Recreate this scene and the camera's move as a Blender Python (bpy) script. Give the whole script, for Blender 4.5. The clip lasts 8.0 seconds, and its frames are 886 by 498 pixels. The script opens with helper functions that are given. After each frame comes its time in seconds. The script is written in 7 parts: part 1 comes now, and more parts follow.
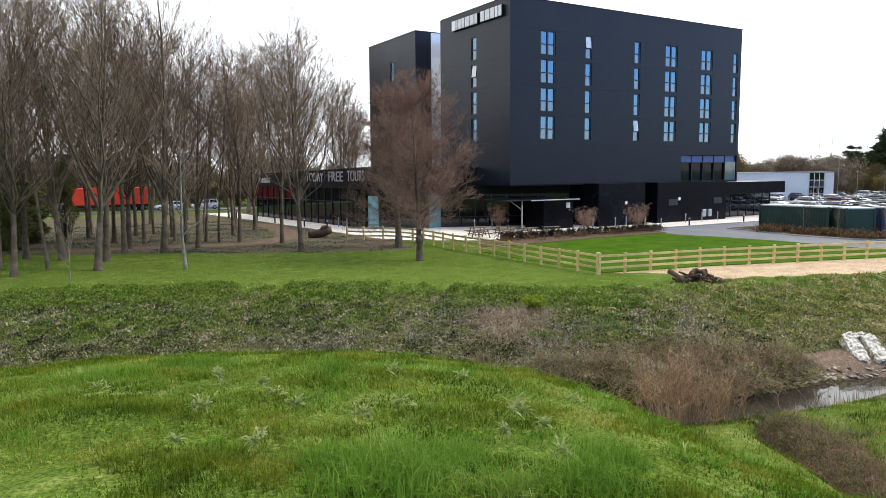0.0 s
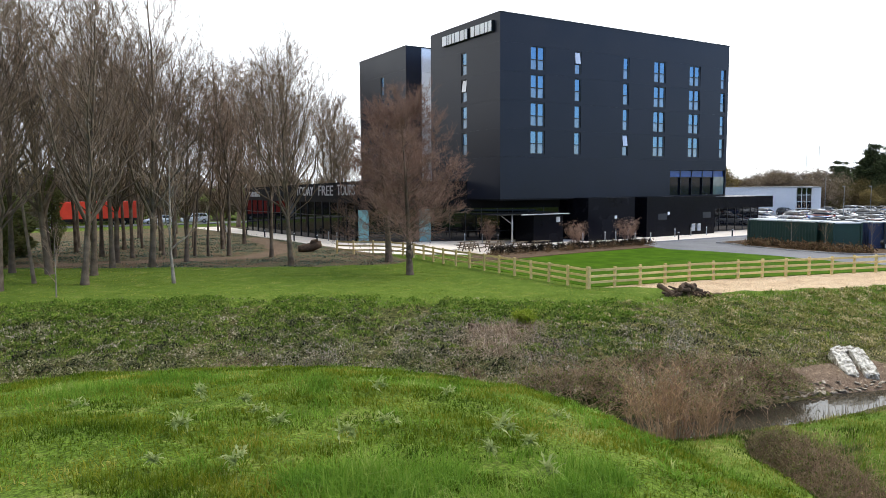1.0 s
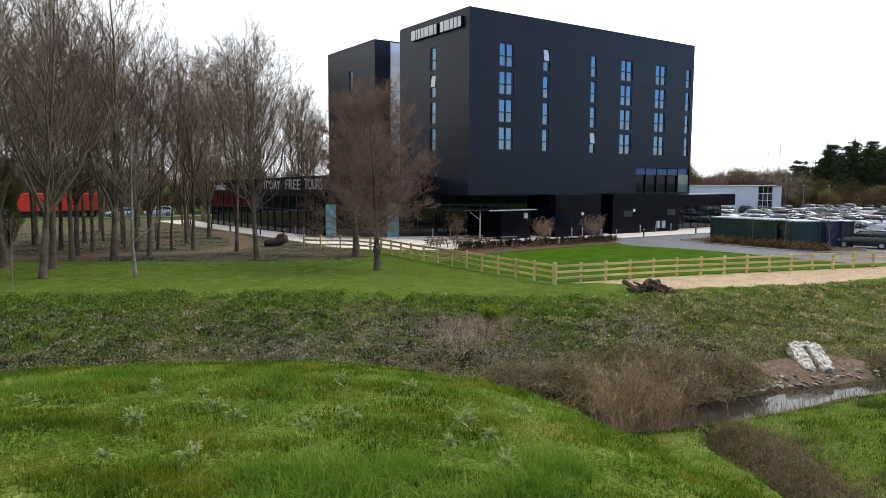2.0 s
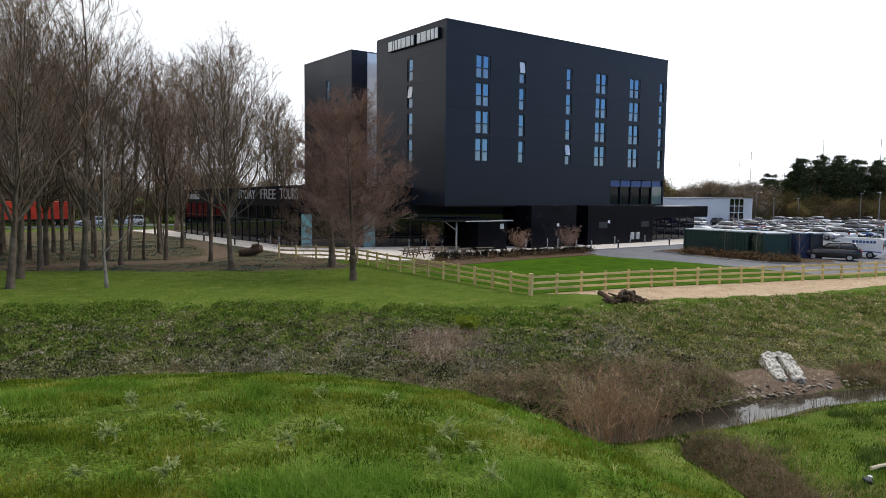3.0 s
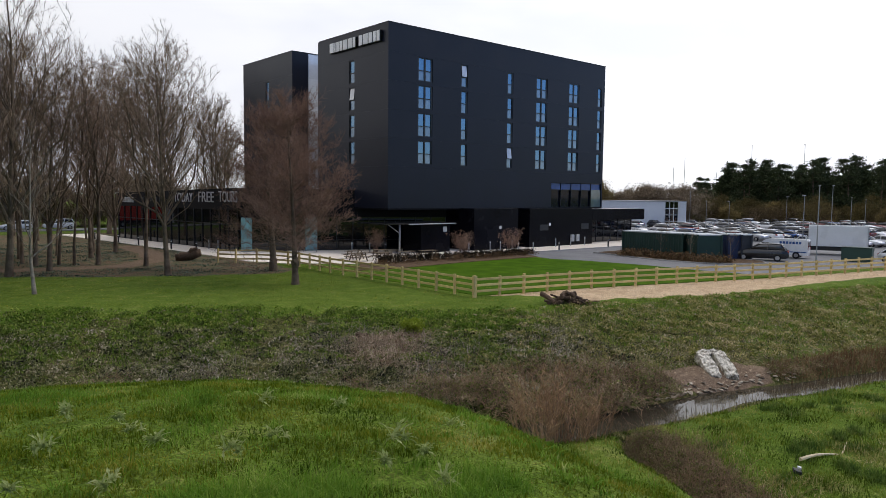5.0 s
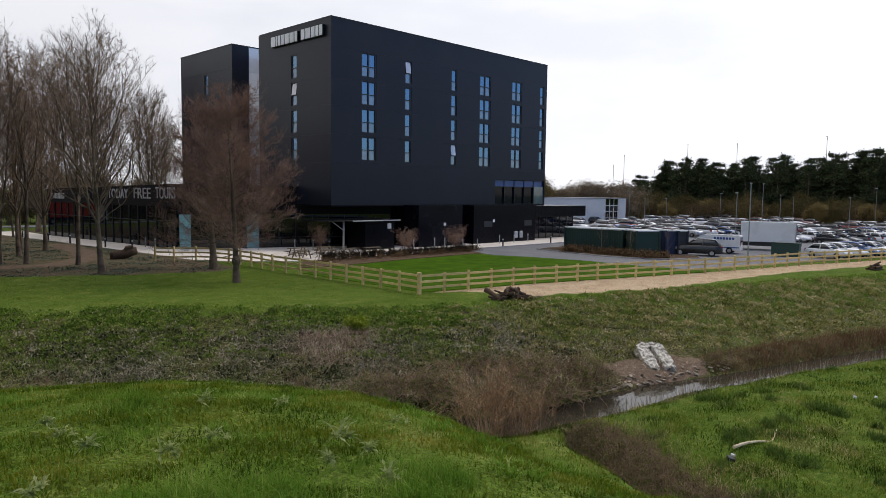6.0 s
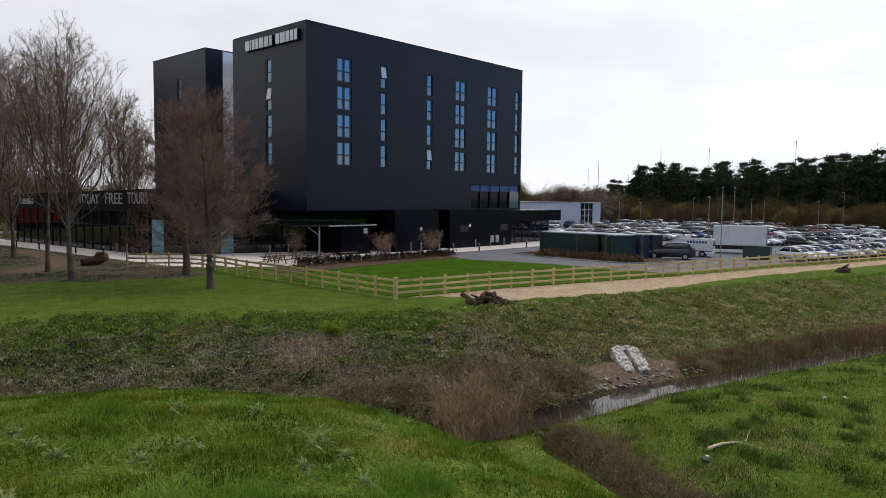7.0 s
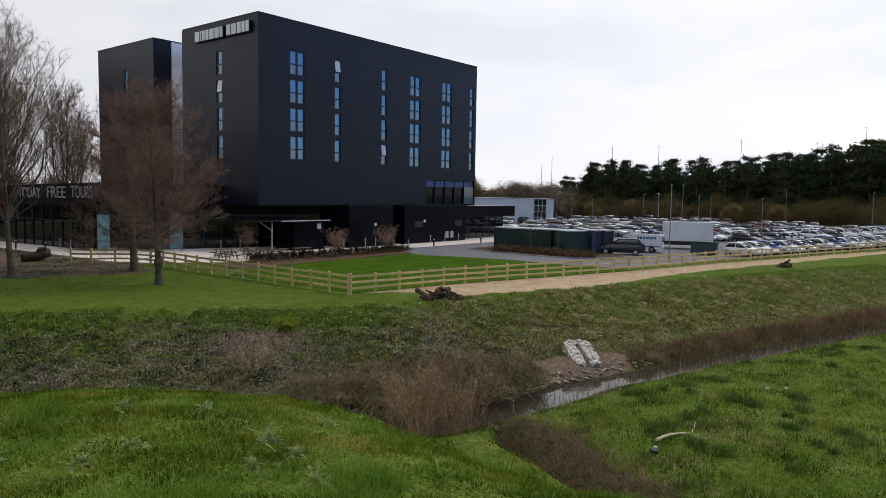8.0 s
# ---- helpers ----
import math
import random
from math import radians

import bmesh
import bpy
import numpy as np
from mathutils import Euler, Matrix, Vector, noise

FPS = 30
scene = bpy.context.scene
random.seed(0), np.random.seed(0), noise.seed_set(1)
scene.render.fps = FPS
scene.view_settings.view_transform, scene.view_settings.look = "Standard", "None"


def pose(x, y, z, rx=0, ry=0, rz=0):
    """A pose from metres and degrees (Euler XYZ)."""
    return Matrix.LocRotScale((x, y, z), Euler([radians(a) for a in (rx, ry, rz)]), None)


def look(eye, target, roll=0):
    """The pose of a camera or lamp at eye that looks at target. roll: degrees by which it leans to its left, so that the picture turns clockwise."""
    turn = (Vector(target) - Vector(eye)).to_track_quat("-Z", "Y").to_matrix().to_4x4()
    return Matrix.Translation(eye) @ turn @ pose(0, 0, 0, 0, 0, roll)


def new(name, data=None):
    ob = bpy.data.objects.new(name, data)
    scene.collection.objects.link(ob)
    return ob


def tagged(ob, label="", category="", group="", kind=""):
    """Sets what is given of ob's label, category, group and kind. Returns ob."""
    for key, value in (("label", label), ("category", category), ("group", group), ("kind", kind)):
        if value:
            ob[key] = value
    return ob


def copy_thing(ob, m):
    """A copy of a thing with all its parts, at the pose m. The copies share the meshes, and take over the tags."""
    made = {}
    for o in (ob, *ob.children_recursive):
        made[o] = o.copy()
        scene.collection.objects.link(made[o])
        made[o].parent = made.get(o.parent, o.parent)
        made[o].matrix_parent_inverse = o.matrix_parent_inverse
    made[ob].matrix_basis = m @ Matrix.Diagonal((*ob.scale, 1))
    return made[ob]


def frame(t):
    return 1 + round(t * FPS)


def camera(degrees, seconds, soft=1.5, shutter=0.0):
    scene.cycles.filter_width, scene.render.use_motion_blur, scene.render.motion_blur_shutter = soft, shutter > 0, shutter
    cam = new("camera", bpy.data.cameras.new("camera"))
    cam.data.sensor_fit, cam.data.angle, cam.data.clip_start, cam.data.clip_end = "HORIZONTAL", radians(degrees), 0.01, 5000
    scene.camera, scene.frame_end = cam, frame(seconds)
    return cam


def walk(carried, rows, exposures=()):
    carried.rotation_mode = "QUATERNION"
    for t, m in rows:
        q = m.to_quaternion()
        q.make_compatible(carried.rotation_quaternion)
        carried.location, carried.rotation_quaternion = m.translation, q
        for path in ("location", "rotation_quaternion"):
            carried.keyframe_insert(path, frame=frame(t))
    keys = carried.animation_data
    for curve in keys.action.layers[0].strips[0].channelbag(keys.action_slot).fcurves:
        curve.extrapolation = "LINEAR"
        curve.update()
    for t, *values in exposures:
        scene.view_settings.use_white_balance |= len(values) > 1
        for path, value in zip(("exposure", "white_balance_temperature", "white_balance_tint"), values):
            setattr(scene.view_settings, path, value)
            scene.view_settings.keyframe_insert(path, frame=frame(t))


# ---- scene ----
cam = camera(64.6, 8.0, 0.75)
PATH = [
    (0, (-42.687, -58.128, 6.108), (-41.669, -56.421, 5.888), -0.5),
    (0.5, (-42.663, -58.106, 6.102), (-41.618, -56.415, 5.882), -0.3),
    (1, (-42.625, -58.1, 6.106), (-41.582, -56.404, 5.926), -0.4),
    (1.5, (-42.589, -58.114, 6.092), (-41.517, -56.434, 5.923), -0.1),
    (2, (-42.565, -58.094, 6.084), (-41.447, -56.448, 5.891), 0.2),
    (3.5, (-42.602, -58.02, 6.086), (-41.404, -56.425, 5.936), 0.6),
    (4, (-42.608, -58.016, 6.087), (-41.386, -56.44, 5.929), 0.5),
    (4.5, (-42.614, -58.001, 6.083), (-41.363, -56.448, 5.928), 0.5),
    (6, (-42.59, -57.972, 6.066), (-41.171, -56.572, 5.906), 0.7),
    (6.5, (-42.58, -57.974, 6.07), (-41.133, -56.602, 5.91), 0.6),
    (7, (-42.58, -57.966, 6.069), (-41.114, -56.614, 5.923), 0.6),
    (7.5, (-42.576, -57.974, 6.068), (-41.081, -56.653, 5.923), 0.7),
    (8, (-42.562, -57.977, 6.069), (-41.012, -56.723, 5.912), 0.9),
]
walk(cam, [(t, look(e, g, r)) for t, e, g, r in PATH], [(0.0, 0.6, 6350, 8), (1.0, 0.54, 6350, 8), (2.0, 0.17, 6370, 8), (3.5, -0.11, 6390, 10), (4.5, -0.23, 6400, 11), (6.0, -0.40, 6420, 12), (8.0, -0.52, 6420, 12)])

# ---- light ----
SUN_AZ, SUN_EL = 125.0, 44.0
world = bpy.data.worlds.new("sky")
scene.world = world
world.use_nodes = True


def wire(tree, a, out, b, inp):
    tree.links.new(a.outputs[out], b.inputs[inp])


def node(tree, kind):
    return tree.nodes.new(kind)


def sums(tree, kind, operation):
    n = tree.nodes.new(kind)
    n.operation = operation
    return n


def ramp(tree, stops, smooth=False):
    n = tree.nodes.new("ShaderNodeValToRGB")
    n.color_ramp.interpolation = "EASE" if smooth else "LINEAR"
    while len(n.color_ramp.elements) < len(stops):
        n.color_ramp.elements.new(0.5)
    for e, (p, c) in zip(n.color_ramp.elements, stops):
        e.position = p
        e.color = (c, c, c, 1) if isinstance(c, (int, float)) else (*c, 1)
    return n


def build_world():
    t = world.node_tree
    t.nodes.clear()
    out = node(t, "ShaderNodeOutputWorld")
    sky = node(t, "ShaderNodeTexSky")
    sky.sky_type, sky.sun_disc = "NISHITA", False
    sky.sun_elevation, sky.sun_rotation = radians(SUN_EL), radians(SUN_AZ)
    sky.altitude, sky.air_density, sky.dust_density, sky.ozone_density = 60, 1.3, 0.3, 2.5
    clear = node(t, "ShaderNodeBackground")
    clear.inputs["Strength"].default_value = 0.1
    blue = sums(t, "ShaderNodeVectorMath", "MULTIPLY")
    blue.inputs[1].default_value = (0.72, 0.86, 1.25)
    wire(t, sky, "Color", blue, 0)
    wire(t, blue, 0, clear, "Color")
    # broken cloud, thick towards the sun, thinning behind
    co = node(t, "ShaderNodeTexCoord")
    squash = node(t, "ShaderNodeMapping")
    squash.inputs["Scale"].default_value = (1, 1, 3.2)
    wire(t, co, "Generated", squash, "Vector")
    n1 = node(t, "ShaderNodeTexNoise")
    n1.inputs["Scale"].default_value, n1.inputs["Detail"].default_value = 1.7, 6
    wire(t, squash, "Vector", n1, "Vector")
    sep = node(t, "ShaderNodeSeparateXYZ")
    wire(t, co, "Generated", sep, "Vector")
    lean = sums(t, "ShaderNodeMath", "MULTIPLY_ADD")
    lean.inputs[1].default_value, lean.inputs[2].default_value = 0.95, 0.22
    wire(t, sep, "Y", lean, 0)
    add = sums(t, "ShaderNodeMath", "ADD")
    wire(t, lean, 0, add, 0)
    wire(t, n1, "Fac", add, 1)
    cover = ramp(t, [(0.3, 0.0), (0.72, 1.0)], True)
    wire(t, add, 0, cover, 0)
    n2 = node(t, "ShaderNodeTexNoise")
    n2.inputs["Scale"].default_value, n2.inputs["Detail"].default_value = 2.6, 7
    wire(t, squash, "Vector", n2, "Vector")
    tone = ramp(t, [(0.3, (0.82, 0.845, 0.90)), (0.52, (0.93, 0.945, 0.98)), (0.7, (1.0, 1.0, 1.0))], True)
    wire(t, n2, "Fac", tone, 0)
    cloud = node(t, "ShaderNodeBackground")
    glow = ramp(t, [(0.0, CLOUD_AWAY), (1.0, CLOUD_SUN)], True)
    towards = sums(t, "ShaderNodeVectorMath", "DOT_PRODUCT")
    towards.inputs[1].default_value = (math.sin(radians(SUN_AZ)), math.cos(radians(SUN_AZ)), 0.35)
    wire(t, co, "Generated", towards, 0)
    half = sums(t, "ShaderNodeMath", "MULTIPLY_ADD")
    half.inputs[1].default_value, half.inputs[2].default_value = 0.5, 0.5
    wire(t, towards, "Value", half, 0)
    wire(t, half, 0, glow, 0)
    wire(t, glow, 0, cloud, "Strength")
    wire(t, tone, "Color", cloud, "Color")
    mix = node(t, "ShaderNodeMixShader")
    wire(t, cover, 0, mix, "Fac")
    wire(t, clear, 0, mix, 1)
    wire(t, cloud, 0, mix, 2)
    wire(t, mix, 0, out, "Surface")


CLOUD_AWAY, CLOUD_SUN = 1.05, 1.55    # the overcast is brighter towards the hidden sun
build_world()
sun = new("sun", bpy.data.lights.new("sun", "SUN"))
sun.data.energy, sun.data.angle, sun.data.color = 1.9, radians(24), (1.0, 0.94, 0.84)
sun.rotation_euler = (radians(90 - SUN_EL), 0, radians(180 - SUN_AZ))


# ---- materials ----
def material(name, a, b, scale=3.0, rough=0.7, bump=0.2, fine=40.0, metal=0.0, vary=0.12, ior=1.5, spread=0.25, third=None, bump_dist=0.02):
    """Two colours mixed by coarse noise, grained by fine noise, shifted a little from piece to piece."""
    m = bpy.data.materials.new(name)
    m.use_nodes = True
    t = m.node_tree
    p = t.nodes["Principled BSDF"]
    co = node(t, "ShaderNodeTexCoord")
    info = node(t, "ShaderNodeObjectInfo")
    shift = sums(t, "ShaderNodeVectorMath", "MULTIPLY_ADD")
    shift.inputs[1].default_value = (1, 1, 1)
    spread_v = sums(t, "ShaderNodeVectorMath", "SCALE")
    spread_v.inputs["Scale"].default_value = 37.0
    wire(t, info, "Random", spread_v, 0)
    wire(t, co, "Object", shift, 0)
    wire(t, spread_v, 0, shift, 2)
    big = node(t, "ShaderNodeTexNoise")
    big.inputs["Scale"].default_value, big.inputs["Detail"].default_value = scale, 5
    small = node(t, "ShaderNodeTexNoise")
    small.inputs["Scale"].default_value, small.inputs["Detail"].default_value = fine, 4
    wire(t, shift, 0, big, "Vector")
    wire(t, shift, 0, small, "Vector")
    stops = [(0.5 - spread, a), (0.5 + spread, b)]
    if third:
        stops = [(0.5 - spread, a), (0.5, third), (0.5 + spread, b)]
    cr = ramp(t, stops)
    wire(t, big, "Fac", cr, 0)
    grain = node(t, "ShaderNodeMapRange")
    grain.inputs["To Min"].default_value, grain.inputs["To Max"].default_value = 0.78, 1.22
    wire(t, small, "Fac", grain, "Value")
    piece = node(t, "ShaderNodeMapRange")
    piece.inputs["To Min"].default_value, piece.inputs["To Max"].default_value = 1 - vary, 1 + vary
    wire(t, info, "Random", piece, "Value")
    mul = sums(t, "ShaderNodeMath", "MULTIPLY")
    wire(t, grain, 0, mul, 0)
    wire(t, piece, 0, mul, 1)
    tint = sums(t, "ShaderNodeVectorMath", "SCALE")
    wire(t, cr, "Color", tint, 0)
    wire(t, mul, 0, tint, "Scale")
    wire(t, tint, 0, p, "Base Color")
    p.inputs["Metallic"].default_value, p.inputs["IOR"].default_value = metal, ior
    if rough >= 0.8:
        p.inputs["Specular IOR Level"].default_value = 0.15
    rr = node(t, "ShaderNodeMapRange")
    rr.inputs["To Min"].default_value, rr.inputs["To Max"].default_value = max(0.02, rough - 0.1), min(1, rough + 0.1)
    wire(t, big, "Fac", rr, "Value")
    wire(t, rr, 0, p, "Roughness")
    if bump:
        bp = node(t, "ShaderNodeBump")
        bp.inputs["Strength"].default_value, bp.inputs["Distance"].default_value = bump, bump_dist
        wire(t, small, "Fac", bp, "Height")
        wire(t, bp, 0, p, "Normal")
    return m


def foliage(name, stops, rough=0.75, translucent=0.25, scale=0.6, island=0.55, sway=1.5):
    """Blades and leaves: each island its own tone, drifting over the ground by slow noise."""
    m = bpy.data.materials.new(name)
    m.use_nodes = True
    t = m.node_tree
    p = t.nodes["Principled BSDF"]
    geo = node(t, "ShaderNodeNewGeometry")
    co = node(t, "ShaderNodeTexCoord")
    drift = node(t, "ShaderNodeTexNoise")
    drift.inputs["Scale"].default_value, drift.inputs["Detail"].default_value = scale, 4
    wire(t, co, "Object", drift, "Vector")
    mixv = sums(t, "ShaderNodeMath", "MULTIPLY_ADD")
    mixv.inputs[1].default_value = island
    wire(t, geo, "Random Per Island", mixv, 0)
    less = sums(t, "ShaderNodeMath", "MULTIPLY_ADD")
    less.inputs[1].default_value, less.inputs[2].default_value = sway, 0.5 - island / 2 - sway / 2
    wire(t, drift, "Fac", less, 0)
    wire(t, less, 0, mixv, 2)
    cr = ramp(t, stops)
    wire(t, mixv, 0, cr, 0)
    wire(t, cr, "Color", p, "Base Color")
    p.inputs["Roughness"].default_value = rough
    p.inputs["Specular IOR Level"].default_value = 0.08
    if translucent:
        tr = node(t, "ShaderNodeBsdfTranslucent")
        wire(t, cr, "Color", tr, "Color")
        mx = node(t, "ShaderNodeMixShader")
        mx.inputs[0].default_value = translucent
        wire(t, p, 0, mx, 1)
        wire(t, tr, 0, mx, 2)
        wire(t, mx, 0, t.nodes["Material Output"], "Surface")
    return m


def glass_coated(name, colour, ior, rough=0.03, cast=(1, 1, 1)):
    """Solar-control glazing: dark body, strong clear reflection, slightly uneven."""
    m = bpy.data.materials.new(name)
    m.use_nodes = True
    t = m.node_tree
    p = t.nodes["Principled BSDF"]
    co = node(t, "ShaderNodeTexCoord")
    n = node(t, "ShaderNodeTexNoise")
    n.inputs["Scale"].default_value, n.inputs["Detail"].default_value = 0.9, 1
    wire(t, co, "Object", n, "Vector")
    cr = ramp(t, [(0.3, [c * 0.8 for c in colour]), (0.7, [min(1, c * 1.2) for c in colour])])
    wire(t, n, "Fac", cr, 0)
    wire(t, cr, "Color", p, "Base Color")
    p.inputs["Roughness"].default_value, p.inputs["IOR"].default_value = rough, ior
    p.inputs["Specular Tint"].default_value = (*cast, 1)
    bp = node(t, "ShaderNodeBump")
    bp.inputs["Strength"].default_value, bp.inputs["Distance"].default_value = 0.12, 0.01
    wire(t, n, "Fac", bp, "Height")
    wire(t, bp, 0, p, "Normal")
    return m


CLAD = material("charcoal_cladding", (0.007, 0.009, 0.017), (0.011, 0.0135, 0.024), 0.25, 0.34, 0.04, 6, 0.0, 0.04, 1.36)
CLAD_SOFFIT = material("black_soffit", (0.005, 0.005, 0.007), (0.008, 0.008, 0.010), 0.4, 0.5, 0.05, 9, ior=1.2)
BLACK_GLOSS = material("black_gloss_panel", (0.003, 0.003, 0.005), (0.005, 0.005, 0.008), 0.4, 0.25, 0.03, 7, ior=1.2)
# white base stands in for bright sky reflected in the link glazing
SKY_WHITE = material("sky_white_glazing", (0.78, 0.81, 0.84), (0.88, 0.9, 0.92), 0.5, 0.15, 0.02, 12, ior=2.6)
FRAME_DARK = material("dark_aluminium", (0.008, 0.009, 0.011), (0.014, 0.015, 0.018), 2, 0.4, 0.05, 40)
# blue of the reflected sky is put into the body colour and specular tint
PANE = glass_coated("sky_blue_glass", (0.03, 0.085, 0.19), 3.4, 0.03, (0.5, 0.78, 1.0))
# pale body stands in for the bright cloud that a tilted pane reflects
PANE_TILT = glass_coated("cloud_white_glass", (0.35, 0.37, 0.40), 3.2, 0.25)
# reflected sky is painted in as a blue body colour
LOUNGE_TOP = glass_coated("lounge_sky_blue_glass", (0.03, 0.075, 0.24), 1.5, 0.04, (0.45, 0.65, 1.0))
PANE_LOW = glass_coated("spandrel_glass", (0.13, 0.19, 0.27), 2.5, 0.07, (0.72, 0.88, 1.0))
SHOPGLASS = glass_coated("tinted_glass", (0.005, 0.006, 0.009), 1.5)
TEAL = glass_coated("turquoise_glass", (0.22, 0.42, 0.42), 1.5, 0.15)
SIGN_DULL = material("dull_white_sign_face", (0.38, 0.38, 0.39), (0.48, 0.48, 0.49), 2, 0.5, 0.05, 30)
SIGN_BRIGHT = material("bright_white_sign_face", (0.78, 0.78, 0.79), (0.86, 0.86, 0.86), 2, 0.4, 0.03, 30)
SIGN_WHITE = material("white_sign_face", (0.62, 0.62, 0.63), (0.78, 0.78, 0.78), 2, 0.4, 0.05, 30)
STEEL = material("galvanised_steel", (0.30, 0.31, 0.32), (0.45, 0.46, 0.47), 3, 0.45, 0.1, 50, 0.7)
LAMP_GREY = material("painted_lamp_column", (0.20, 0.21, 0.21), (0.30, 0.31, 0.31), 1, 0.5, 0.1, 50, 0.3)
CONCRETE = material("pale_paving", (0.66, 0.58, 0.48), (0.82, 0.74, 0.63), 0.5, 0.85, 0.2, 14)
KERB = material("kerb_concrete", (0.26, 0.26, 0.25), (0.38, 0.37, 0.35), 2, 0.85, 0.3, 30)
STONE = material("pale_lichened_stone", (0.16, 0.14, 0.10), (0.74, 0.69, 0.59), 4.5, 0.9, 1.0, 18, spread=0.14, bump_dist=0.05)
RUBBLE = material("grey_rubble", (0.20, 0.16, 0.11), (0.50, 0.43, 0.33), 3, 0.9, 0.7, 25, vary=0.3)
ASPHALT = material("asphalt", (0.19, 0.188, 0.19), (0.27, 0.265, 0.265), 0.35, 0.85, 0.4, 60)
MULCH = material("bark_mulch", (0.06, 0.038, 0.022), (0.17, 0.11, 0.065), 4, 0.95, 0.9, 30, bump_dist=0.05)
TIMBER = material("new_softwood", (0.45, 0.33, 0.125), (0.66, 0.51, 0.225), 5, 0.75, 0.4, 45, vary=0.16)
TIMBER_OLD = material("weathered_timber", (0.10, 0.075, 0.05), (0.2, 0.155, 0.105), 5, 0.85, 0.5, 40, vary=0.2)
LOG = material("split_log_bark", (0.045, 0.03, 0.02), (0.15, 0.10, 0.065), 6, 0.95, 0.9, 25, vary=0.35)
LOG_END = material("sawn_log_end", (0.26, 0.17, 0.09), (0.42, 0.30, 0.18), 6, 0.85, 0.4, 40, vary=0.2)
PALE_WOOD = material("bleached_wood", (0.46, 0.37, 0.23), (0.66, 0.56, 0.39), 6, 0.85, 0.4, 40)
BARK = material("grey_brown_bark", (0.065, 0.048, 0.034), (0.20, 0.152, 0.105), 2.2, 0.95, 0.9, 18, vary=0.2, bump_dist=0.04)
BARK_PALE = material("pale_bark", (0.12, 0.10, 0.075), (0.34, 0.30, 0.24), 3, 0.9, 0.7, 20, vary=0.12)
TWIG = material("bare_twigs", (0.15, 0.104, 0.07), (0.32, 0.23, 0.158), 0.5, 0.9, 0, 8, vary=0.22)
TWIG_RED = material("reddish_twigs", (0.15, 0.085, 0.062), (0.33, 0.205, 0.15), 0.6, 0.9, 0, 8, vary=0.1)
TWIG_OLIVE = material("olive_twigs", (0.105, 0.085, 0.035), (0.22, 0.175, 0.07), 0.3, 0.9, 0, 8, vary=0.2)
TWIG_GOLD = material("golden_twigs", (0.22, 0.15, 0.05), (0.46, 0.33, 0.12), 0.3, 0.9, 0, 8, vary=0.2)
STEM = material("rusty_stems", (0.18, 0.105, 0.065), (0.40, 0.26, 0.165), 1.5, 0.9, 0, 10, vary=0.2)
DRY = foliage("dry_stalks", [(0.0, (0.10, 0.07, 0.048)), (0.4, (0.24, 0.18, 0.12)), (0.75, (0.42, 0.35, 0.25)), (1.0, (0.62, 0.56, 0.45))], 0.85, 0.1, 2.0)
GRASS = foliage("grass_blades", [(0.0, (0.04, 0.07, 0.006)), (0.3, (0.10, 0.155, 0.011)), (0.55, (0.18, 0.235, 0.019)), (0.8, (0.33, 0.325, 0.05)), (1.0, (0.48, 0.41, 0.15))], 0.6, 0.45, 1.1, 0.5, 2.6)
MOUND = foliage("mound_grass_blades", [(0.0, (0.028, 0.062, 0.004)), (0.3, (0.062, 0.104, 0.005)), (0.55, (0.117, 0.158, 0.009)), (0.8, (0.226, 0.226, 0.022)), (1.0, (0.42, 0.36, 0.10))], 0.6, 0.45, 1.3, 0.4, 1.8)
FIELD = foliage("meadow_blades", [(0.0, (0.026, 0.048, 0.004)), (0.3, (0.068, 0.112, 0.009)), (0.55, (0.125, 0.175, 0.016)), (0.8, (0.25, 0.26, 0.04)), (1.0, (0.46, 0.40, 0.16))], 0.6, 0.4, 0.8, 0.4, 2.6)
WEED = foliage("rough_weeds", [(0.0, (0.035, 0.055, 0.014)), (0.35, (0.10, 0.15, 0.024)), (0.7, (0.21, 0.265, 0.045)), (1.0, (0.44, 0.40, 0.17))], 0.7, 0.25, 2.2)
MOTTLE = foliage("ground_cover", [(0.0, (0.02, 0.023, 0.013)), (0.28, (0.08, 0.09, 0.034)), (0.55, (0.20, 0.205, 0.085)), (0.8, (0.36, 0.325, 0.19)), (0.93, (0.41, 0.355, 0.24)), (1.0, (0.50, 0.43, 0.32))], 0.7, 0.3, 0.9, 0.85, 1.6)
THISTLE = foliage("thistle_leaves", [(0.0, (0.10, 0.15, 0.03)), (0.45, (0.27, 0.33, 0.11)), (0.75, (0.50, 0.52, 0.25)), (1.0, (0.80, 0.78, 0.54))], 0.7, 0.45, 5)
BRAMBLE = foliage("bramble_leaves", [(0.0, (0.045, 0.032, 0.02)), (0.4, (0.20, 0.145, 0.086)), (0.75, (0.40, 0.30, 0.18)), (1.0, (0.64, 0.52, 0.35))], 0.8, 0.15)
STEM_LIGHT = material("tan_shoots", (0.20, 0.115, 0.06), (0.42, 0.27, 0.145), 1.5, 0.9, 0, 10, vary=0.2)
LOUNGE_GLASS = glass_coated("lounge_glass", (0.006, 0.008, 0.016), 1.3, 0.05)
NEEDLE = foliage("pine_needles", [(0.0, (0.02, 0.027, 0.014)), (0.5, (0.048, 0.064, 0.029)), (1.0, (0.095, 0.11, 0.048))], 0.8, 0.1, 0.3)
RUST = foliage("rusty_leaves", [(0.0, (0.05, 0.04, 0.018)), (0.4, (0.12, 0.075, 0.038)), (0.8, (0.23, 0.14, 0.075)), (1.0, (0.14, 0.17, 0.05))], 0.75, 0.25, 1.5)
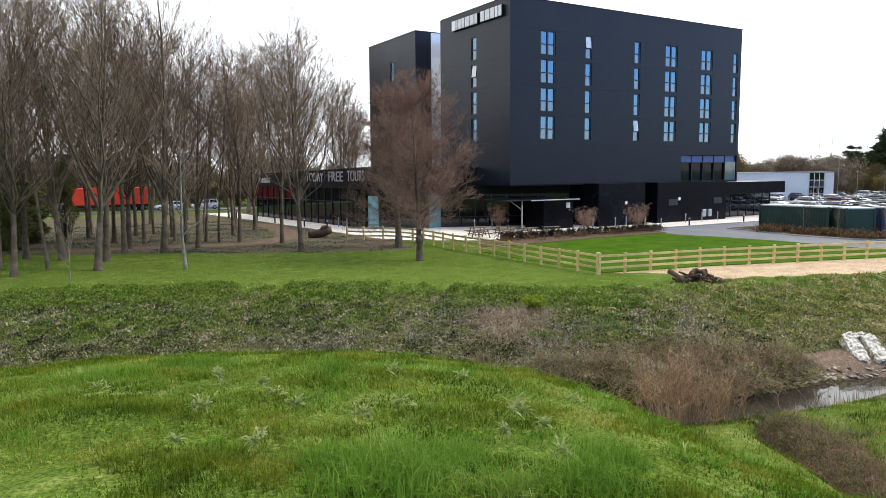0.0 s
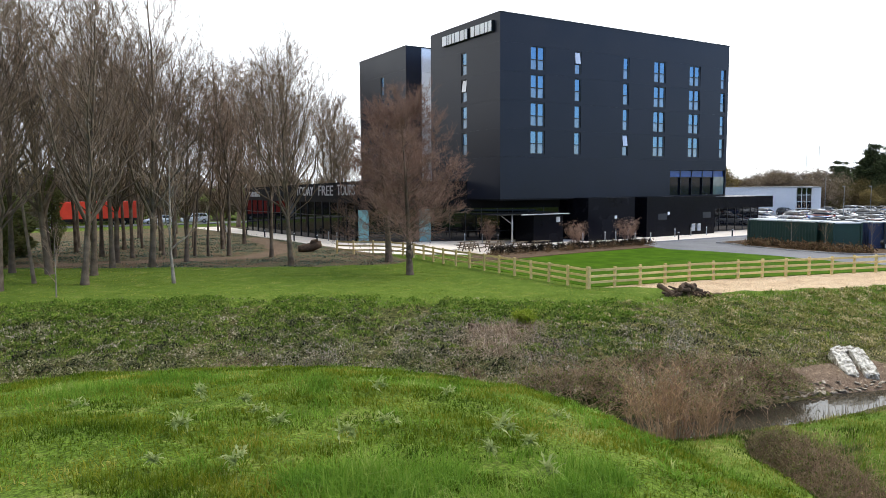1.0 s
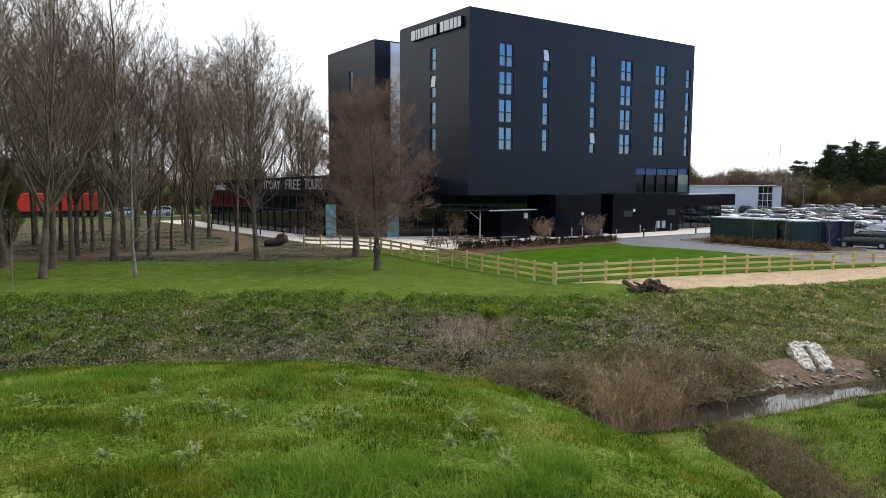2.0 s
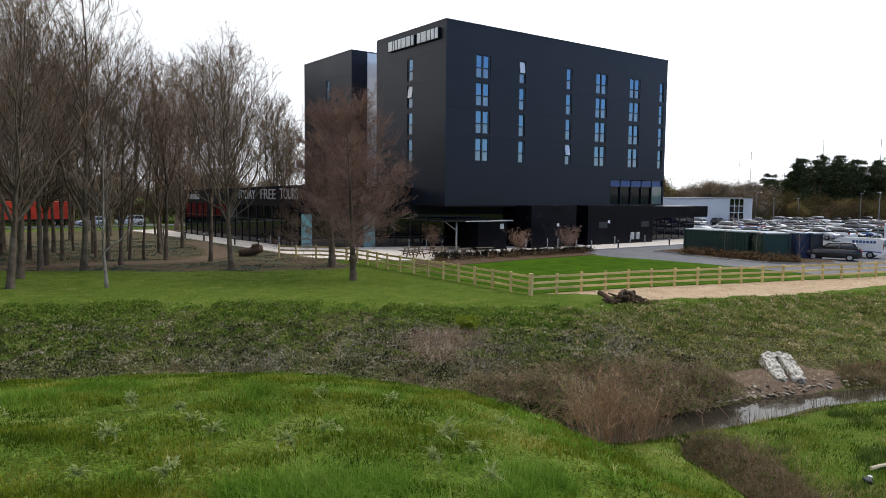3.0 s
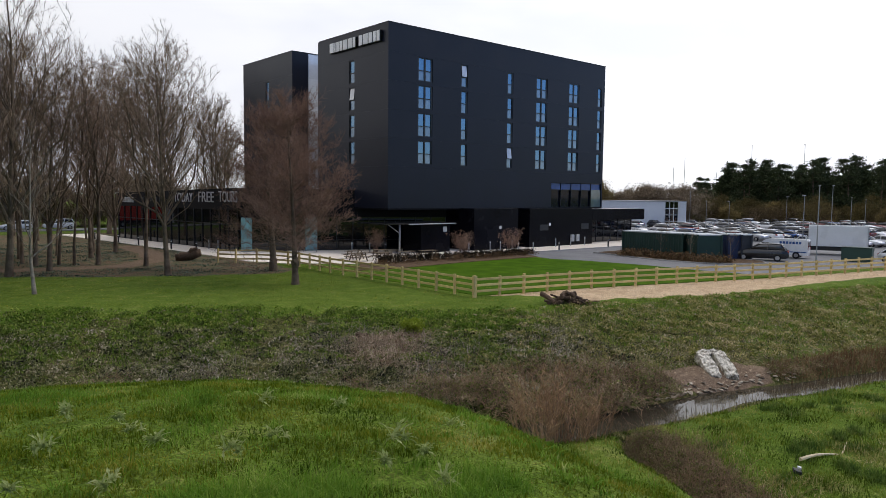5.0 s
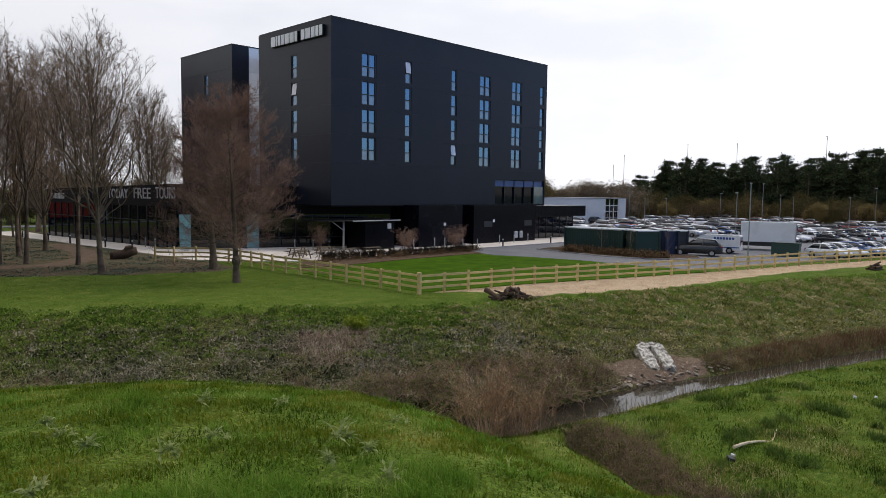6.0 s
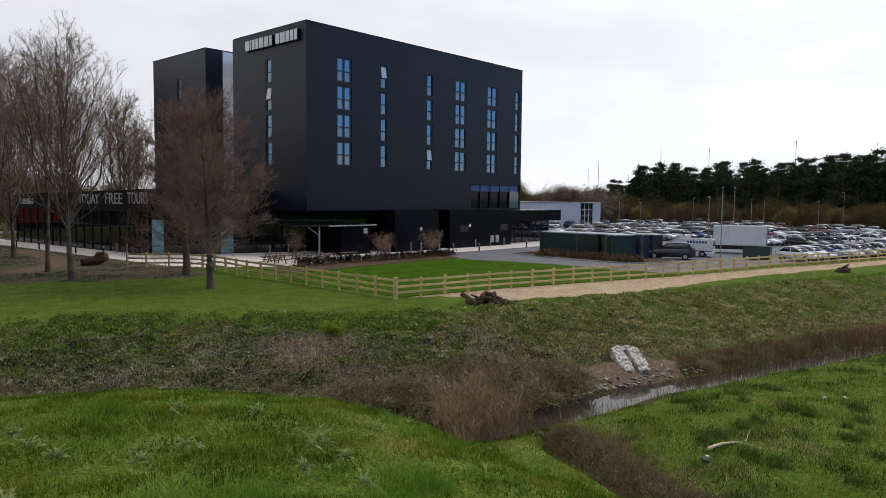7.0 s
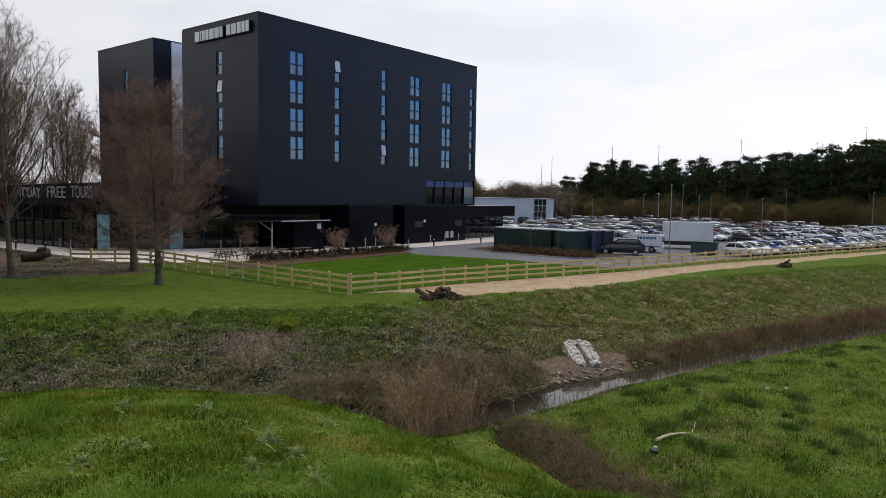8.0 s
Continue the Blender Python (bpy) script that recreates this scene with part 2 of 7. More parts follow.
BUD = foliage("coppery_leaves", [(0.0, (0.22, 0.13, 0.085)), (0.5, (0.38, 0.24, 0.17)), (1.0, (0.52, 0.38, 0.29))], 0.7, 0.3, 2)
RUBBER = material("tyre_rubber", (0.012, 0.012, 0.012), (0.02, 0.02, 0.02), 5, 0.8, 0.2, 60)
ALLOY = material("alloy_rim", (0.35, 0.35, 0.36), (0.5, 0.5, 0.5), 5, 0.35, 0, 30, 0.8)
CARGLASS = glass_coated("car_glass", (0.01, 0.012, 0.014), 1.9)
HEADLAMP = glass_coated("headlamp_lens", (0.45, 0.45, 0.45), 1.6, 0.1)
TAILLAMP = glass_coated("tail_lamp_lens", (0.30, 0.015, 0.012), 1.6, 0.15)
PLASTIC = material("black_plastic", (0.012, 0.012, 0.013), (0.02, 0.02, 0.021), 4, 0.6, 0.1, 50)
GREEN_STEEL = material("dark_green_steel", (0.008, 0.034, 0.025), (0.013, 0.046, 0.034), 1.2, 0.5, 0.15, 30, vary=0.15)
BLUE_STEEL = material("blue_steel", (0.013, 0.025, 0.07), (0.02, 0.036, 0.10), 1.2, 0.5, 0.15, 30)
GREY_STEEL = material("dark_grey_steel", (0.018, 0.02, 0.026), (0.03, 0.033, 0.04), 1.2, 0.5, 0.15, 30)
ROOF_PALE = material("pale_container_roof", (0.42, 0.45, 0.46), (0.6, 0.62, 0.63), 1.0, 0.6, 0.15, 20)
SHED_WALL = material("pale_grey_sheeting", (0.70, 0.73, 0.77), (0.80, 0.83, 0.86), 0.3, 0.5, 0.1, 8)
RED_PAINT = material("red_lorry_side", (0.55, 0.035, 0.015), (0.70, 0.06, 0.025), 0.8, 0.4, 0.05, 20)


def paint(name, c, metal=0.0):
    m = material(name, c, [min(1, v * 1.12) for v in c], 0.8, 0.28, 0.0, 30, metal, 0.05)
    m.node_tree.nodes["Principled BSDF"].inputs["Coat Weight"].default_value = 0.6
    return m


PAINTS = [paint("white_car_paint", (0.72, 0.73, 0.74)), paint("silver_car_paint", (0.38, 0.39, 0.41), 0.5), paint("black_car_paint", (0.012, 0.012, 0.014)),
          paint("grey_car_paint", (0.07, 0.075, 0.085), 0.4), paint("blue_car_paint", (0.02, 0.075, 0.25), 0.2), paint("dark_red_car_paint", (0.13, 0.02, 0.02)),
          paint("navy_car_paint", (0.012, 0.02, 0.05), 0.3)]


# ---- mesh helpers ----
class Shape:
    """Points and faces gathered for one mesh."""

    def __init__(self):
        self.v, self.f = [], []

    def add(self, verts, faces):
        n = len(self.v)
        self.v.extend(tuple(p) for p in verts)
        self.f.extend(tuple(i + n for i in face) for face in faces)
        return self

    def box(self, x0, y0, z0, x1, y1, z1, c=0.0, m=None):
        """A box; c rounds its edges off by a chamfer."""
        xs, ys, zs = (x0, x1), (y0, y1), (z0, z1)
        if not c:
            v = [(xs[i], ys[j], zs[k]) for k in (0, 1) for j in (0, 1) for i in (0, 1)]
            f = [(0, 2, 3, 1), (4, 5, 7, 6), (0, 1, 5, 4), (2, 6, 7, 3), (0, 4, 6, 2), (1, 3, 7, 5)]
        else:
            v, idx = [], {}
            for k in (0, 1):
                for j in (0, 1):
                    for i in (0, 1):
                        sx, sy, sz = (1, -1)[i] * c, (1, -1)[j] * c, (1, -1)[k] * c
                        for ax in range(3):
                            o = [xs[i] + sx, ys[j] + sy, zs[k] + sz]
                            o[ax] = (xs[i], ys[j], zs[k])[ax]
                            idx[i, j, k, ax] = len(v)
                            v.append(tuple(o))
            g = lambda i, j, k, a: idx[i, j, k, a]
            f = [(g(0, 0, 0, 2), g(0, 1, 0, 2), g(1, 1, 0, 2), g(1, 0, 0, 2)), (g(0, 0, 1, 2), g(1, 0, 1, 2), g(1, 1, 1, 2), g(0, 1, 1, 2)),
                 (g(0, 0, 0, 1), g(1, 0, 0, 1), g(1, 0, 1, 1), g(0, 0, 1, 1)), (g(0, 1, 0, 1), g(0, 1, 1, 1), g(1, 1, 1, 1), g(1, 1, 0, 1)),
                 (g(0, 0, 0, 0), g(0, 0, 1, 0), g(0, 1, 1, 0), g(0, 1, 0, 0)), (g(1, 0, 0, 0), g(1, 1, 0, 0), g(1, 1, 1, 0), g(1, 0, 1, 0))]
            for a in (0, 1):
                for b in (0, 1):
                    f.append((g(0, a, b, 1), g(1, a, b, 1), g(1, a, b, 2), g(0, a, b, 2)))
                    f.append((g(a, 0, b, 0), g(a, 1, b, 0), g(a, 1, b, 2), g(a, 0, b, 2)))
                    f.append((g(a, b, 0, 0), g(a, b, 1, 0), g(a, b, 1, 1), g(a, b, 0, 1)))
            for i in (0, 1):
                for j in (0, 1):
                    for k in (0, 1):
                        f.append((g(i, j, k, 0), g(i, j, k, 1), g(i, j, k, 2)))
        if m is not None:
            v = [tuple(m @ Vector(p)) for p in v]
        return self.add(v, f)

    def tube(self, pts, radii, sides=6, caps=False):
        """A round bar along points."""
        pts = [Vector(p) for p in pts]
        rings, ref = [], None
        for i, p in enumerate(pts):
            d = (pts[min(i + 1, len(pts) - 1)] - pts[max(i - 1, 0)])
            d = d.normalized() if d.length > 1e-9 else Vector((0, 0, 1))
            if ref is None:
                ref = d.orthogonal().normalized()
            ref = (ref - d * ref.dot(d))
            ref = ref.normalized() if ref.length > 1e-6 else d.orthogonal().normalized()
            w = d.cross(ref)
            r = radii[i] if isinstance(radii, (list, tuple)) else radii
            rings.append([p + (ref * math.cos(2 * math.pi * k / sides) + w * math.sin(2 * math.pi * k / sides)) * r for k in range(sides)])
        v = [q for ring in rings for q in ring]
        f = []
        for i in range(len(pts) - 1):
            for k in range(sides):
                a, b = i * sides + k, i * sides + (k + 1) % sides
                f.append((a, b, b + sides, a + sides))
        if caps:
            f.append(tuple(range(sides))[::-1])
            f.append(tuple(range((len(pts) - 1) * sides, len(pts) * sides)))
        return self.add(v, f)

    def prism(self, outline, z0, z1):
        """An upright prism on a ground outline (counter-clockwise)."""
        n = len(outline)
        v = [(x, y, z0) for x, y in outline] + [(x, y, z1) for x, y in outline]
        f = [tuple(range(n))[::-1], tuple(range(n, 2 * n))] + [(i, (i + 1) % n, n + (i + 1) % n, n + i) for i in range(n)]
        return self.add(v, f)

    def mesh(self, name, smooth=False):
        me = bpy.data.meshes.new(name)
        me.from_pydata(self.v, [], self.f)
        if smooth:
            me.polygons.foreach_set("use_smooth", [True] * len(me.polygons))
        me.update()
        return me


def part(name, shape, mat, parent=None, label="", smooth=False):
    """One mesh object, under a thing or a part."""
    me = shape if isinstance(shape, bpy.types.Mesh) else shape.mesh(name, smooth)
    if mat and not me.materials:
        me.materials.append(mat)
    ob = new(name, me)
    if parent:
        ob.parent = parent
    if label:
        ob["label"] = label
    return ob


def thing(name, label, category, group="", kind="", at=None):
    ob = new(name)
    ob.empty_display_size = 0.2
    if at is not None:
        ob.matrix_basis = at
    return tagged(ob, label, category, group, kind)


def place(ob, x, y, z=0.0, turn=0.0, s=1.0):
    ob.matrix_basis = pose(x, y, z, 0, 0, turn) @ Matrix.Diagonal((s, s, s, 1))
    return ob


def fast_mesh(name, verts, tris, mat):
    """A large triangle mesh from arrays."""
    me = bpy.data.meshes.new(name)
    nv, nt = len(verts), len(tris)
    me.vertices.add(nv)
    me.vertices.foreach_set("co", np.asarray(verts, np.float32).ravel())
    me.loops.add(nt * 3)
    me.loops.foreach_set("vertex_index", np.asarray(tris, np.int32).ravel())
    me.polygons.add(nt)
    me.polygons.foreach_set("loop_start", np.arange(0, nt * 3, 3, dtype=np.int32))
    me.update(calc_edges=True)
    me.materials.append(mat)
    return me


# ---- the lie of the land ----
HILL = (-42.6, -58.0)
HILL_TOP, EYE = 4.45, 1.62
STREAM = np.array([(-140, 10), (-75, -14), (-55, -23), (-45, -27.5), (-37.5, -31), (-32.5, -34.5), (-28.7, -39), (-25, -42.6), (-21, -43.7), (-16.4, -44.4),
                   (-10, -46.4), (-1.2, -49.1), (20, -56), (60, -71), (130, -98), (400, -190)], float)
DITCH = [(-24.0, -45.3), (-24.75, -46.6), (-25.3, -47.6), (-25.95, -48.9), (-26.7, -50.4), (-27.5, -52.0), (-28.3, -54.0)]
FENCE_SIDE = [(-14.0, -27.8), (-13.85, -17.8), (-14.0, -11.8), (-13.6, -7.0), (-13.75, -3.1), (-14.9, -1.2), (-16.4, -0.6), (-17.5, 1.2)]
FENCE_FRONT = [(-14.0, -27.8), (-5.84, -29.3), (1.5, -31.4), (10.75, -34.1), (18.8, -36.0), (24.2, -37.2), (31.1, -39.3), (42.7, -42.4), (56.3, -46.3), (80, -53.5)]


def along(points, q):
    """Signed distance (left positive) of the points q to a line, and how far along it they lie."""
    q = np.asarray(q, float)
    best = np.full(len(q), 1e18)
    sign, run, start = np.ones(len(q)), np.zeros(len(q)), 0.0
    points = np.asarray(points, float)
    for a, b in zip(points[:-1], points[1:]):
        d = b - a
        ln = np.hypot(*d)
        k = np.clip(((q - a) @ d) / ln**2, 0, 1)
        near = a + k[:, None] * d
        dist = np.hypot(*(q - near).T)
        side = d[0] * (q[:, 1] - a[1]) - d[1] * (q[:, 0] - a[0])
        better = dist < best
        best = np.where(better, dist, best)
        sign = np.where(better, np.where(side >= 0, 1, -1), sign)
        run = np.where(better, start + k * ln, run)
        start += ln
    return best * sign, run


def bumps(q, scale, seed=0.0):
    """Smooth cheap noise, about -1 to 1."""
    x, y = q[:, 0] * scale + seed, q[:, 1] * scale - seed * 0.7
    return (np.sin(x * 1.3 + 1.7 * np.sin(y * 0.9 + seed)) + np.sin(y * 1.7 - 1.3 * np.sin(x * 1.1 + 2.1)) + 0.6 * np.sin(2.9 * x + 2.3 * y) + 0.5 * np.sin(3.7 * y - 3.1 * x + 1.0)) / 3.1


def land(q):
    """Height of the ground at the points q."""
    q = np.asarray(q, float).reshape(-1, 2)
    s, run = along(STREAM, q)
    half = np.interp(run, [90, 125, 140, 200], [1.1, 1.15, 0.75, 0.7])
    far = np.interp(s - half, [-0.6, 0, 0.35, 0.9, 3.5, 7.5, 10.8, 13.5], [-2.5, -2.0, -1.75, -1.45, -1.0, -0.42, -0.08, 0.0])
    near = np.interp(-s - half, [-0.6, 0, 0.5, 1.6, 4.0, 9.0], [-2.5, -2.0, -1.75, -1.35, -1.1, -1.0])
    z = np.where(s > 0, far, near)
    rough = np.clip(1 - np.abs(s - 6) / 9, 0, 1)
    z = z + rough * (0.10 * bumps(q, 1.1) + 0.05 * bumps(q, 3.1, 4))
    z = z + np.where(s < 0, 0.07 * bumps(q, 0.7, 2.0), 0)
    # the grassy mound, falling away more steeply to one side
    d = q - HILL
    r = np.hypot(*d.T)
    az = np.degrees(np.arctan2(d[:, 0], d[:, 1]))
    dep = np.interp(az, [-180, -90, -10, 5, 22, 32, 38, 46, 51, 56, 62, 90, 130, 180], [0.28, 0.25, 0.237, 0.243, 0.258, 0.277, 0.292, 0.332, 0.370, 0.401, 0.422, 0.45, 0.36, 0.28])
    rt = 1.5 * EYE / dep
    c = dep / (3 * rt**2)
    edge = rt * 1.08
    hill = np.where(r < edge, HILL_TOP - c * r**3, HILL_TOP - c * edge**3 - (3 * c * edge**2 + 0.16) * (r - edge))
    hill = hill + 0.035 * bumps(q, 1.6, 1.0) + 0.02 * bumps(q, 4.3, 3.0)
    k = 0.25
    h = np.clip(0.5 + 0.5 * (hill - z) / k, 0, 1)
    z = z * (1 - h) + hill * h + k * h * (1 - h)
    # the side ditch between the mound and the meadow, its meadow side steep
    d, run = along(DITCH, q)
    z = z - 0.95 * np.clip(run / 1.5, 0, 1) * np.exp(-(np.where(d > 0, d / 1.3, d / 0.6)) ** 2)
    # a rise far beyond the wood
    z = z + np.clip((q[:, 1] - 70) / 60, 0, 1) ** 2 * 3.0 * np.clip((10 - q[:, 0]) / 40, 0, 1)
    return z


def land_at(x, y):
    return float(land([(x, y)])[0])


def hit_land(pts):
    q = np.asarray(pts, float)
    return np.column_stack([q, land(q)])


WOOD_EDGE = [(-140, 30), (-70, 14), (-44, 4.5), (-35, -1.0), (-28, -5.5), (-23, -8.2), (-17, -10.0), (-14.0, -8.6), (-13.6, 2)]
TRACK = [(-90, 24), (-60, 12), (-42, 6.0), (-31, 3.6), (-25, 2.5), (-21, 6.5), (-19, 14), (-18.2, 24)]


def zones(q):
    """How much rough bank, woodland floor, bare sand, trodden track there is."""
    s, run = along(STREAM, q)
    wob = 0.8 * bumps(q, 0.8, 5)
    outer = np.interp(run, [60, 120, 135, 160], [12.5, 12.0, 13.0, 13.0])
    bank = np.clip((outer + wob - s) / 2.0, 0, 1) * (s > 0) + np.clip((2.4 + 0.5 * wob + s) / 0.8, 0, 1) * (s <= 0)
    bank = bank * np.where(s > 2.2, np.interp(q[:, 0], [-21, -9], [1.0, 0.5]), 1)
    d, _ = along(DITCH, q)
    bank = np.maximum(bank, np.clip((0.8 + 0.35 * wob - np.abs(d - 0.35)) / 0.5, 0, 1))
    w, _ = along(WOOD_EDGE, q)
    wood = np.clip((w + 0.8 * wob) / 1.5, 0, 1) * (q[:, 0] < -12) * np.clip((56 - q[:, 1]) / 4, 0, 1)
    f, frun = along(FENCE_FRONT, q)
    width = np.interp(frun, [0, 3, 6, 16, 28, 45, 70], [0.0, 0.5, 4.5, 5.2, 3.4, 3.0, 2.2]) + 0.5 * wob
    sand = np.clip((width + f) / 0.6, 0, 1) * np.clip((0.5 - f) / 0.4, 0, 1) * (q[:, 0] > -14)
    t, _ = along(TRACK, q)
    track = np.clip((1.5 + 0.3 * wob - np.abs(t)) / 0.7, 0, 1)
    # trodden earth by the water under the stone outlet
    e = np.hypot((q[:, 0] + 14.6) / 4.0, (q[:, 1] + 43.2 + 0.3 * (q[:, 0] + 14.6)) / 1.25) + 0.16 * bumps(q, 1.9, 3)
    track = np.maximum(track, np.clip((0.9 - e) / 0.25, 0, 1))
    sand = np.maximum(sand, 0.40 * np.clip((0.9 - e) / 0.25, 0, 1))
    return bank, wood, sand, track


def ground_material():
    m = bpy.data.materials.new("ground")
    m.use_nodes = True
    t = m.node_tree
    p = t.nodes["Principled BSDF"]
    co = node(t, "ShaderNodeTexCoord")

    def noise_of(scale, detail=5):
        n = node(t, "ShaderNodeTexNoise")
        n.inputs["Scale"].default_value, n.inputs["Detail"].default_value = scale, detail
        wire(t, co, "Object", n, "Vector")
        return n

    slow, mid, quick, dust = noise_of(0.12), noise_of(0.9), noise_of(6.0), noise_of(35.0)

    def blend(fac, fac_out, a, b, mode="MIX"):
        n = node(t, "ShaderNodeMix")
        n.data_type, n.blend_type = "RGBA", mode
        if isinstance(fac, float):
            n.inputs[0].default_value = fac
        else:
            t.links.new(fac.outputs[fac_out], n.inputs[0])
        t.links.new(a.outputs[2 if a.bl_idname == "ShaderNodeMix" else 0], n.inputs[6])
        t.links.new(b.outputs[2 if b.bl_idname == "ShaderNodeMix" else 0], n.inputs[7])
        return n

    def tones(n, stops):
        r = ramp(t, stops)
        wire(t, n, "Fac", r, 0)
        return r

    lawn_a = tones(mid, [(0.3, (0.07, 0.112, 0.011)), (0.5, (0.118, 0.168, 0.018)), (0.62, (0.185, 0.215, 0.036)), (0.72, (0.34, 0.30, 0.11))])
    lawn_b = tones(slow, [(0.35, (0.065, 0.115, 0.011)), (0.6, (0.14, 0.19, 0.028))])
    lawn = blend(0.5, 0, lawn_a, lawn_b)
    lawn = blend(0.35, 0, lawn, tones(quick, [(0.35, (0.028, 0.06, 0.009)), (0.55, (0.09, 0.16, 0.022)), (0.72, (0.31, 0.30, 0.10))]))
    rough_a = tones(mid, [(0.3, (0.03, 0.03, 0.012)), (0.45, (0.06, 0.07, 0.018)), (0.58, (0.11, 0.095, 0.04)), (0.72, (0.22, 0.165, 0.095))])
    rough_b = tones(quick, [(0.36, (0.016, 0.015, 0.007)), (0.48, (0.075, 0.085, 0.02)), (0.58, (0.15, 0.14, 0.05)), (0.7, (0.38, 0.30, 0.18))])
    rough = blend(0.6, 0, rough_a, rough_b)
    wood_a = tones(mid, [(0.35, (0.12, 0.076, 0.042)), (0.47, (0.19, 0.13, 0.075)), (0.54, (0.10, 0.11, 0.045)), (0.68, (0.06, 0.10, 0.045))])
    wood_b = tones(quick, [(0.3, (0.06, 0.045, 0.028)), (0.5, (0.13, 0.10, 0.065)), (0.7, (0.27, 0.20, 0.14))])
    wood = blend(0.5, 0, wood_a, wood_b)
    sand = blend(0.5, 0, tones(mid, [(0.3, (0.42, 0.29, 0.175)), (0.5, (0.63, 0.465, 0.29)), (0.7, (0.74, 0.58, 0.39))]), tones(quick, [(0.3, (0.32, 0.215, 0.125)), (0.7, (0.60, 0.45, 0.29))]))
    track = blend(0.5, 0, tones(mid, [(0.3, (0.13, 0.09, 0.06)), (0.7, (0.22, 0.16, 0.11))]), tones(quick, [(0.3, (0.13, 0.085, 0.052)), (0.7, (0.30, 0.215, 0.15))]))
    att = node(t, "ShaderNodeAttribute")
    att.attribute_name = "zones"
    sep = node(t, "ShaderNodeSeparateColor")
    wire(t, att, "Color", sep, "Color")

    def edge(out):
        """A ragged border."""
        n = sums(t, "ShaderNodeMath", "MULTIPLY_ADD")
        n.inputs[1].default_value = 1.1
        wire(t, quick, "Fac", n, 0)
        sep_v = sums(t, "ShaderNodeMath", "MULTIPLY_ADD")
        sep_v.inputs[1].default_value, sep_v.inputs[2].default_value = 2.0, -1.05
        t.links.new(out, sep_v.inputs[0])
        t.links.new(sep_v.outputs[0], n.inputs[2])
        r = ramp(t, [(0.4, 0.0), (0.6, 1.0)])
        wire(t, n, 0, r, 0)
        return r

    col = blend(edge(sep.outputs[0]), 0, lawn, rough)
    col = blend(edge(sep.outputs[1]), 0, col, wood)
    col = blend(edge(att.outputs["Alpha"]), 0, col, track)
    col = blend(edge(sep.outputs[2]), 0, col, sand)
    grain = tones(dust, [(0.3, 0.40), (0.5, 0.95), (0.7, 1.6)])
    col = blend(1.0, 0, col, grain, "MULTIPLY")
    t.links.new(col.outputs[2], p.inputs["Base Color"])
    p.inputs["Roughness"].default_value = 0.95
    p.inputs["Specular IOR Level"].default_value = 0.05
    bp = node(t, "ShaderNodeBump")
    bp.inputs["Strength"].default_value, bp.inputs["Distance"].default_value = 0.7, 0.05
    hsum = sums(t, "ShaderNodeMath", "ADD")
    wire(t, quick, "Fac", hsum, 0)
    wire(t, dust, "Fac", hsum, 1)
    wire(t, hsum, 0, bp, "Height")
    wire(t, bp, 0, p, "Normal")
    return m


def build_ground():
    az = np.radians(np.concatenate([np.arange(-14, 92, 0.3), np.arange(92, 346, 6.0)]))
    r = np.concatenate([[0.0], np.geomspace(0.6, 14, 90), np.geomspace(14.3, 60, 190), np.geomspace(61, 160, 70), np.geomspace(165, 2600, 26)])
    na, nr = len(az), len(r)
    rr, aa = np.meshgrid(r[1:], az, indexing="ij")
    q = np.column_stack([(HILL[0] + rr * np.sin(aa)).ravel(), (HILL[1] + rr * np.cos(aa)).ravel()])
    q = np.vstack([[HILL], q])
    z = land(q)
    verts = np.column_stack([q, z])
    tris = [(0, 1 + (j + 1) % na, 1 + j) for j in range(na)]
    i, j = np.meshgrid(np.arange(nr - 2), np.arange(na), indexing="ij")
    a = (1 + i * na + j).ravel()
    b = (1 + i * na + (j + 1) % na).ravel()
    c, d = b + na, a + na
    tris = np.vstack([np.array(tris), np.column_stack([a, b, c]), np.column_stack([a, c, d])])
    me = fast_mesh("ground", verts, tris, ground_material())
    me.polygons.foreach_set("use_smooth", [True] * len(me.polygons))
    bank, wood, sand, track = zones(q)
    keep = (q[:, 0] > -200) & (q[:, 0] < 120)
    col = me.color_attributes.new("zones", "FLOAT_COLOR", "POINT")
    col.data.foreach_set("color", np.column_stack([bank * keep, wood * keep, sand, track * keep]).astype(np.float32).ravel())
    return tagged(new("ground", me), "green lawn, rough bank and woodland floor", "ground", "", "structure")


build_ground()


def water_material():
    m = bpy.data.materials.new("stream_water")
    m.use_nodes = True
    t = m.node_tree
    p = t.nodes["Principled BSDF"]
    p.inputs["Base Color"].default_value = (0.05, 0.042, 0.028, 1)
    p.inputs["Roughness"].default_value, p.inputs["IOR"].default_value = 0.02, 1.34
    co = node(t, "ShaderNodeTexCoord")
    mp = node(t, "ShaderNodeMapping")
    mp.inputs["Scale"].default_value = (1.0, 2.2, 1)
    mp.inputs["Rotation"].default_value = (0, 0, radians(-17))
    wire(t, co, "Object", mp, "Vector")
    n = node(t, "ShaderNodeTexNoise")
    n.inputs["Scale"].default_value, n.inputs["Detail"].default_value = 2.4, 4
    wire(t, mp, "Vector", n, "Vector")
    bp = node(t, "ShaderNodeBump")
    bp.inputs["Strength"].default_value, bp.inputs["Distance"].default_value = 0.2, 0.02
    wire(t, n, "Fac", bp, "Height")
    wire(t, bp, 0, p, "Normal")
    return m


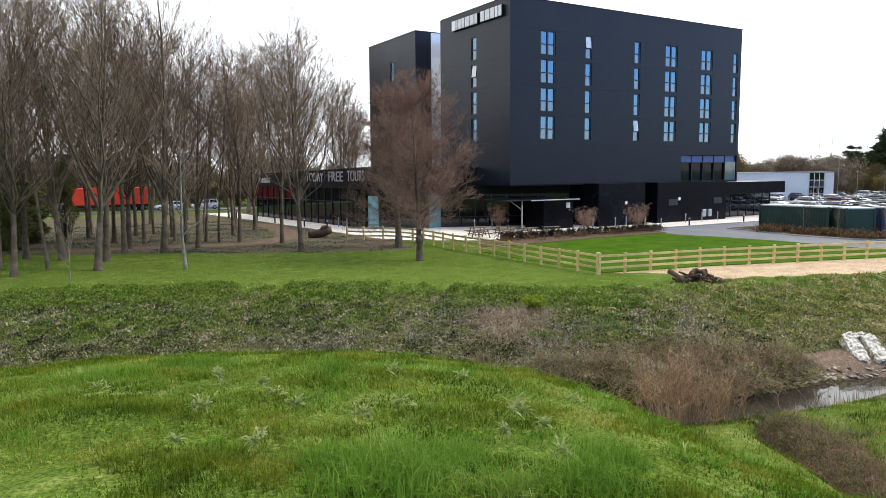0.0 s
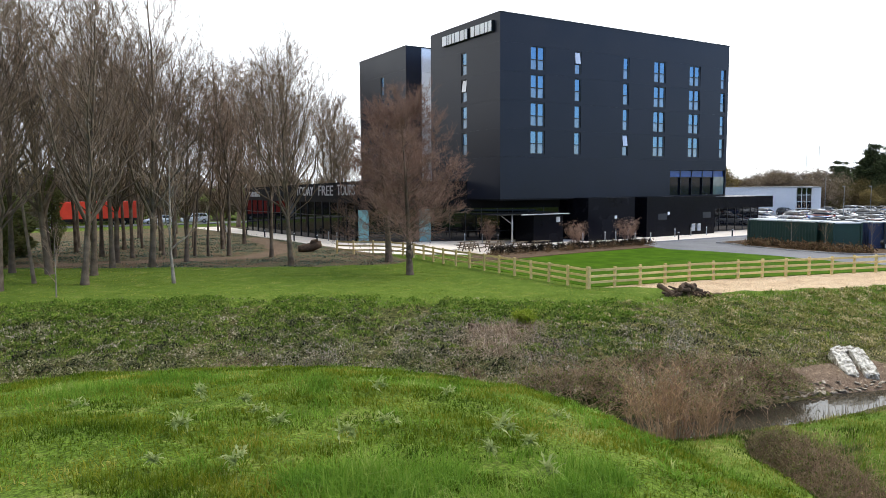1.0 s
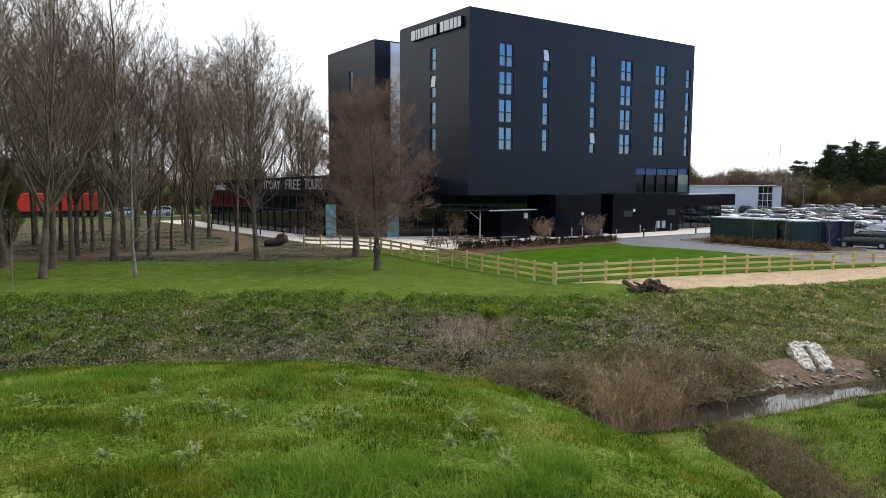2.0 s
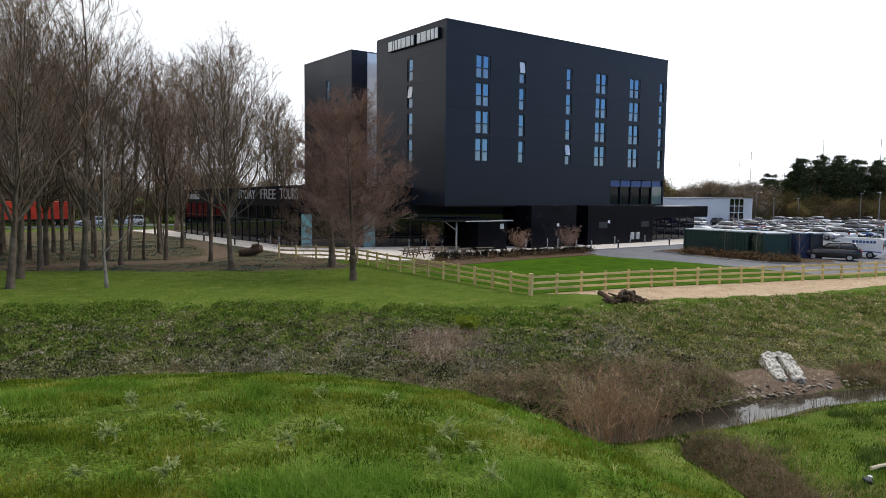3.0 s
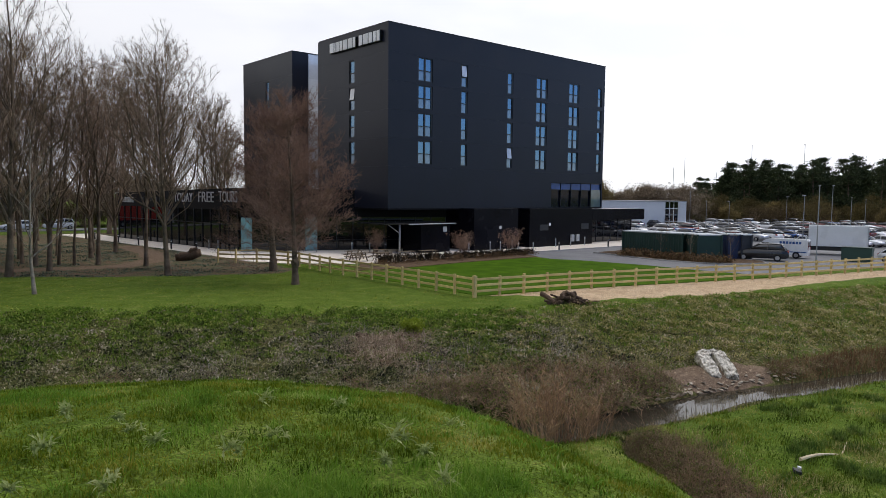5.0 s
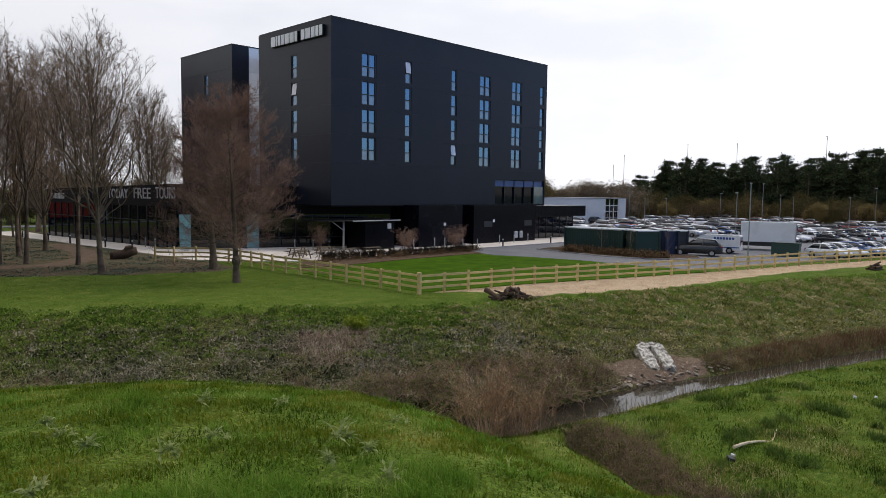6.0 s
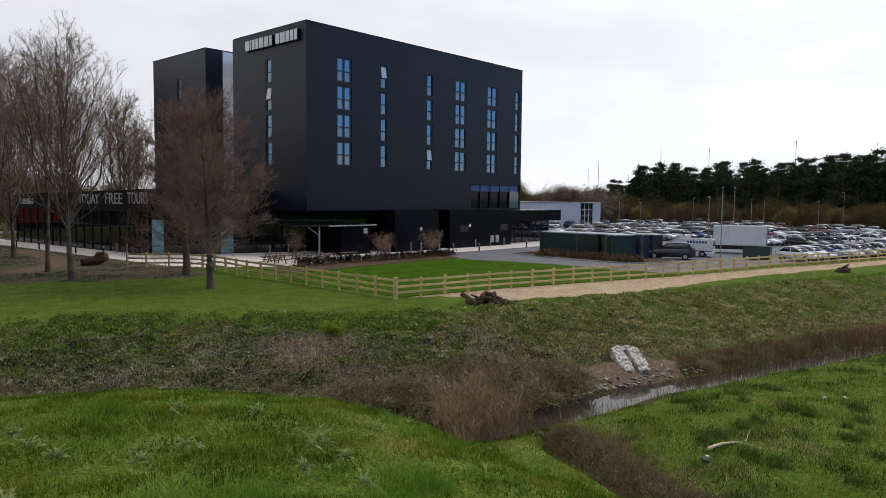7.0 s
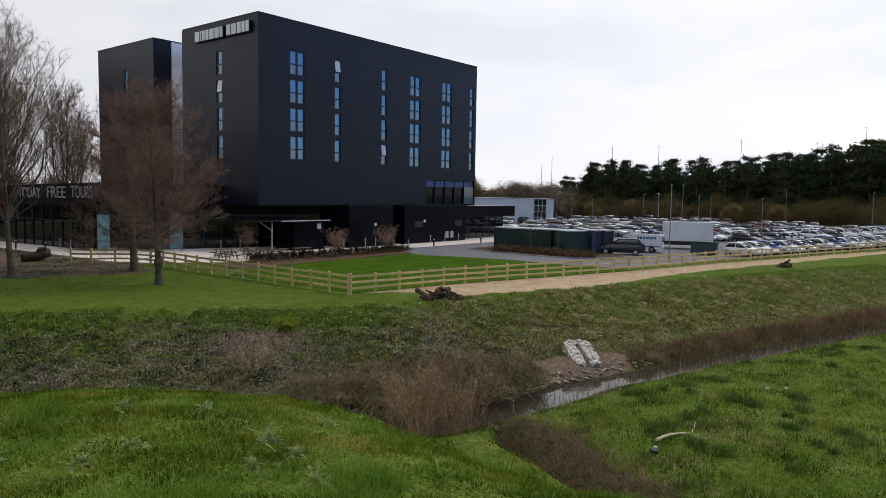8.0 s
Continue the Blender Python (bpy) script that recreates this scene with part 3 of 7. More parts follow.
def build_water():
    sh = Shape()
    left, right = [], []
    for i, p in enumerate(STREAM):
        d = STREAM[min(i + 1, len(STREAM) - 1)] - STREAM[max(i - 1, 0)]
        n = np.array([-d[1], d[0]]) / np.hypot(*d)
        left.append((*(p + n * 2.0), -1.98))
        right.append((*(p - n * 2.0), -1.98))
    k = len(left)
    sh.add(left + right, [(i, k + i, k + i + 1, i + 1) for i in range(k - 1)])
    return tagged(part("water", sh, water_material()), "murky shallow stream with a glossy rippled surface", "water", "", "structure")


build_water()


# ---- paved surfaces ----
def slab(name, outline, z0, z1, mat, label, category):
    return tagged(part(name, Shape().prism(outline, z0, z1), mat), label, category, "", "structure")


slab("pavement", [(-19.5, 52), (-17.4, 34), (-16.3, 20), (-15.4, 8), (-15.0, 0), (-13.2, -3.4), (-10.6, -5.2), (-8.5, -6.9), (12.6, -7.4), (31, -7.5), (46, -7.6), (46, 3), (10, 3), (3.6, 4.6), (-11.0, 10.4), (-14.4, 41), (-14.5, 52)],
     -0.2, 0.05, CONCRETE, "pale concrete paving round the hotel", "pavement")
slab("road", [(46, -7.62), (31, -7.52), (12.62, -7.42), (11.0, -9.4), (9.8, -13.4), (11.2, -17), (12.1, -22.5), (12.0, -27.5), (12.6, -32.0), (17, -33.6), (24.5, -35.4), (31.5, -37.5), (43, -40.6), (56.6, -44.4), (80, -51.6), (128, -62), (150, 30), (120, 60), (46, 40)],
     -0.2, 0.02, ASPHALT, "grey asphalt drive and car park", "road")
slab("road", [(-90, 66), (-40, 63.5), (0, 61), (40, 58), (40, 63), (0, 66), (-40, 68.5), (-90, 71)], 0.0, 0.12, ASPHALT, "grey asphalt road beyond the wood", "road")


def planting_bed(name, outline, z1, label):
    bed = slab(name, outline, -0.2, z1, MULCH, label, "planting bed")
    return bed


ISLAND = [(18.8, -13.8), (17.8, -17), (17.2, -20.6), (17.5, -24.2), (19.0, -27.0), (22.5, -28.6), (24.6, -27.2), (25.2, -22), (25.2, -13), (24, -11.4), (19, -11.6)]
planting_bed("planting_bed", ISLAND[::1], 0.12, "bark-mulched island with low rusty shrubs")
TURF = material("new_turf", (0.04, 0.09, 0.005), (0.075, 0.142, 0.009), 0.8, 0.95, 0.6, 30, spread=0.2, bump_dist=0.03)
TURF.node_tree.nodes["Principled BSDF"].inputs["Specular IOR Level"].default_value = 0.02
slab("lawn", [(-13.3, -27.4), (-5.8, -28.9), (1.5, -31.0), (12.3, -34.0), (11.9, -27.5), (12.0, -22.5), (11.1, -17), (9.7, -13.4), (9.2, -11.3), (0, -11.4), (-8, -12.2), (-13.2, -14.5)], -0.2, 0.03, TURF, "newly laid deep green turf inside the fence", "lawn")
planting_bed("planting_bed", [(-11.6, -11.4), (-8.2, -7.2), (11.9, -7.8), (10.4, -11.2), (0, -11.3), (-8, -12.1)], 0.06, "bark-mulched strip beside the paving")


def kerb_line(points, closed=False):
    k = thing("kerb", "pale concrete kerb edging the drive", "kerb", "", "structure")
    pts = [Vector((x, y, 0)) for x, y in points]
    if closed:
        pts.append(pts[0])
    unit = None
    for a, b in zip(pts[:-1], pts[1:]):
        n = max(1, round((b - a).length / 0.92))
        for i in range(n):
            c, e = a.lerp(b, i / n), a.lerp(b, (i + 1) / n)
            if unit is None:
                unit = Shape().box(-0.495, -0.065, -0.15, 0.495, 0.065, 0.14, 0.012).mesh("kerbstone")
            o = part("kerbstone", unit, KERB, k)
            ang = math.degrees(math.atan2(e.y - c.y, e.x - c.x))
            o.matrix_basis = pose(*((c + e) / 2), 0, 0, ang) @ Matrix.Diagonal(((e - c).length, 1, 1, 1))
    return k


# ---- hotel ----
HX, HY, HZ, BASE = 35.9, 13.4, 23.4, 4.7
FLOOR = 2.88
TOPS = [20.42 - FLOOR * i for i in range(4)]
WIN_H = 2.42


def holed(a0, a1, z0, z1, holes, depth, put):
    """A flat wall panel with openings right through it: put(a, out, z) gives the world point; depth is its thickness."""
    sh = Shape()
    xs = sorted({a0, a1, *[h[0] for h in holes], *[h[1] for h in holes]})
    zs = sorted({z0, z1, *[h[2] for h in holes], *[h[3] for h in holes]})
    solid = {}
    for i in range(len(xs) - 1):
        for j in range(len(zs) - 1):
            cx, cz = (xs[i] + xs[i + 1]) / 2, (zs[j] + zs[j + 1]) / 2
            solid[i, j] = not any(h[0] < cx < h[1] and h[2] < cz < h[3] for h in holes)
    for (i, j), full in solid.items():
        if not full:
            continue
        a, b, c, d = xs[i], xs[i + 1], zs[j], zs[j + 1]
        for o in (0, -depth):
            sh.add([put(a, o, c), put(b, o, c), put(b, o, d), put(a, o, d)], [(0, 1, 2, 3) if o == 0 else (3, 2, 1, 0)])
        for di, dj, (p, q) in ((-1, 0, ((a, c), (a, d))), (1, 0, ((b, c), (b, d))), (0, -1, ((a, c), (b, c))), (0, 1, ((a, d), (b, d)))):
            if not solid.get((i + di, j + dj), False):
                sh.add([put(p[0], 0, p[1]), put(q[0], 0, q[1]), put(q[0], -depth, q[1]), put(p[0], -depth, p[1])], [(0, 1, 2, 3)])
    return sh


def hotel_window(parent, a0, a1, top, put, double, tilt=False):
    """A deep dark frame, upper clear panes and lower spandrel panes; one may stand tilted."""
    z0, z1 = top - WIN_H, top
    mid = z0 + WIN_H * 0.45

    def block(sh, a, b, c, d, o0, o1):
        sh.add([put(x, o, z) for o in (o1, o0) for z in (c, d) for x in (a, b)],
               [(0, 1, 3, 2), (4, 6, 7, 5), (0, 4, 5, 1), (2, 3, 7, 6), (0, 2, 6, 4), (1, 5, 7, 3)])

    cells = [(a0 + 0.16, (a0 + a1) / 2 - 0.09), ((a0 + a1) / 2 + 0.09, a1 - 0.16)] if double else [(a0 + 0.14, a1 - 0.14)]
    gaps = [(a, b, c, d) for a, b in cells for c, d in ((z0 + 0.07, mid - 0.05), (mid + 0.03, z1 - 0.08))]
    w = part("window", holed(a0 + 0.004, a1 - 0.004, z0 + 0.004, z1 - 0.004, gaps, 0.2, lambda a, o, z: put(a, o - 0.05, z)), FRAME_DARK, parent)
    for a, b in cells:
        lo = Shape()
        block(lo, a, b, z0 + 0.07, mid - 0.05, -0.17, -0.13)
        part("lower_pane", lo, PANE_LOW, w)
        up = Shape()
        if tilt:
            p = [put(a, 0.06, mid + 0.04), put(b, 0.06, mid + 0.04), put(b, -0.10, z1 - 0.10), put(a, -0.10, z1 - 0.10)]
            q = [put(a, 0.03, mid + 0.04), put(b, 0.03, mid + 0.04), put(b, -0.13, z1 - 0.10), put(a, -0.13, z1 - 0.10)]
            up.add(p + q, [(0, 1, 2, 3), (7, 6, 5, 4), (0, 4, 5, 1), (1, 5, 6, 2), (2, 6, 7, 3), (3, 7, 4, 0)])
            part("upper_pane", up, PANE_TILT, w, "pane tilted open, pale as if reflecting cloud")
        else:
            block(up, a, b, mid + 0.03, z1 - 0.08, -0.17, -0.13)
            part("upper_pane", up, PANE, w)
    return w


def build_hotel():
    h = thing("hotel", "charcoal-clad hotel block with columns of windows tinted with reflected sky blue", "hotel")
    front = lambda a, o, z: (a, -o, z)
    side = lambda a, o, z: (-o, a, z)
    right = lambda a, o, z: (HX + o, a, z)
    cols = [(3.81, 5.84, True), (9.9, 10.9, False), (17.2, 18.2, False), (22.2, 24.3, True), (28.4, 30.5, True), (34.35, 35.3, False)]
    tilted = {(2, 3)}
    levels = [BASE, TOPS[3] - FLOOR, *TOPS[::-1], HZ]
    levels = [z + 0.12 if 0 < i < len(levels) - 1 else z for i, z in enumerate(levels)]
    holes = [(a, b, z - WIN_H, z) for a, b, _ in cols for z in TOPS]
    holes.append((25.4, HX - 0.22, BASE + 0.05, 7.8))
    side_holes = [(6.05, 7.15, z - WIN_H, z) for z in TOPS]
    joint = 0.003
    for z0, z1 in zip(levels[:-1], levels[1:]):
        pick = lambda hs: [(a, b, max(c, z0 + joint), min(d, z1 - joint)) for a, b, c, d in hs if d > z0 and c < z1]
        part("cladding_band", holed(0.0, HX, z0 + joint, z1 - joint, pick(holes), 0.25, front), CLAD, h)
        part("cladding_band", holed(0.25, HY, z0 + joint, z1 - joint, pick(side_holes), 0.25, side), CLAD, h)
        part("cladding_band", holed(0.25, HY, z0 + joint, z1 - joint, pick([(0.3, 3.0, BASE + 0.05, 7.8)]), 0.25, right), CLAD, h)
    core = Shape()
    core.box(0.27, 0.27, 7.95, HX - 0.27, HY - 0.02, HZ - 0.3)
    core.box(0.27, 0.27, BASE + 0.02, 25.2, HY - 0.02, 7.93)
    part("core_wall", core, CLAD_SOFFIT, h)
    part("soffit", Shape().box(0.0, 0.0, BASE - 0.16, HX, HY, BASE - 0.004), CLAD_SOFFIT, h)
    roof = Shape().box(0.26, 0.26, HZ - 0.28, HX - 0.26, HY, HZ - 0.06)
    part("roof", roof, CLAD_SOFFIT, h)
    cap = Shape()
    cap.box(-0.05, -0.05, HZ, HX + 0.05, 0.3, HZ + 0.07, 0.01).box(-0.05, 0.304, HZ, 0.3, HY, HZ + 0.07, 0.01).box(HX - 0.3, 0.304, HZ, HX + 0.05, HY, HZ + 0.07, 0.01)
    part("coping", cap, FRAME_DARK, h)
    part("rear_wall", Shape().box(0.0, HY + 0.002, 0.0, HX, HY + 0.25, HZ), CLAD, h)
    for i, (a, b, dbl) in enumerate(cols):
        for k, z in enumerate(TOPS):
            hotel_window(h, a, b, z, front, dbl, (i, k) in tilted or (i, k) == (1, 0))
    for k, z in enumerate(TOPS):
        hotel_window(h, 6.05, 7.15, z, side, False, k == 1)
    # corner lounge glazing on the first floor
    lounge = part("lounge_window", Shape().box(25.42, 0.34, BASE + 0.06, HX - 0.24, 0.37, 6.92), LOUNGE_GLASS, h, "tall tinted glazing with an upper strip coloured as reflected sky")
    for k in range(5):
        a = 25.44 + k * 2.05
        b = min(a + 1.97, HX - 0.25)
        # upper strip carries the sky's blue in its own colour
        part("upper_pane", Shape().box(a, 0.22, 6.98, b, 0.25, 7.75), LOUNGE_TOP, lounge)
        part("mullion", Shape().box(b, 0.15, BASE + 0.06, b + 0.07, 0.33, 7.78), FRAME_DARK, lounge)
    part("transom", Shape().box(25.42, 0.16, 6.90, HX - 0.24, 0.335, 6.97), FRAME_DARK, lounge)
    part("corner_pane", Shape().box(33.6, 0.10, BASE + 0.06, HX - 0.26, 0.13, 7.0), TEAL_PALE, lounge)
    return h


TEAL_PALE = glass_coated("pale_corner_glass", (0.10, 0.15, 0.16), 1.8)
build_hotel()


def build_annex():
    h = thing("hotel_annex", "charcoal-clad rear wing with a link strip whitened as reflected sky", "hotel wing")
    side = lambda a, o, z: (-o, a, z)
    y0, y1 = 19.7, 33.2
    zs = [0.0, 5.9, TOPS[3] - FLOOR + 0.12, *[z + 0.12 for z in TOPS[::-1]], HZ - 0.05]
    holes = [(25.7, 26.7, z - WIN_H, z) for z in TOPS]
    for a, b in zip(zs[:-1], zs[1:]):
        pick = [(p, q, max(c, a + 0.006), min(d, b - 0.006)) for p, q, c, d in holes if d > a and c < b]
        part("cladding_band", holed(y0, y1, a + 0.006, b - 0.006, pick, 0.25, side), CLAD, h)
    for z in TOPS:
        hotel_window(h, 25.7, 26.7, z, side, False)
    part("return_wall", Shape().box(0.255, y0, 0, 2.2, y0 + 0.25, HZ - 0.06), CLAD, h)
    # glazed strip in the shaded gap, its sky reflection painted white
    wall = part("white_wall", Shape().box(2.24, y0 + 0.02, 0, 9.0, y0 + 0.2, HZ - 0.08), SKY_WHITE, h, "panelled link wall whitened to stand for sky-reflecting glass")
    for k in range(8):
        z = 0.2 + k * 2.88
        for a in (2.26, 4.1, 5.94):
            part("panel", Shape().box(a, y0 - 0.01, z, a + 1.8, y0 + 0.018, min(z + 2.85, HZ - 0.1), 0.004), SKY_WHITE, wall)
    part("core_wall", Shape().box(0.27, y0 + 0.27, 0, 20, y1 - 0.01, HZ - 0.3), CLAD_SOFFIT, h)
    part("coping", Shape().box(-0.05, y0 - 0.05, HZ - 0.05, 20, y1 + 0.05, HZ + 0.03, 0.01), FRAME_DARK, h)
    return h


build_annex()


def letter_blocks():
    """The rooftop name: plain upright white blocks with dark returns."""
    s = thing("rooftop_sign", "row of white raised sign shapes on dark returns", "sign")
    y = 10.55
    for w in (0.82, 0.26, 0.55, 0.55, 0.82, 0.8, 0.5, 0.0, 0.66, 0.88, 0.66, 0.5, 0.55):
        if w:
            part("backing_block", Shape().box(-0.30, y - w - 0.03, 21.63, -0.004, y + 0.03, 22.75, 0.02), FRAME_DARK, s)
            part("sign_block", Shape().box(-0.36, y - w, 21.66, -0.304, y, 22.72, 0.03), SIGN_BRIGHT, s)
        y -= (w or 0.4) + 0.13
    return s


letter_blocks()


def build_podium():
    p = thing("hotel_podium", "glossy black single-storey podium with a dark recess and glazed end", "podium")
    part("block_wall", Shape().box(10.0, -2.3, 0.05, 17.0, 12, 4.66, 0.01), BLACK_GLOSS, p)
    part("block_wall", Shape().box(18.95, -2.3, 0.05, 30.9, 12, 4.64, 0.01), BLACK_GLOSS, p)
    part("recess_wall", Shape().box(17.0, 0.3, 0.05, 18.95, 12, 4.53), CLAD_SOFFIT, p)
    part("end_roof", Shape().box(30.9, -2.3, 3.05, 42.6, 14, 4.5, 0.01), BLACK_GLOSS, p)
    glaz = part("end_glazing", Shape().box(30.95, -0.4, 0.08, 42.4, -0.36, 3.04), SHOPGLASS, p, "tinted shopfront glazing")
    for k in range(8):
        part("mullion", Shape().box(31.0 + k * 1.6, -0.46, 0.08, 31.06 + k * 1.6, -0.402, 3.04), FRAME_DARK, glaz)
    part("rear_wall", Shape().box(30.95, 2.0, 0.05, 42.4, 14, 3.04), CLAD_SOFFIT, p)
    for x in (20.8, 28.6):
        part("louvre_vent", Shape().box(x, -2.335, 2.0, x + 1.5, -2.304, 2.7, 0.005), FRAME_DARK, p)
    for x in (26.5, 27.5):
        part("meter_box", Shape().box(x, -2.5, 0.5, x + 0.62, -2.304, 1.35, 0.02), STEEL, p, "grey metal wall box")
    for x, z in ((13.9, 2.35), (22.4, 2.55)):
        part("wall_sign", Shape().box(x, -2.34, z, x + 0.34, -2.304, z + 0.34, 0.005), SIGN_WHITE, p, "small white wall sign")
    return p


build_podium()


# ---- glazed restaurant ----
RA, RB = Vector((-11.2, 10.2, 0)), Vector((-14.5, 40.3, 0))     # long side
RC = Vector((10.0, 2.3, 0))                                       # end of the entrance side


def wall_frame(a, b):
    """Pose whose x runs from a to b along a wall, y into the building, z up."""
    d = (b - a).normalized()
    return Matrix.Translation(a) @ Matrix(((d.x, -d.y, 0, 0), (d.y, d.x, 0, 0), (0, 0, 1, 0), (0, 0, 0, 1)))


def text_mesh(words, size, depth):
    cu = bpy.data.curves.new("words", "FONT")
    cu.body, cu.size, cu.extrude, cu.align_x = words, size, depth, "CENTER"
    tmp = bpy.data.objects.new("words", cu)
    me = bpy.data.meshes.new_from_object(tmp)
    bpy.data.objects.remove(tmp)
    return me


def build_restaurant():
    r = thing("restaurant", "low glazed restaurant wing with a dark lettered fascia", "restaurant")
    long_m = wall_frame(RB, RA)
    n = (RA - RB).length
    # long side: x runs from the far end to the near corner
    glz = part("glass_wall", Shape().box(0, 0.10, 0.06, n - 0.6, 0.14, 4.4), SHOPGLASS, r, "dark reflective full-height glazing")
    glz.matrix_basis = long_m
    for k in range(17):
        x = k * (n - 0.7) / 16
        part("mullion", Shape().box(x - 0.04, 0.0, 0.06, x + 0.04, 0.098, 4.4), FRAME_DARK, glz)
    part("transom", Shape().box(0, 0.02, 2.75, n - 0.6, 0.096, 2.83), FRAME_DARK, glz)
    top = Shape()
    top.add([(0, 0, 4.3), (n, 0, 4.3), (n, 6, 4.3), (0, 6, 4.3), (0, 0, 5.95), (n, 0, 6.65), (n, 6, 6.65), (0, 6, 5.95)],
            [(3, 2, 1, 0), (4, 5, 6, 7), (0, 1, 5, 4), (1, 2, 6, 5), (2, 3, 7, 6), (3, 0, 4, 7)])
    fascia = part("fascia", top, CLAD_SOFFIT, r, "matt black fascia")
    fascia.matrix_basis = long_m
    # lettering
    for words, x0, x1, z, h in (("TODAY", 15.9, 20.3, 5.02, 1.05), ("FREE", 21.6, 25.0, 5.08, 1.12), ("TOURS", 26.0, 29.7, 5.12, 1.18)):
        me = text_mesh(words, 1.0, 0.03)
        xs, ys = [v.co.x for v in me.vertices], [v.co.y for v in me.vertices]
        me.transform(Matrix.Translation((-min(xs), -min(ys), 0)))
        me.transform(Matrix.Diagonal(((x1 - x0) / (max(xs) - min(xs)), h / (max(ys) - min(ys)), 1, 1)))
        me.transform(Matrix.Translation((x0, -0.05, z)) @ Euler((radians(90), 0, 0)).to_matrix().to_4x4())
        part("lettering", me, SIGN_DULL, fascia, "white raised capital letters")
    x = 1.4
    for w in (0.62, 0.28, 0.5, 0.5, 0.62, 0.62, 0.5):
        part("sign_block", Shape().box(x, -0.08, 4.78, x + w - 0.2, -0.004, 5.45, 0.01), SIGN_DULL, fascia)
        x += w
    x = 7.4
    for w in (0.9, 1.1, 0.8, 1.3, 0.7, 1.0):
        part("sign_block", Shape().box(x, -0.06, 5.0, x + w - 0.45, -0.004, 5.5, 0.01), FRAME_DARK, fascia)
        x += w + 0.15
    # entrance side
    ent_m = wall_frame(RA, RC)
    n2 = (RC - RA).length
    gl2 = part("glass_wall", Shape().box(1.0, 0.10, 0.06, n2, 0.14, 3.6), SHOPGLASS, r, "dark reflective full-height glazing")
    gl2.matrix_basis = ent_m
    for k in range(13):
        x = 1.0 + k * (n2 - 1.1) / 12
        part("mullion", Shape().box(x - 0.035, 0.02, 0.06, x + 0.035, 0.098, 3.6), FRAME_DARK, gl2)
    part("transom", Shape().box(1.0, 0.03, 1.1, n2, 0.096, 1.16), FRAME_DARK, gl2)
    fas2 = part("fascia", Shape().box(0.0, 0.0, 3.6, 11.9, 9, 6.6, 0.01).box(11.9, 0.02, 3.6, n2, 9, 4.52), CLAD_SOFFIT, r, "matt black fascia")
    fas2.matrix_basis = ent_m
    for x, w in ((0.0, 1.1), (6.6, 1.25)):
        c = part("corner_column", Shape().box(x, -0.03, 0.05, x + w, 0.09, 3.58, 0.02), TEAL, r, "pale turquoise glass column")
        c.matrix_basis = ent_m
    back = Shape()
    back.prism([(RA.x + 3.5, RA.y + 0.5), (RC.x, RC.y + 3.5), (RC.x, 40), (RB.x + 4, 40)], 0.0, 4.25)
    part("inner_wall", back, CLAD_SOFFIT, r)
    return r


build_restaurant()


def build_canopy():
    c = thing("entrance_canopy", "flat entrance canopy with a pale edge on a steel column", "canopy")
    part("canopy_roof", Shape().box(-2.0, -2.2, 3.1, 7.3, 2.6, 3.22, 0.02), BLACK_GLOSS, c)
    part("canopy_edge", Shape().box(1.0, -2.3, 3.06, 7.36, -2.2, 3.16, 0.02), STEEL, c, "pale metal edge")
    part("glass_roof", Shape().box(-2.0, -2.3, 3.12, 0.96, -2.2, 3.2, 0.01), SHOPGLASS, c)
    part("column", Shape().tube([(0.1, -1.9, 0.05), (0.1, -1.9, 3.1)], 0.09, 12, True), LAMP_GREY, c, smooth=True)
    part("brace", Shape().tube([(0.1, -1.9, 2.2), (-1.3, -1.9, 3.1)], 0.04, 8, True), LAMP_GREY, c)
    part("lobby_wall", Shape().box(3.2, -1.5, 0.06, 7.2, 1.6, 3.1, 0.02), BLACK_GLOSS, c)
    part("wall_sign", Shape().box(6.2, -1.56, 2.2, 6.7, -1.504, 2.75, 0.005), SIGN_WHITE, c, "small white sign")
    return c


build_canopy()


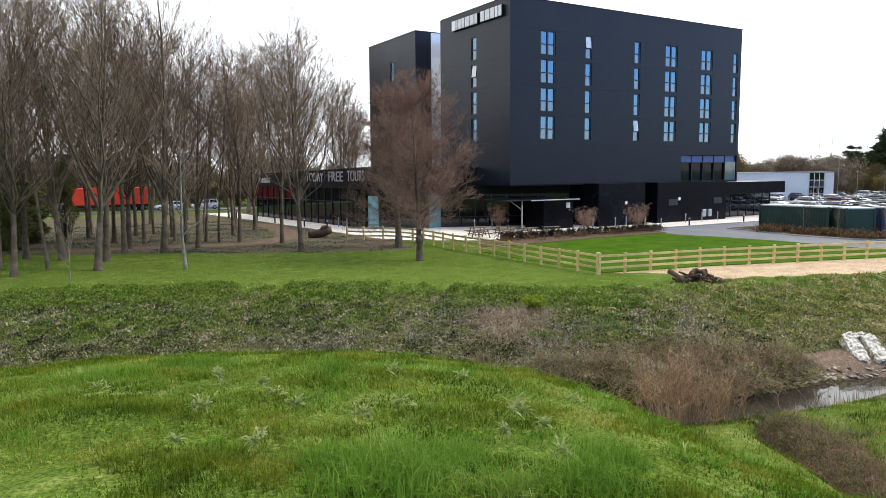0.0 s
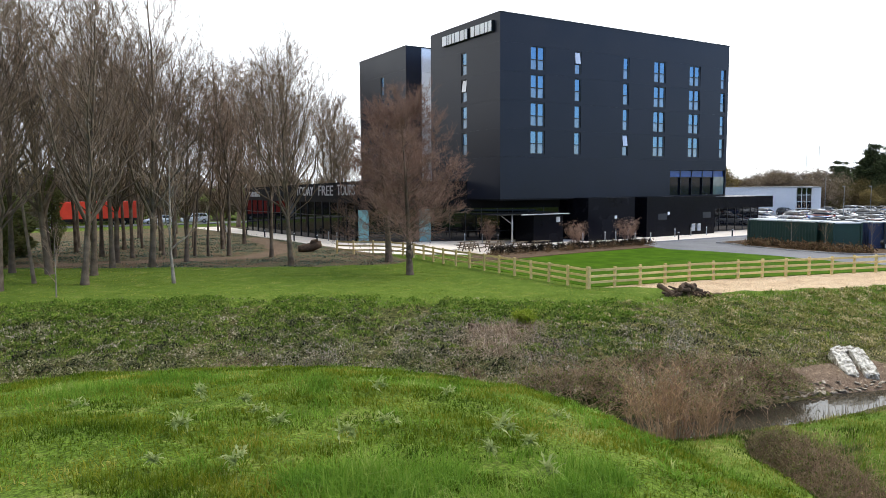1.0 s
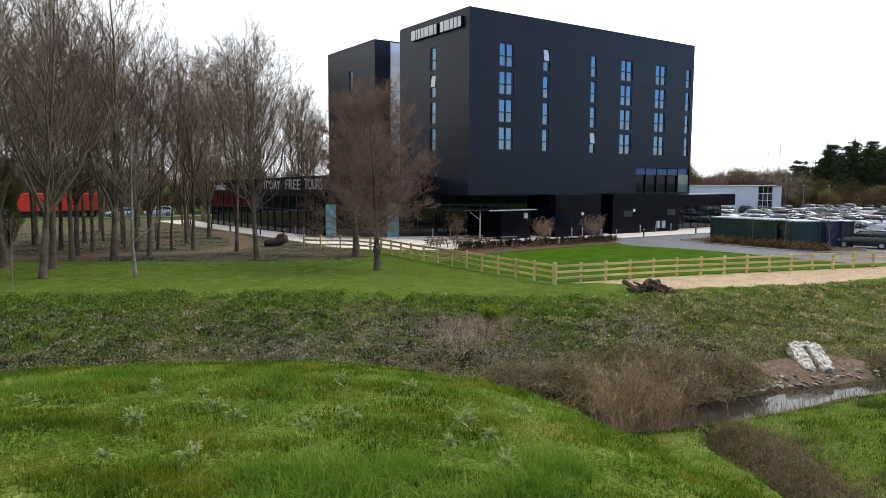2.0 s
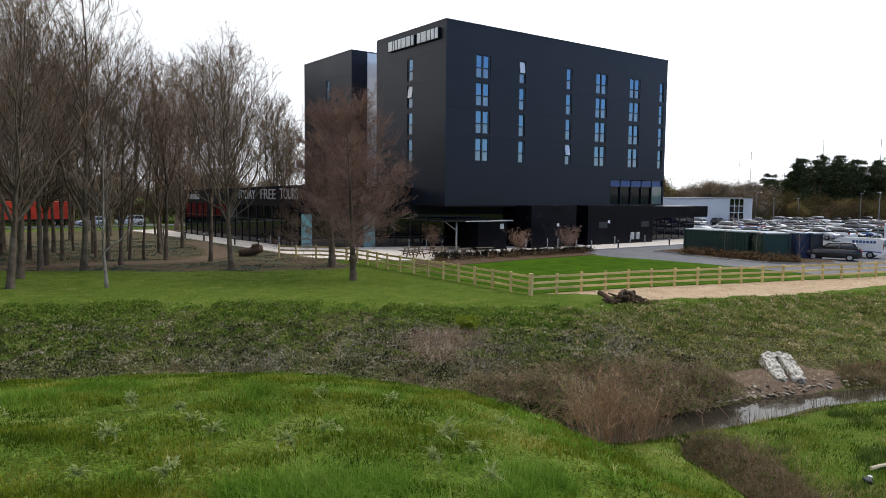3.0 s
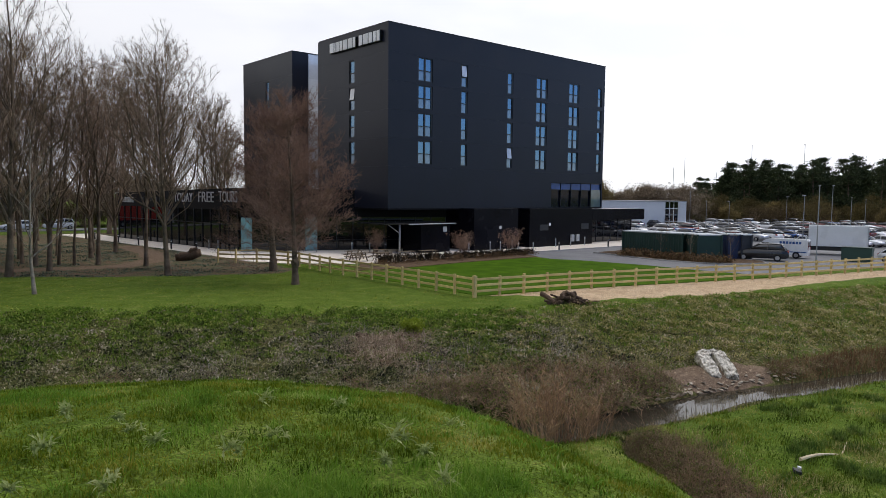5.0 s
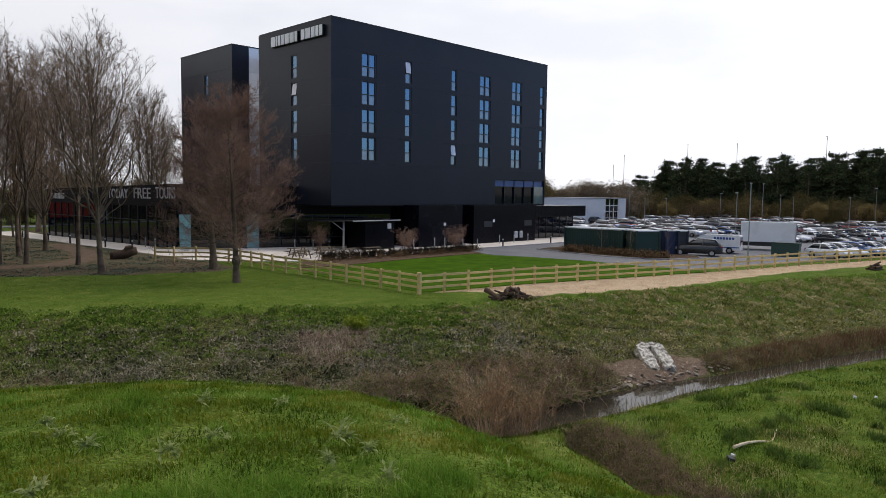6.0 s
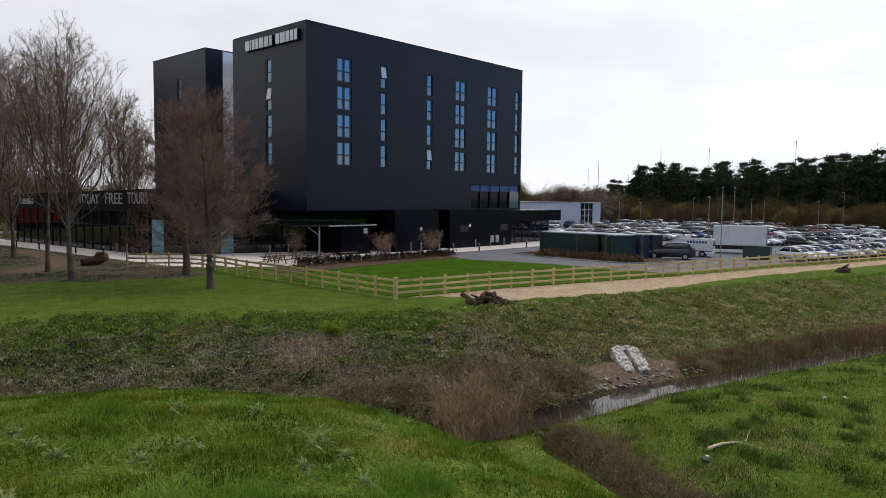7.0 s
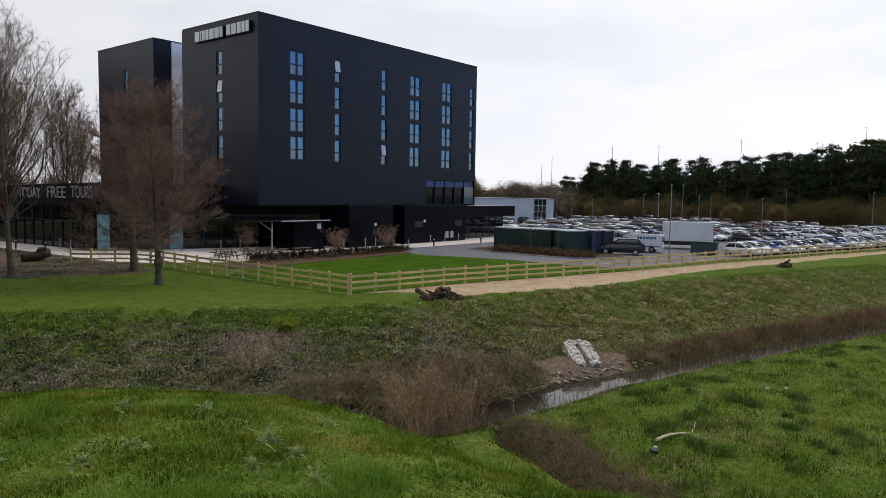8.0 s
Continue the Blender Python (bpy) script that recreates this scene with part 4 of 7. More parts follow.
# ---- fences ----
def fence(points, label, spacing=1.85, thick=1.0, height=1.25):
    f = thing("fence", label, "fence")
    pts = [Vector((x, y, 0)) for x, y in points]
    lens = [0.0]
    for a, b in zip(pts[:-1], pts[1:]):
        lens.append(lens[-1] + (b - a).length)
    count = round(lens[-1] / spacing)
    stand = []
    for k in range(count + 1):
        d = lens[-1] * k / count
        i = max(j for j in range(len(lens) - 1) if lens[j] <= d + 1e-6)
        stand.append(pts[i].lerp(pts[i + 1], (d - lens[i]) / (lens[i + 1] - lens[i])))
    w = 0.07 * thick
    post_me = Shape().box(-w, -w, -0.4, w, w, height, 0.008).mesh("post")
    rail_me = Shape().box(-0.5, -0.025, -0.07, 0.5, 0.025, 0.07, 0.006).mesh("rail")
    rng = random.Random(len(points))
    prev = None
    for k, s in enumerate(stand):
        z = land_at(s.x, s.y)
        o = part("post", post_me, TIMBER, f)
        nxt = stand[min(k + 1, count)] - stand[max(k - 1, 0)]
        big = 1.5 if k == 0 else 1.0
        o.matrix_basis = pose(s.x, s.y, z + rng.uniform(-0.02, 0.02) + (0.06 if k == 0 else 0), rng.uniform(-1, 1), rng.uniform(-1, 1), math.degrees(math.atan2(nxt.y, nxt.x))) @ Matrix.Diagonal((big, big, 1, 1))
        if prev is not None:
            a, b = Vector((*stand[k - 1].xy, prev)), Vector((*s.xy, z))
            d = b - a
            turn = math.degrees(math.atan2(d.y, d.x))
            n = Vector((d.y, -d.x, 0)).normalized() * (w + 0.022)
            for h in (0.38, 0.74, 1.1):
                o = part("rail", rail_me, TIMBER, f)
                mid = (a + b) / 2 + n + Vector((0, 0, h * height / 1.25 + rng.uniform(-0.012, 0.012)))
                o.matrix_basis = pose(*mid, 0, -math.degrees(math.asin(d.z / d.length)) + rng.uniform(-0.4, 0.4), turn) @ Matrix.Diagonal((d.length + 0.03, 1, 1, 1))
        prev = z
    return f


fence(FENCE_FRONT, "new softwood post-and-rail fence beside the sandy strip")
fence(FENCE_SIDE, "new softwood post-and-rail fence along the lawn")


# ---- bare trees ----
def sprout(rng, start, way, length, radius, steps, bend, lift):
    """A crooked branch: its points and radii."""
    pts, rad, p, d = [start.copy()], [radius], start.copy(), way.normalized()
    for i in range(steps):
        d = (d + Vector((rng.gauss(0, bend), rng.gauss(0, bend), rng.gauss(0, bend) + lift))).normalized()
        p = p + d * (length / steps)
        pts.append(p.copy())
        rad.append(radius * (1 - 0.8 * (i + 1) / steps))
    return pts, rad


def bare_tree(name, seed, height, trunk_r, clear, reach, limbs, twigs, bark, twig, label, droop=0.35, finest=2, thick=0.007, forks=0, lean=0.03, rise=(0.9, 2.1), dome=2.0, wander=0.017, splay=0.75):
    """A leafless tree: limbs curve out of the trunk and up to a domed crown, ending in fine twigs."""
    rng = random.Random(seed)
    trunk, fine = Shape(), Shape()
    pts, rad = sprout(rng, Vector((0, 0, -0.25)), Vector((0, 0, 1)), height * 0.9, trunk_r, 9, lean, 0.08)
    rad = [trunk_r * (1 - 0.95 * (i / 9) ** 0.62) + 0.008 for i in range(10)]
    pts.insert(1, pts[0].lerp(pts[1], 0.3))
    rad.insert(1, trunk_r * 1.04)
    rad[0] = trunk_r * 1.4
    trunk.tube(pts, rad, 8)

    def at_height(z):
        for p, q in zip(pts[:-1], pts[1:]):
            if q.z >= z:
                return p.lerp(q, (z - p.z) / max(q.z - p.z, 0.01))
        return pts[-1].copy()

    def on(pp, k):
        k = min(max(k, 0), 0.999) * (len(pp) - 1)
        i = int(k)
        return pp[i].lerp(pp[i + 1], k - i)

    def spray(base, way, ln, r0):
        """A side branch with its twigs."""
        sp, sr = sprout(rng, base, way, ln, r0, 4, 0.2, 0.07)
        fine.tube(sp, [max(q, 0.0055) for q in sr], 3)
        axis = (sp[-1] - sp[0]).normalized()
        for e in range(finest * 4):
            off = Vector((rng.gauss(0, 1), rng.gauss(0, 1), rng.gauss(0.1, 0.7))).normalized()
            d3 = (axis * 0.75 + off * 0.85 + Vector((0, 0, 0.2))).normalized()
            l3 = ln * rng.uniform(0.2, 0.48)
            a = on(sp, 0.15 + 0.85 * rng.random())
            m = a + d3 * l3 * 0.5 + off * l3 * 0.05
            z = m + (d3 + Vector((rng.gauss(0, 0.4), rng.gauss(0, 0.4), rng.gauss(0.2, 0.3)))).normalized() * l3 * 0.5
            w = off.cross(d3).normalized() * thick
            fine.add([a - w, a + w, m + w * 0.7, m - w * 0.7, z], [(0, 1, 2, 3), (3, 2, 4)])
            for g in range(finest):
                off = Vector((rng.gauss(0, 1), rng.gauss(0, 1), rng.gauss(0.1, 0.7))).normalized()
                s0 = a.lerp(m, rng.random()) if g % 2 else m.lerp(z, rng.random() * 0.8)
                e0 = s0 + (d3 * 0.6 + off * 0.85 + Vector((0, 0, 0.1))).normalized() * l3 * rng.uniform(0.3, 0.6)
                w = off.cross(e0 - s0).normalized() * thick * 0.65
                fine.add([s0 - w, s0 + w, e0], [(0, 1, 2)])

    for b in range(limbs):
        turn = b * 2.4 + rng.uniform(-0.5, 0.5)
        u = math.sqrt((b + 0.5) / limbs) * rng.uniform(0.8, 1.05)
        depth = rng.uniform(0.86, 1.0) if b % 3 else rng.uniform(0.6, 0.85)
        end = Vector((math.cos(turn) * reach * u, math.sin(turn) * reach * u, height * (1 - droop * u ** dome) * depth))
        fork = b >= limbs - forks
        z0 = height * clear * rng.uniform(0.75, 1.2) if fork else max(height * clear * rng.uniform(0.9, 1.25), min(end.z - reach * u * rng.uniform(*rise) - 0.3, height * 0.8))
        if not fork and end.z < z0 + 0.3:
            z0 = max(height * clear * 0.85, end.z - 0.6)
        a = at_height(z0)
        mid = a.lerp(end, 0.45) + Vector((math.cos(turn), math.sin(turn), -0.25)) * reach * u * 0.11
        sway = wander * (end - a).length
        wob = [Vector((rng.gauss(0, sway), rng.gauss(0, sway), rng.gauss(0, sway * 0.6))) for _ in range(8)]
        lp = [a.lerp(mid, k / 7).lerp(mid.lerp(end, k / 7), k / 7) + wob[k] * min(1, k / 2) for k in range(8)]
        ln = sum((q - p).length for p, q in zip(lp[:-1], lp[1:]))
        r0 = trunk_r * 0.45 if fork else min(trunk_r * (1 - 0.8 * z0 / height) * 0.45, 0.0048 * ln + 0.004)
        (trunk if height > 6 else fine).tube(lp, [max(r0 * (1 - 0.85 * k / 7), 0.009) for k in range(8)], 5)
        n2 = max(4, round(twigs * (0.45 + 0.1 * ln)))
        for c in range(n2):
            kk = 0.2 + 0.8 * ((c + rng.random()) / n2) ** 0.8
            d0 = (on(lp, kk + 0.06) - on(lp, kk - 0.06)).normalized()
            off = Vector((rng.gauss(0, 1), rng.gauss(0, 1), rng.gauss(0, 0.6))).normalized()
            spray(on(lp, kk), d0 * 0.75 + off * splay + Vector((0, 0, 0.3)), rng.uniform(0.9, 2.1) * (height / 17) * (1.15 - 0.5 * kk), max(0.010, r0 * 0.3))
    t = thing(name, label, "tree")
    part("trunk", trunk, bark, t, smooth=True)
    part("crown", fine, twig, t)
    return t


lawn_tree = bare_tree("bare_tree", 11, 13.0, 0.27, 0.17, 4.8, 96, 24, BARK, TWIG_RED, "leafless tree with a dense reddish twiggy crown", 0.78, 3, 0.0062, 0, 0.025, (0.3, 1.0), 2.7, 0.03, 0.95)
place(lawn_tree, -19.43, -16.02, 0.0, 0, 1.0)
# knotty swelling on its trunk
lump = bpy.data.meshes.new("burr")
bm = bmesh.new()
bmesh.ops.create_icosphere(bm, subdivisions=3, radius=0.27)
for v in bm.verts:
    v.co *= 1 + 0.16 * noise.noise(v.co * 6)
    v.co.z *= 1.5
bm.to_mesh(lump)
bm.free()
part("burr", lump, BARK, lawn_tree, smooth=True).location = (-0.03, -0.03, 1.45)
second = bare_tree("bare_tree", 12, 13.6, 0.35, 0.17, 4.6, 96, 24, BARK, TWIG_RED, "leafless tree with a dense reddish twiggy crown", 0.76, 3, 0.0062, 0, 0.025, (0.3, 1.0), 2.7, 0.03, 0.95)
place(second, -16.8, -7.75, 0.0, 40, 1.0)
WOODS = "trees of the wood"
tall_a = tagged(bare_tree("bare_tree", 21, 18.0, 0.19, 0.22, 3.9, 46, 11, BARK, TWIG, "tall leafless tree with rising grey-brown branches", 0.36, 2, 0.0085, 3, 0.03, (1.5, 3.2), 3.0), group=WOODS)
tall_b = tagged(bare_tree("bare_tree", 22, 18.5, 0.17, 0.26, 2.9, 34, 11, BARK, TWIG, "tall leafless tree with rising grey-brown branches", 0.34, 2, 0.0095, 2, 0.04, (1.6, 3.4), 2.8), group=WOODS)
tall_c = tagged(bare_tree("bare_tree", 23, 17.0, 0.2, 0.18, 4.1, 42, 11, BARK, TWIG, "leafless tree forking low into many branches", 0.4, 2, 0.0085, 4, 0.04, (1.4, 3.0), 2.8), group=WOODS)
thin_d = tagged(bare_tree("bare_tree", 24, 17.0, 0.12, 0.34, 2.6, 22, 10, BARK, TWIG, "slender leafless tree deep in the wood", 0.35, 1, 0.012), group=WOODS)
pale_e = tagged(bare_tree("bare_tree", 25, 11.0, 0.13, 0.2, 2.3, 22, 8, BARK_PALE, TWIG, "young pale-barked leafless tree on the lawn edge", 0.45, 2, 0.0075, 2), group=WOODS)
sap_f = tagged(bare_tree("sapling", 26, 4.6, 0.05, 0.2, 1.1, 10, 4, BARK_PALE, TWIG, "pale bare sapling on the lawn", 0.4, 1, 0.007, 1), group=WOODS)
gold_g = tagged(bare_tree("bare_tree", 27, 19.0, 0.18, 0.26, 4.0, 34, 12, BARK, TWIG_GOLD, "tall leafless tree with yellowish twigs", 0.4, 2, 0.0095, 1), group=WOODS)
place(tall_c, -38.93, -8.67, 0, 30, 1.22)
tall_a.matrix_basis = pose(-24.34, -5.88, 0, 0, 0, 70) @ Matrix.Diagonal((1.22, 1.22, 0.98, 1))
tall_b.matrix_basis = pose(-23.53, 1.47, 0, 0, 0, 10) @ Matrix.Diagonal((1.15, 1.15, 1.0, 1))
place(pale_e, -33.98, -11.13, 0, 0, 1.0)
place(sap_f, -40.72, -13.44, 0, 20, 1.0)
place(gold_g, -30.4, 14.0, 0, 0, 1.12)
place(thin_d, -27.89, 5.8, 0, 0, 1.05)
KINDS = {"a": tall_a, "b": tall_b, "c": tall_c, "d": thin_d, "g": gold_g}
WOOD_PLAN = [
    ("a", -37.92, -3.56, 1.14), ("c", -33.58, -0.32, 1.14), ("b", -26.34, 4.69, 1.02), ("d", -28.9, 6.52, 1.07), ("b", -33.29, 17.2, 1.12), ("d", -33.17, 13.51, 1.12), ("b", -35.93, 10.95, 1.07), ("b", -42.13, 18.61, 1.06),
    ("c", -44.5, -4, 1.25), ("a", -46, -10.5, 1.1), ("b", -42.8, 1.5, 1.2), ("d", -41.6, -6, 1.1), ("b", -36.2, 1, 1.17), ("b", -30.6, 6.4, 1.07), ("g", -40.2, 6.5, 0.96), ("d", -31, 9.5, 1.12),
    ("d", -35, 20, 1.15), ("a", -25, 12, 0.97), ("d", -23, 19, 1.12), ("d", -27, 16, 1.12), ("b", 2, 50, 1.24), ("a", 4.5, 54, 1.24), ("d", 0, 47, 1.32), ("b", 7, 57, 1.21),
    ("b", -3.5, 51, 1.26), ("d", 9.5, 61, 1.09), ("a", 11.5, 66, 1.09), ("d", 3.5, 60, 1.15), ("b", -21.2, 27, 1), ("d", -20, 12.5, 0.86), ("b", -29.5, 34, 1.1), ("d", -38.5, 27, 1.15),
    ("b", -48.5, 10, 1.01), ("d", -46.5, 22, 1.1), ("a", -49.5, 0, 1.06), ("b", -24, 40, 1), ("d", -38, 42, 1.1), ("d", -30.2, 27.5, 1.1), ("d", -36.2, 15.5, 1.12), ("d", -42.5, 37, 1.1),
    ("d", -24.5, 52, 1), ("a", -13, 50, 1.44), ("b", -9.5, 54, 1.49), ("c", -6, 49, 1.49), ("d", -11, 58, 1.49), ("b", -2.5, 55, 1.44), ("d", -8, 47, 1.49), ("d", -14.5, 54, 1.49),
    ("d", -5, 58, 1.61), ("d", -18.5, 40, 1.1), ("d", -12, 45, 1.38), ("d", -28.5, 11.5, 0.97), ("d", -31.5, 18, 1.02), ("a", -30.5, 2, 0.91), ("c", -40.5, -1, 1.15), ("a", -35.5, 4.5, 1.12),
    ("b", -37, 22, 1.1), ("c", -21.5, 17, 0.86), ("a", -47, 5, 1.06), ("b", -47.2, 14.5, 1), ("a", -43.5, -8.8, 1), ("b", -33.8, 8, 0.95), ("b", -37.5, 17.5, 1.05),
]
rng = random.Random(5)
for k, x, y, s in WOOD_PLAN:
    copy_thing(KINDS[k], pose(x, y, land_at(x, y), rng.uniform(-2, 2), rng.uniform(-2, 2), rng.uniform(0, 360)) @ Matrix.Diagonal((s, s, s, 1)))
# farther trees beyond the road and behind the wing
for k in range(34):
    x, y = -75 + k * 3.1 + rng.uniform(-1.5, 1.5), rng.uniform(74, 100)
    s = rng.uniform(0.75, 1.05)
    copy_thing(KINDS["dbad"[k % 4]], pose(x, y, land_at(x, y), 0, 0, rng.uniform(0, 360)) @ Matrix.Diagonal((s, s, s, 1)))


def ivy_column(x, y, h, seed):
    """An ivy-clad trunk."""
    rng = random.Random(seed)
    t = thing("ivy_clad_tree", "tree trunk thickly clad in dark olive ivy", "tree", WOODS)
    part("trunk", Shape().tube([(0, 0, -0.2), (0.1, 0, h * 0.5), (0, 0.1, h * 1.3)], [0.25, 0.2, 0.06], 7), BARK, t)
    v, f = [], []
    for i in range(5200):
        u = rng.random() ** 0.8
        a, r = rng.uniform(0, 6.28), (0.45 + 0.9 * math.sin(math.pi * min(1, u * 1.05)) * (0.6 + 0.4 * math.sin(u * 17 + seed))) * rng.random() ** 0.4
        p = Vector((math.cos(a) * r, math.sin(a) * r, u * h))
        d = Vector((rng.gauss(0, 1), rng.gauss(0, 1), rng.gauss(0, 0.7))).normalized() * 0.16
        w = d.orthogonal() * 0.4
        n = len(v)
        v += [tuple(p - w), tuple(p + w), tuple(p + d)]
        f.append((n, n + 1, n + 2))
    part("ivy_cover", fast_mesh("ivy_cover", np.array(v), np.array(f), OLIVE_IVY), OLIVE_IVY, t)
    return place(t, x, y, 0)


OLIVE_IVY = foliage("olive_ivy", [(0.0, (0.045, 0.055, 0.016)), (0.5, (0.105, 0.115, 0.034)), (1.0, (0.20, 0.19, 0.07))], 0.7, 0.15, 0.6)
ivy_column(-44.2, 9.5, 8.0, 4).scale = (2.4, 2.4, 1.0)
ivy_column(-42.6, 15.5, 5.5, 5).scale = (2.0, 2.0, 1.0)
ivy_column(-43.6, 6.0, 9.0, 1)
ivy_column(-45.4, 0.5, 10.0, 2)
ivy_column(-39.4, 17.0, 8.0, 3)


# ---- round the entrance ----
def picnic_table(label):
    t = thing("picnic_table", label, "picnic table", "tables on the terrace")
    for i in range(5):
        part("top_board", Shape().box(-0.9, -0.36 + i * 0.146, 0.72, 0.9, -0.22 + i * 0.146, 0.76, 0.006), TIMBER_OLD, t)
    for y in (-0.72, 0.72):
        for dy in (-0.08, 0.08):
            part("seat_board", Shape().box(-0.9, y + dy - 0.07, 0.42, 0.9, y + dy + 0.07, 0.46, 0.006), TIMBER_OLD, t)
    for x in (-0.62, 0.62):
        part("crossbar", Shape().box(x - 0.03, -0.82, 0.36, x + 0.03, 0.82, 0.42, 0.005), TIMBER_OLD, t)
        for s in (-1, 1):
            part("leg", Shape().box(-0.03, -0.05, 0.0, 0.03, 0.05, 0.86, 0.005, pose(x + 0.06, s * 0.55, 0, s * 25, 0, 0)), TIMBER_OLD, t)
    return t


table = picnic_table("brown timber picnic table on the terrace")
place(table, -7.2, -5.3, 0.05, 8)
for x, y, r in ((-4.75, -5.9, 0), (-2.3, -6.2, 12), (0.2, -6.3, -6), (-6.0, -2.9, 5), (-3.2, -3.2, -8)):
    copy_thing(table, pose(x, y, 0.05, 0, 0, r))


def bollard(mat, h, r, label):
    b = thing("bollard", label, "bollard", "bollards round the hotel")
    part("post", Shape().tube([(0, 0, 0), (0, 0, h - 0.03), (0, 0, h)], [r, r, r * 0.8], 10, True), mat, b)
    part("band", Shape().tube([(0, 0, h * 0.8), (0, 0, h * 0.88)], r * 1.04, 10, True), SIGN_WHITE, b)
    return b


light_b = bollard(STEEL, 1.05, 0.055, "slim steel bollard on the paving")
place(light_b, -12.62, 15.05, 0.05)
for x, y in ((-12.4, 13.2), (-2.1, 3.4), (-0.2, 2.9), (11.9, -2.9), (13.1, -3.3), (15.0, -3.3), (13.7, -5.5), (14.3, -7.1), (22.2, -3.6), (25.1, -3.5), (28.0, -3.4), (8.6, -3.0)):
    copy_thing(light_b, pose(x, y, 0.05))
dark_b = bollard(PLASTIC, 1.0, 0.085, "squat black bollard at the paving edge")
place(dark_b, -17.2, 31.0, 0.05)
for x, y in ((-16.6, 25.5), (-15.7, 17.6), (-14.7, 13.2), (0.9, 1.6), (18.4, -7.3), (27.5, -7.3), (-18.0, 38.0)):
    copy_thing(dark_b, pose(x, y, 0.05))


def blade_cloud(count, rng, place_of, size, width, lean, name, mat):
    """Loose leaves or blades scattered by place_of(rng)."""
    v, f = [], []
    for i in range(count):
        p = place_of(rng)
        d = Vector((rng.gauss(0, 1), rng.gauss(0, 1), rng.gauss(0, 1) + lean)).normalized()
        w = d.orthogonal().normalized()
        w = (Matrix.Rotation(rng.uniform(0, 6.28), 3, d) @ w) * width * rng.uniform(0.6, 1.3)
        l = size * rng.uniform(0.6, 1.4)
        n = len(v)
        v += [p - w * 0.4, p + d * l * 0.5 - w, p + d * l, p + d * l * 0.5 + w]
        f += [(n, n + 1, n + 2), (n, n + 2, n + 3)]
    return fast_mesh(name, np.array([tuple(q) for q in v]), np.array(f), mat)


def leafy_shrub(name, seed, h, r, stem_mat, leaf_mat, leaves, size, label, category="shrub"):
    rng = random.Random(seed)
    s = thing(name, label, category)
    stems = Shape()
    tips = []
    for i in range(16):
        a = rng.uniform(0, 6.28)
        way = Vector((math.cos(a) * rng.uniform(0.1, 0.75), math.sin(a) * rng.uniform(0.1, 0.75), 1))
        p, q = sprout(rng, Vector((rng.uniform(-0.08, 0.08), rng.uniform(-0.08, 0.08), -0.05)), way, h * rng.uniform(0.7, 1.0), 0.022, 5, 0.1, 0.03)
        stems.tube(p, q, 4)
        tips += p[1:]
        for k in range(6):
            b = p[rng.randint(2, 5)]
            e, er = sprout(rng, b, Vector((rng.gauss(0, 1), rng.gauss(0, 1), rng.gauss(0.3, 0.6))), r * rng.uniform(0.25, 0.55), 0.009, 3, 0.2, 0.05)
            stems.tube(e, er, 3)
            tips += e
    part("framework", stems, stem_mat, s)
    low = [t for t in tips if t.z > h * 0.3]
    pick = lambda g: g.choice(low) + Vector((g.gauss(0, 0.09), g.gauss(0, 0.09), g.gauss(0, 0.09))) * (r + 0.3)
    part("crown", blade_cloud(leaves, rng, pick, size, size * 0.3, 0.2, "leaves", leaf_mat), leaf_mat, s)
    return s


copper = leafy_shrub("copper_shrub", 3, 2.9, 1.45, TWIG_RED, BUD, 1300, 0.11, "small coppery-leaved tree beside the terrace", "shrub")
copper["group"] = "copper shrubs"
place(copper, -0.5, 1.2, 0.05, 0)
copy_thing(copper, pose(3.5, -7.6, 0.05, 0, 0, 120))
copy_thing(copper, pose(10.2, -7.7, 0.05, 0, 0, 230) @ Matrix.Diagonal((0.95, 0.95, 1.02, 1)))


def hedge_row():
    h = thing("young_hedge", "row of dark upright hedge plants in bark mulch", "hedge")
    rng = random.Random(8)
    kinds = []
    for k in range(4):
        pick = lambda g: Vector((g.gauss(0, 0.07), g.gauss(0, 0.07), abs(g.gauss(0.45, 0.26))))
        kinds.append(blade_cloud(190, rng, pick, 0.22, 0.035, 2.2, "plant", HEDGE_DARK))
    for i in range(66):
        o = part("plant", kinds[i % 4], HEDGE_DARK, h)
        x = -6.6 + i * 0.285 + rng.uniform(-0.08, 0.08)
        o.matrix_basis = pose(x, -7.9 - 0.05 * (x + 8.3) + rng.uniform(-0.1, 0.1), 0.05, 0, 0, rng.uniform(0, 360)) @ Matrix.Diagonal((1, 1, rng.uniform(0.5, 0.72), 1))
    return h


HEDGE_DARK = foliage("dark_hedge_leaves", [(0.0, (0.014, 0.012, 0.009)), (0.5, (0.034, 0.028, 0.019)), (1.0, (0.075, 0.058, 0.038))], 0.95, 0.0, 2)
hedge_row()


def scatter_bed(name, box, count, size, mat, label, z=0.12, seed=1):
    rng = random.Random(seed)
    centres = [(rng.uniform(box[0], box[2]), rng.uniform(box[1], box[3])) for _ in range(count // 40)]

    def pick(g):
        c = g.choice(centres)
        return Vector((c[0] + g.gauss(0, 0.18), c[1] + g.gauss(0, 0.18), z + abs(g.gauss(0.16, 0.2))))
    o = new(name, blade_cloud(count, rng, pick, size, size * 0.28, 0.7, name, mat))
    return tagged(o, label, "planting", "", "stuff")


scatter_bed("bed_plants", (-8.4, -10.0, 12.0, -8.7), 2600, 0.14, RUST, "low dry bedding plants in the mulched strip", 0.06, 2)
scatter_bed("island_shrubs", (18.0, -26.4, 20.6, -15.0), 7000, 0.2, RUST, "low rusty shrubs on the mulched island", 0.12, 3)
kerb_line(ISLAND, True)
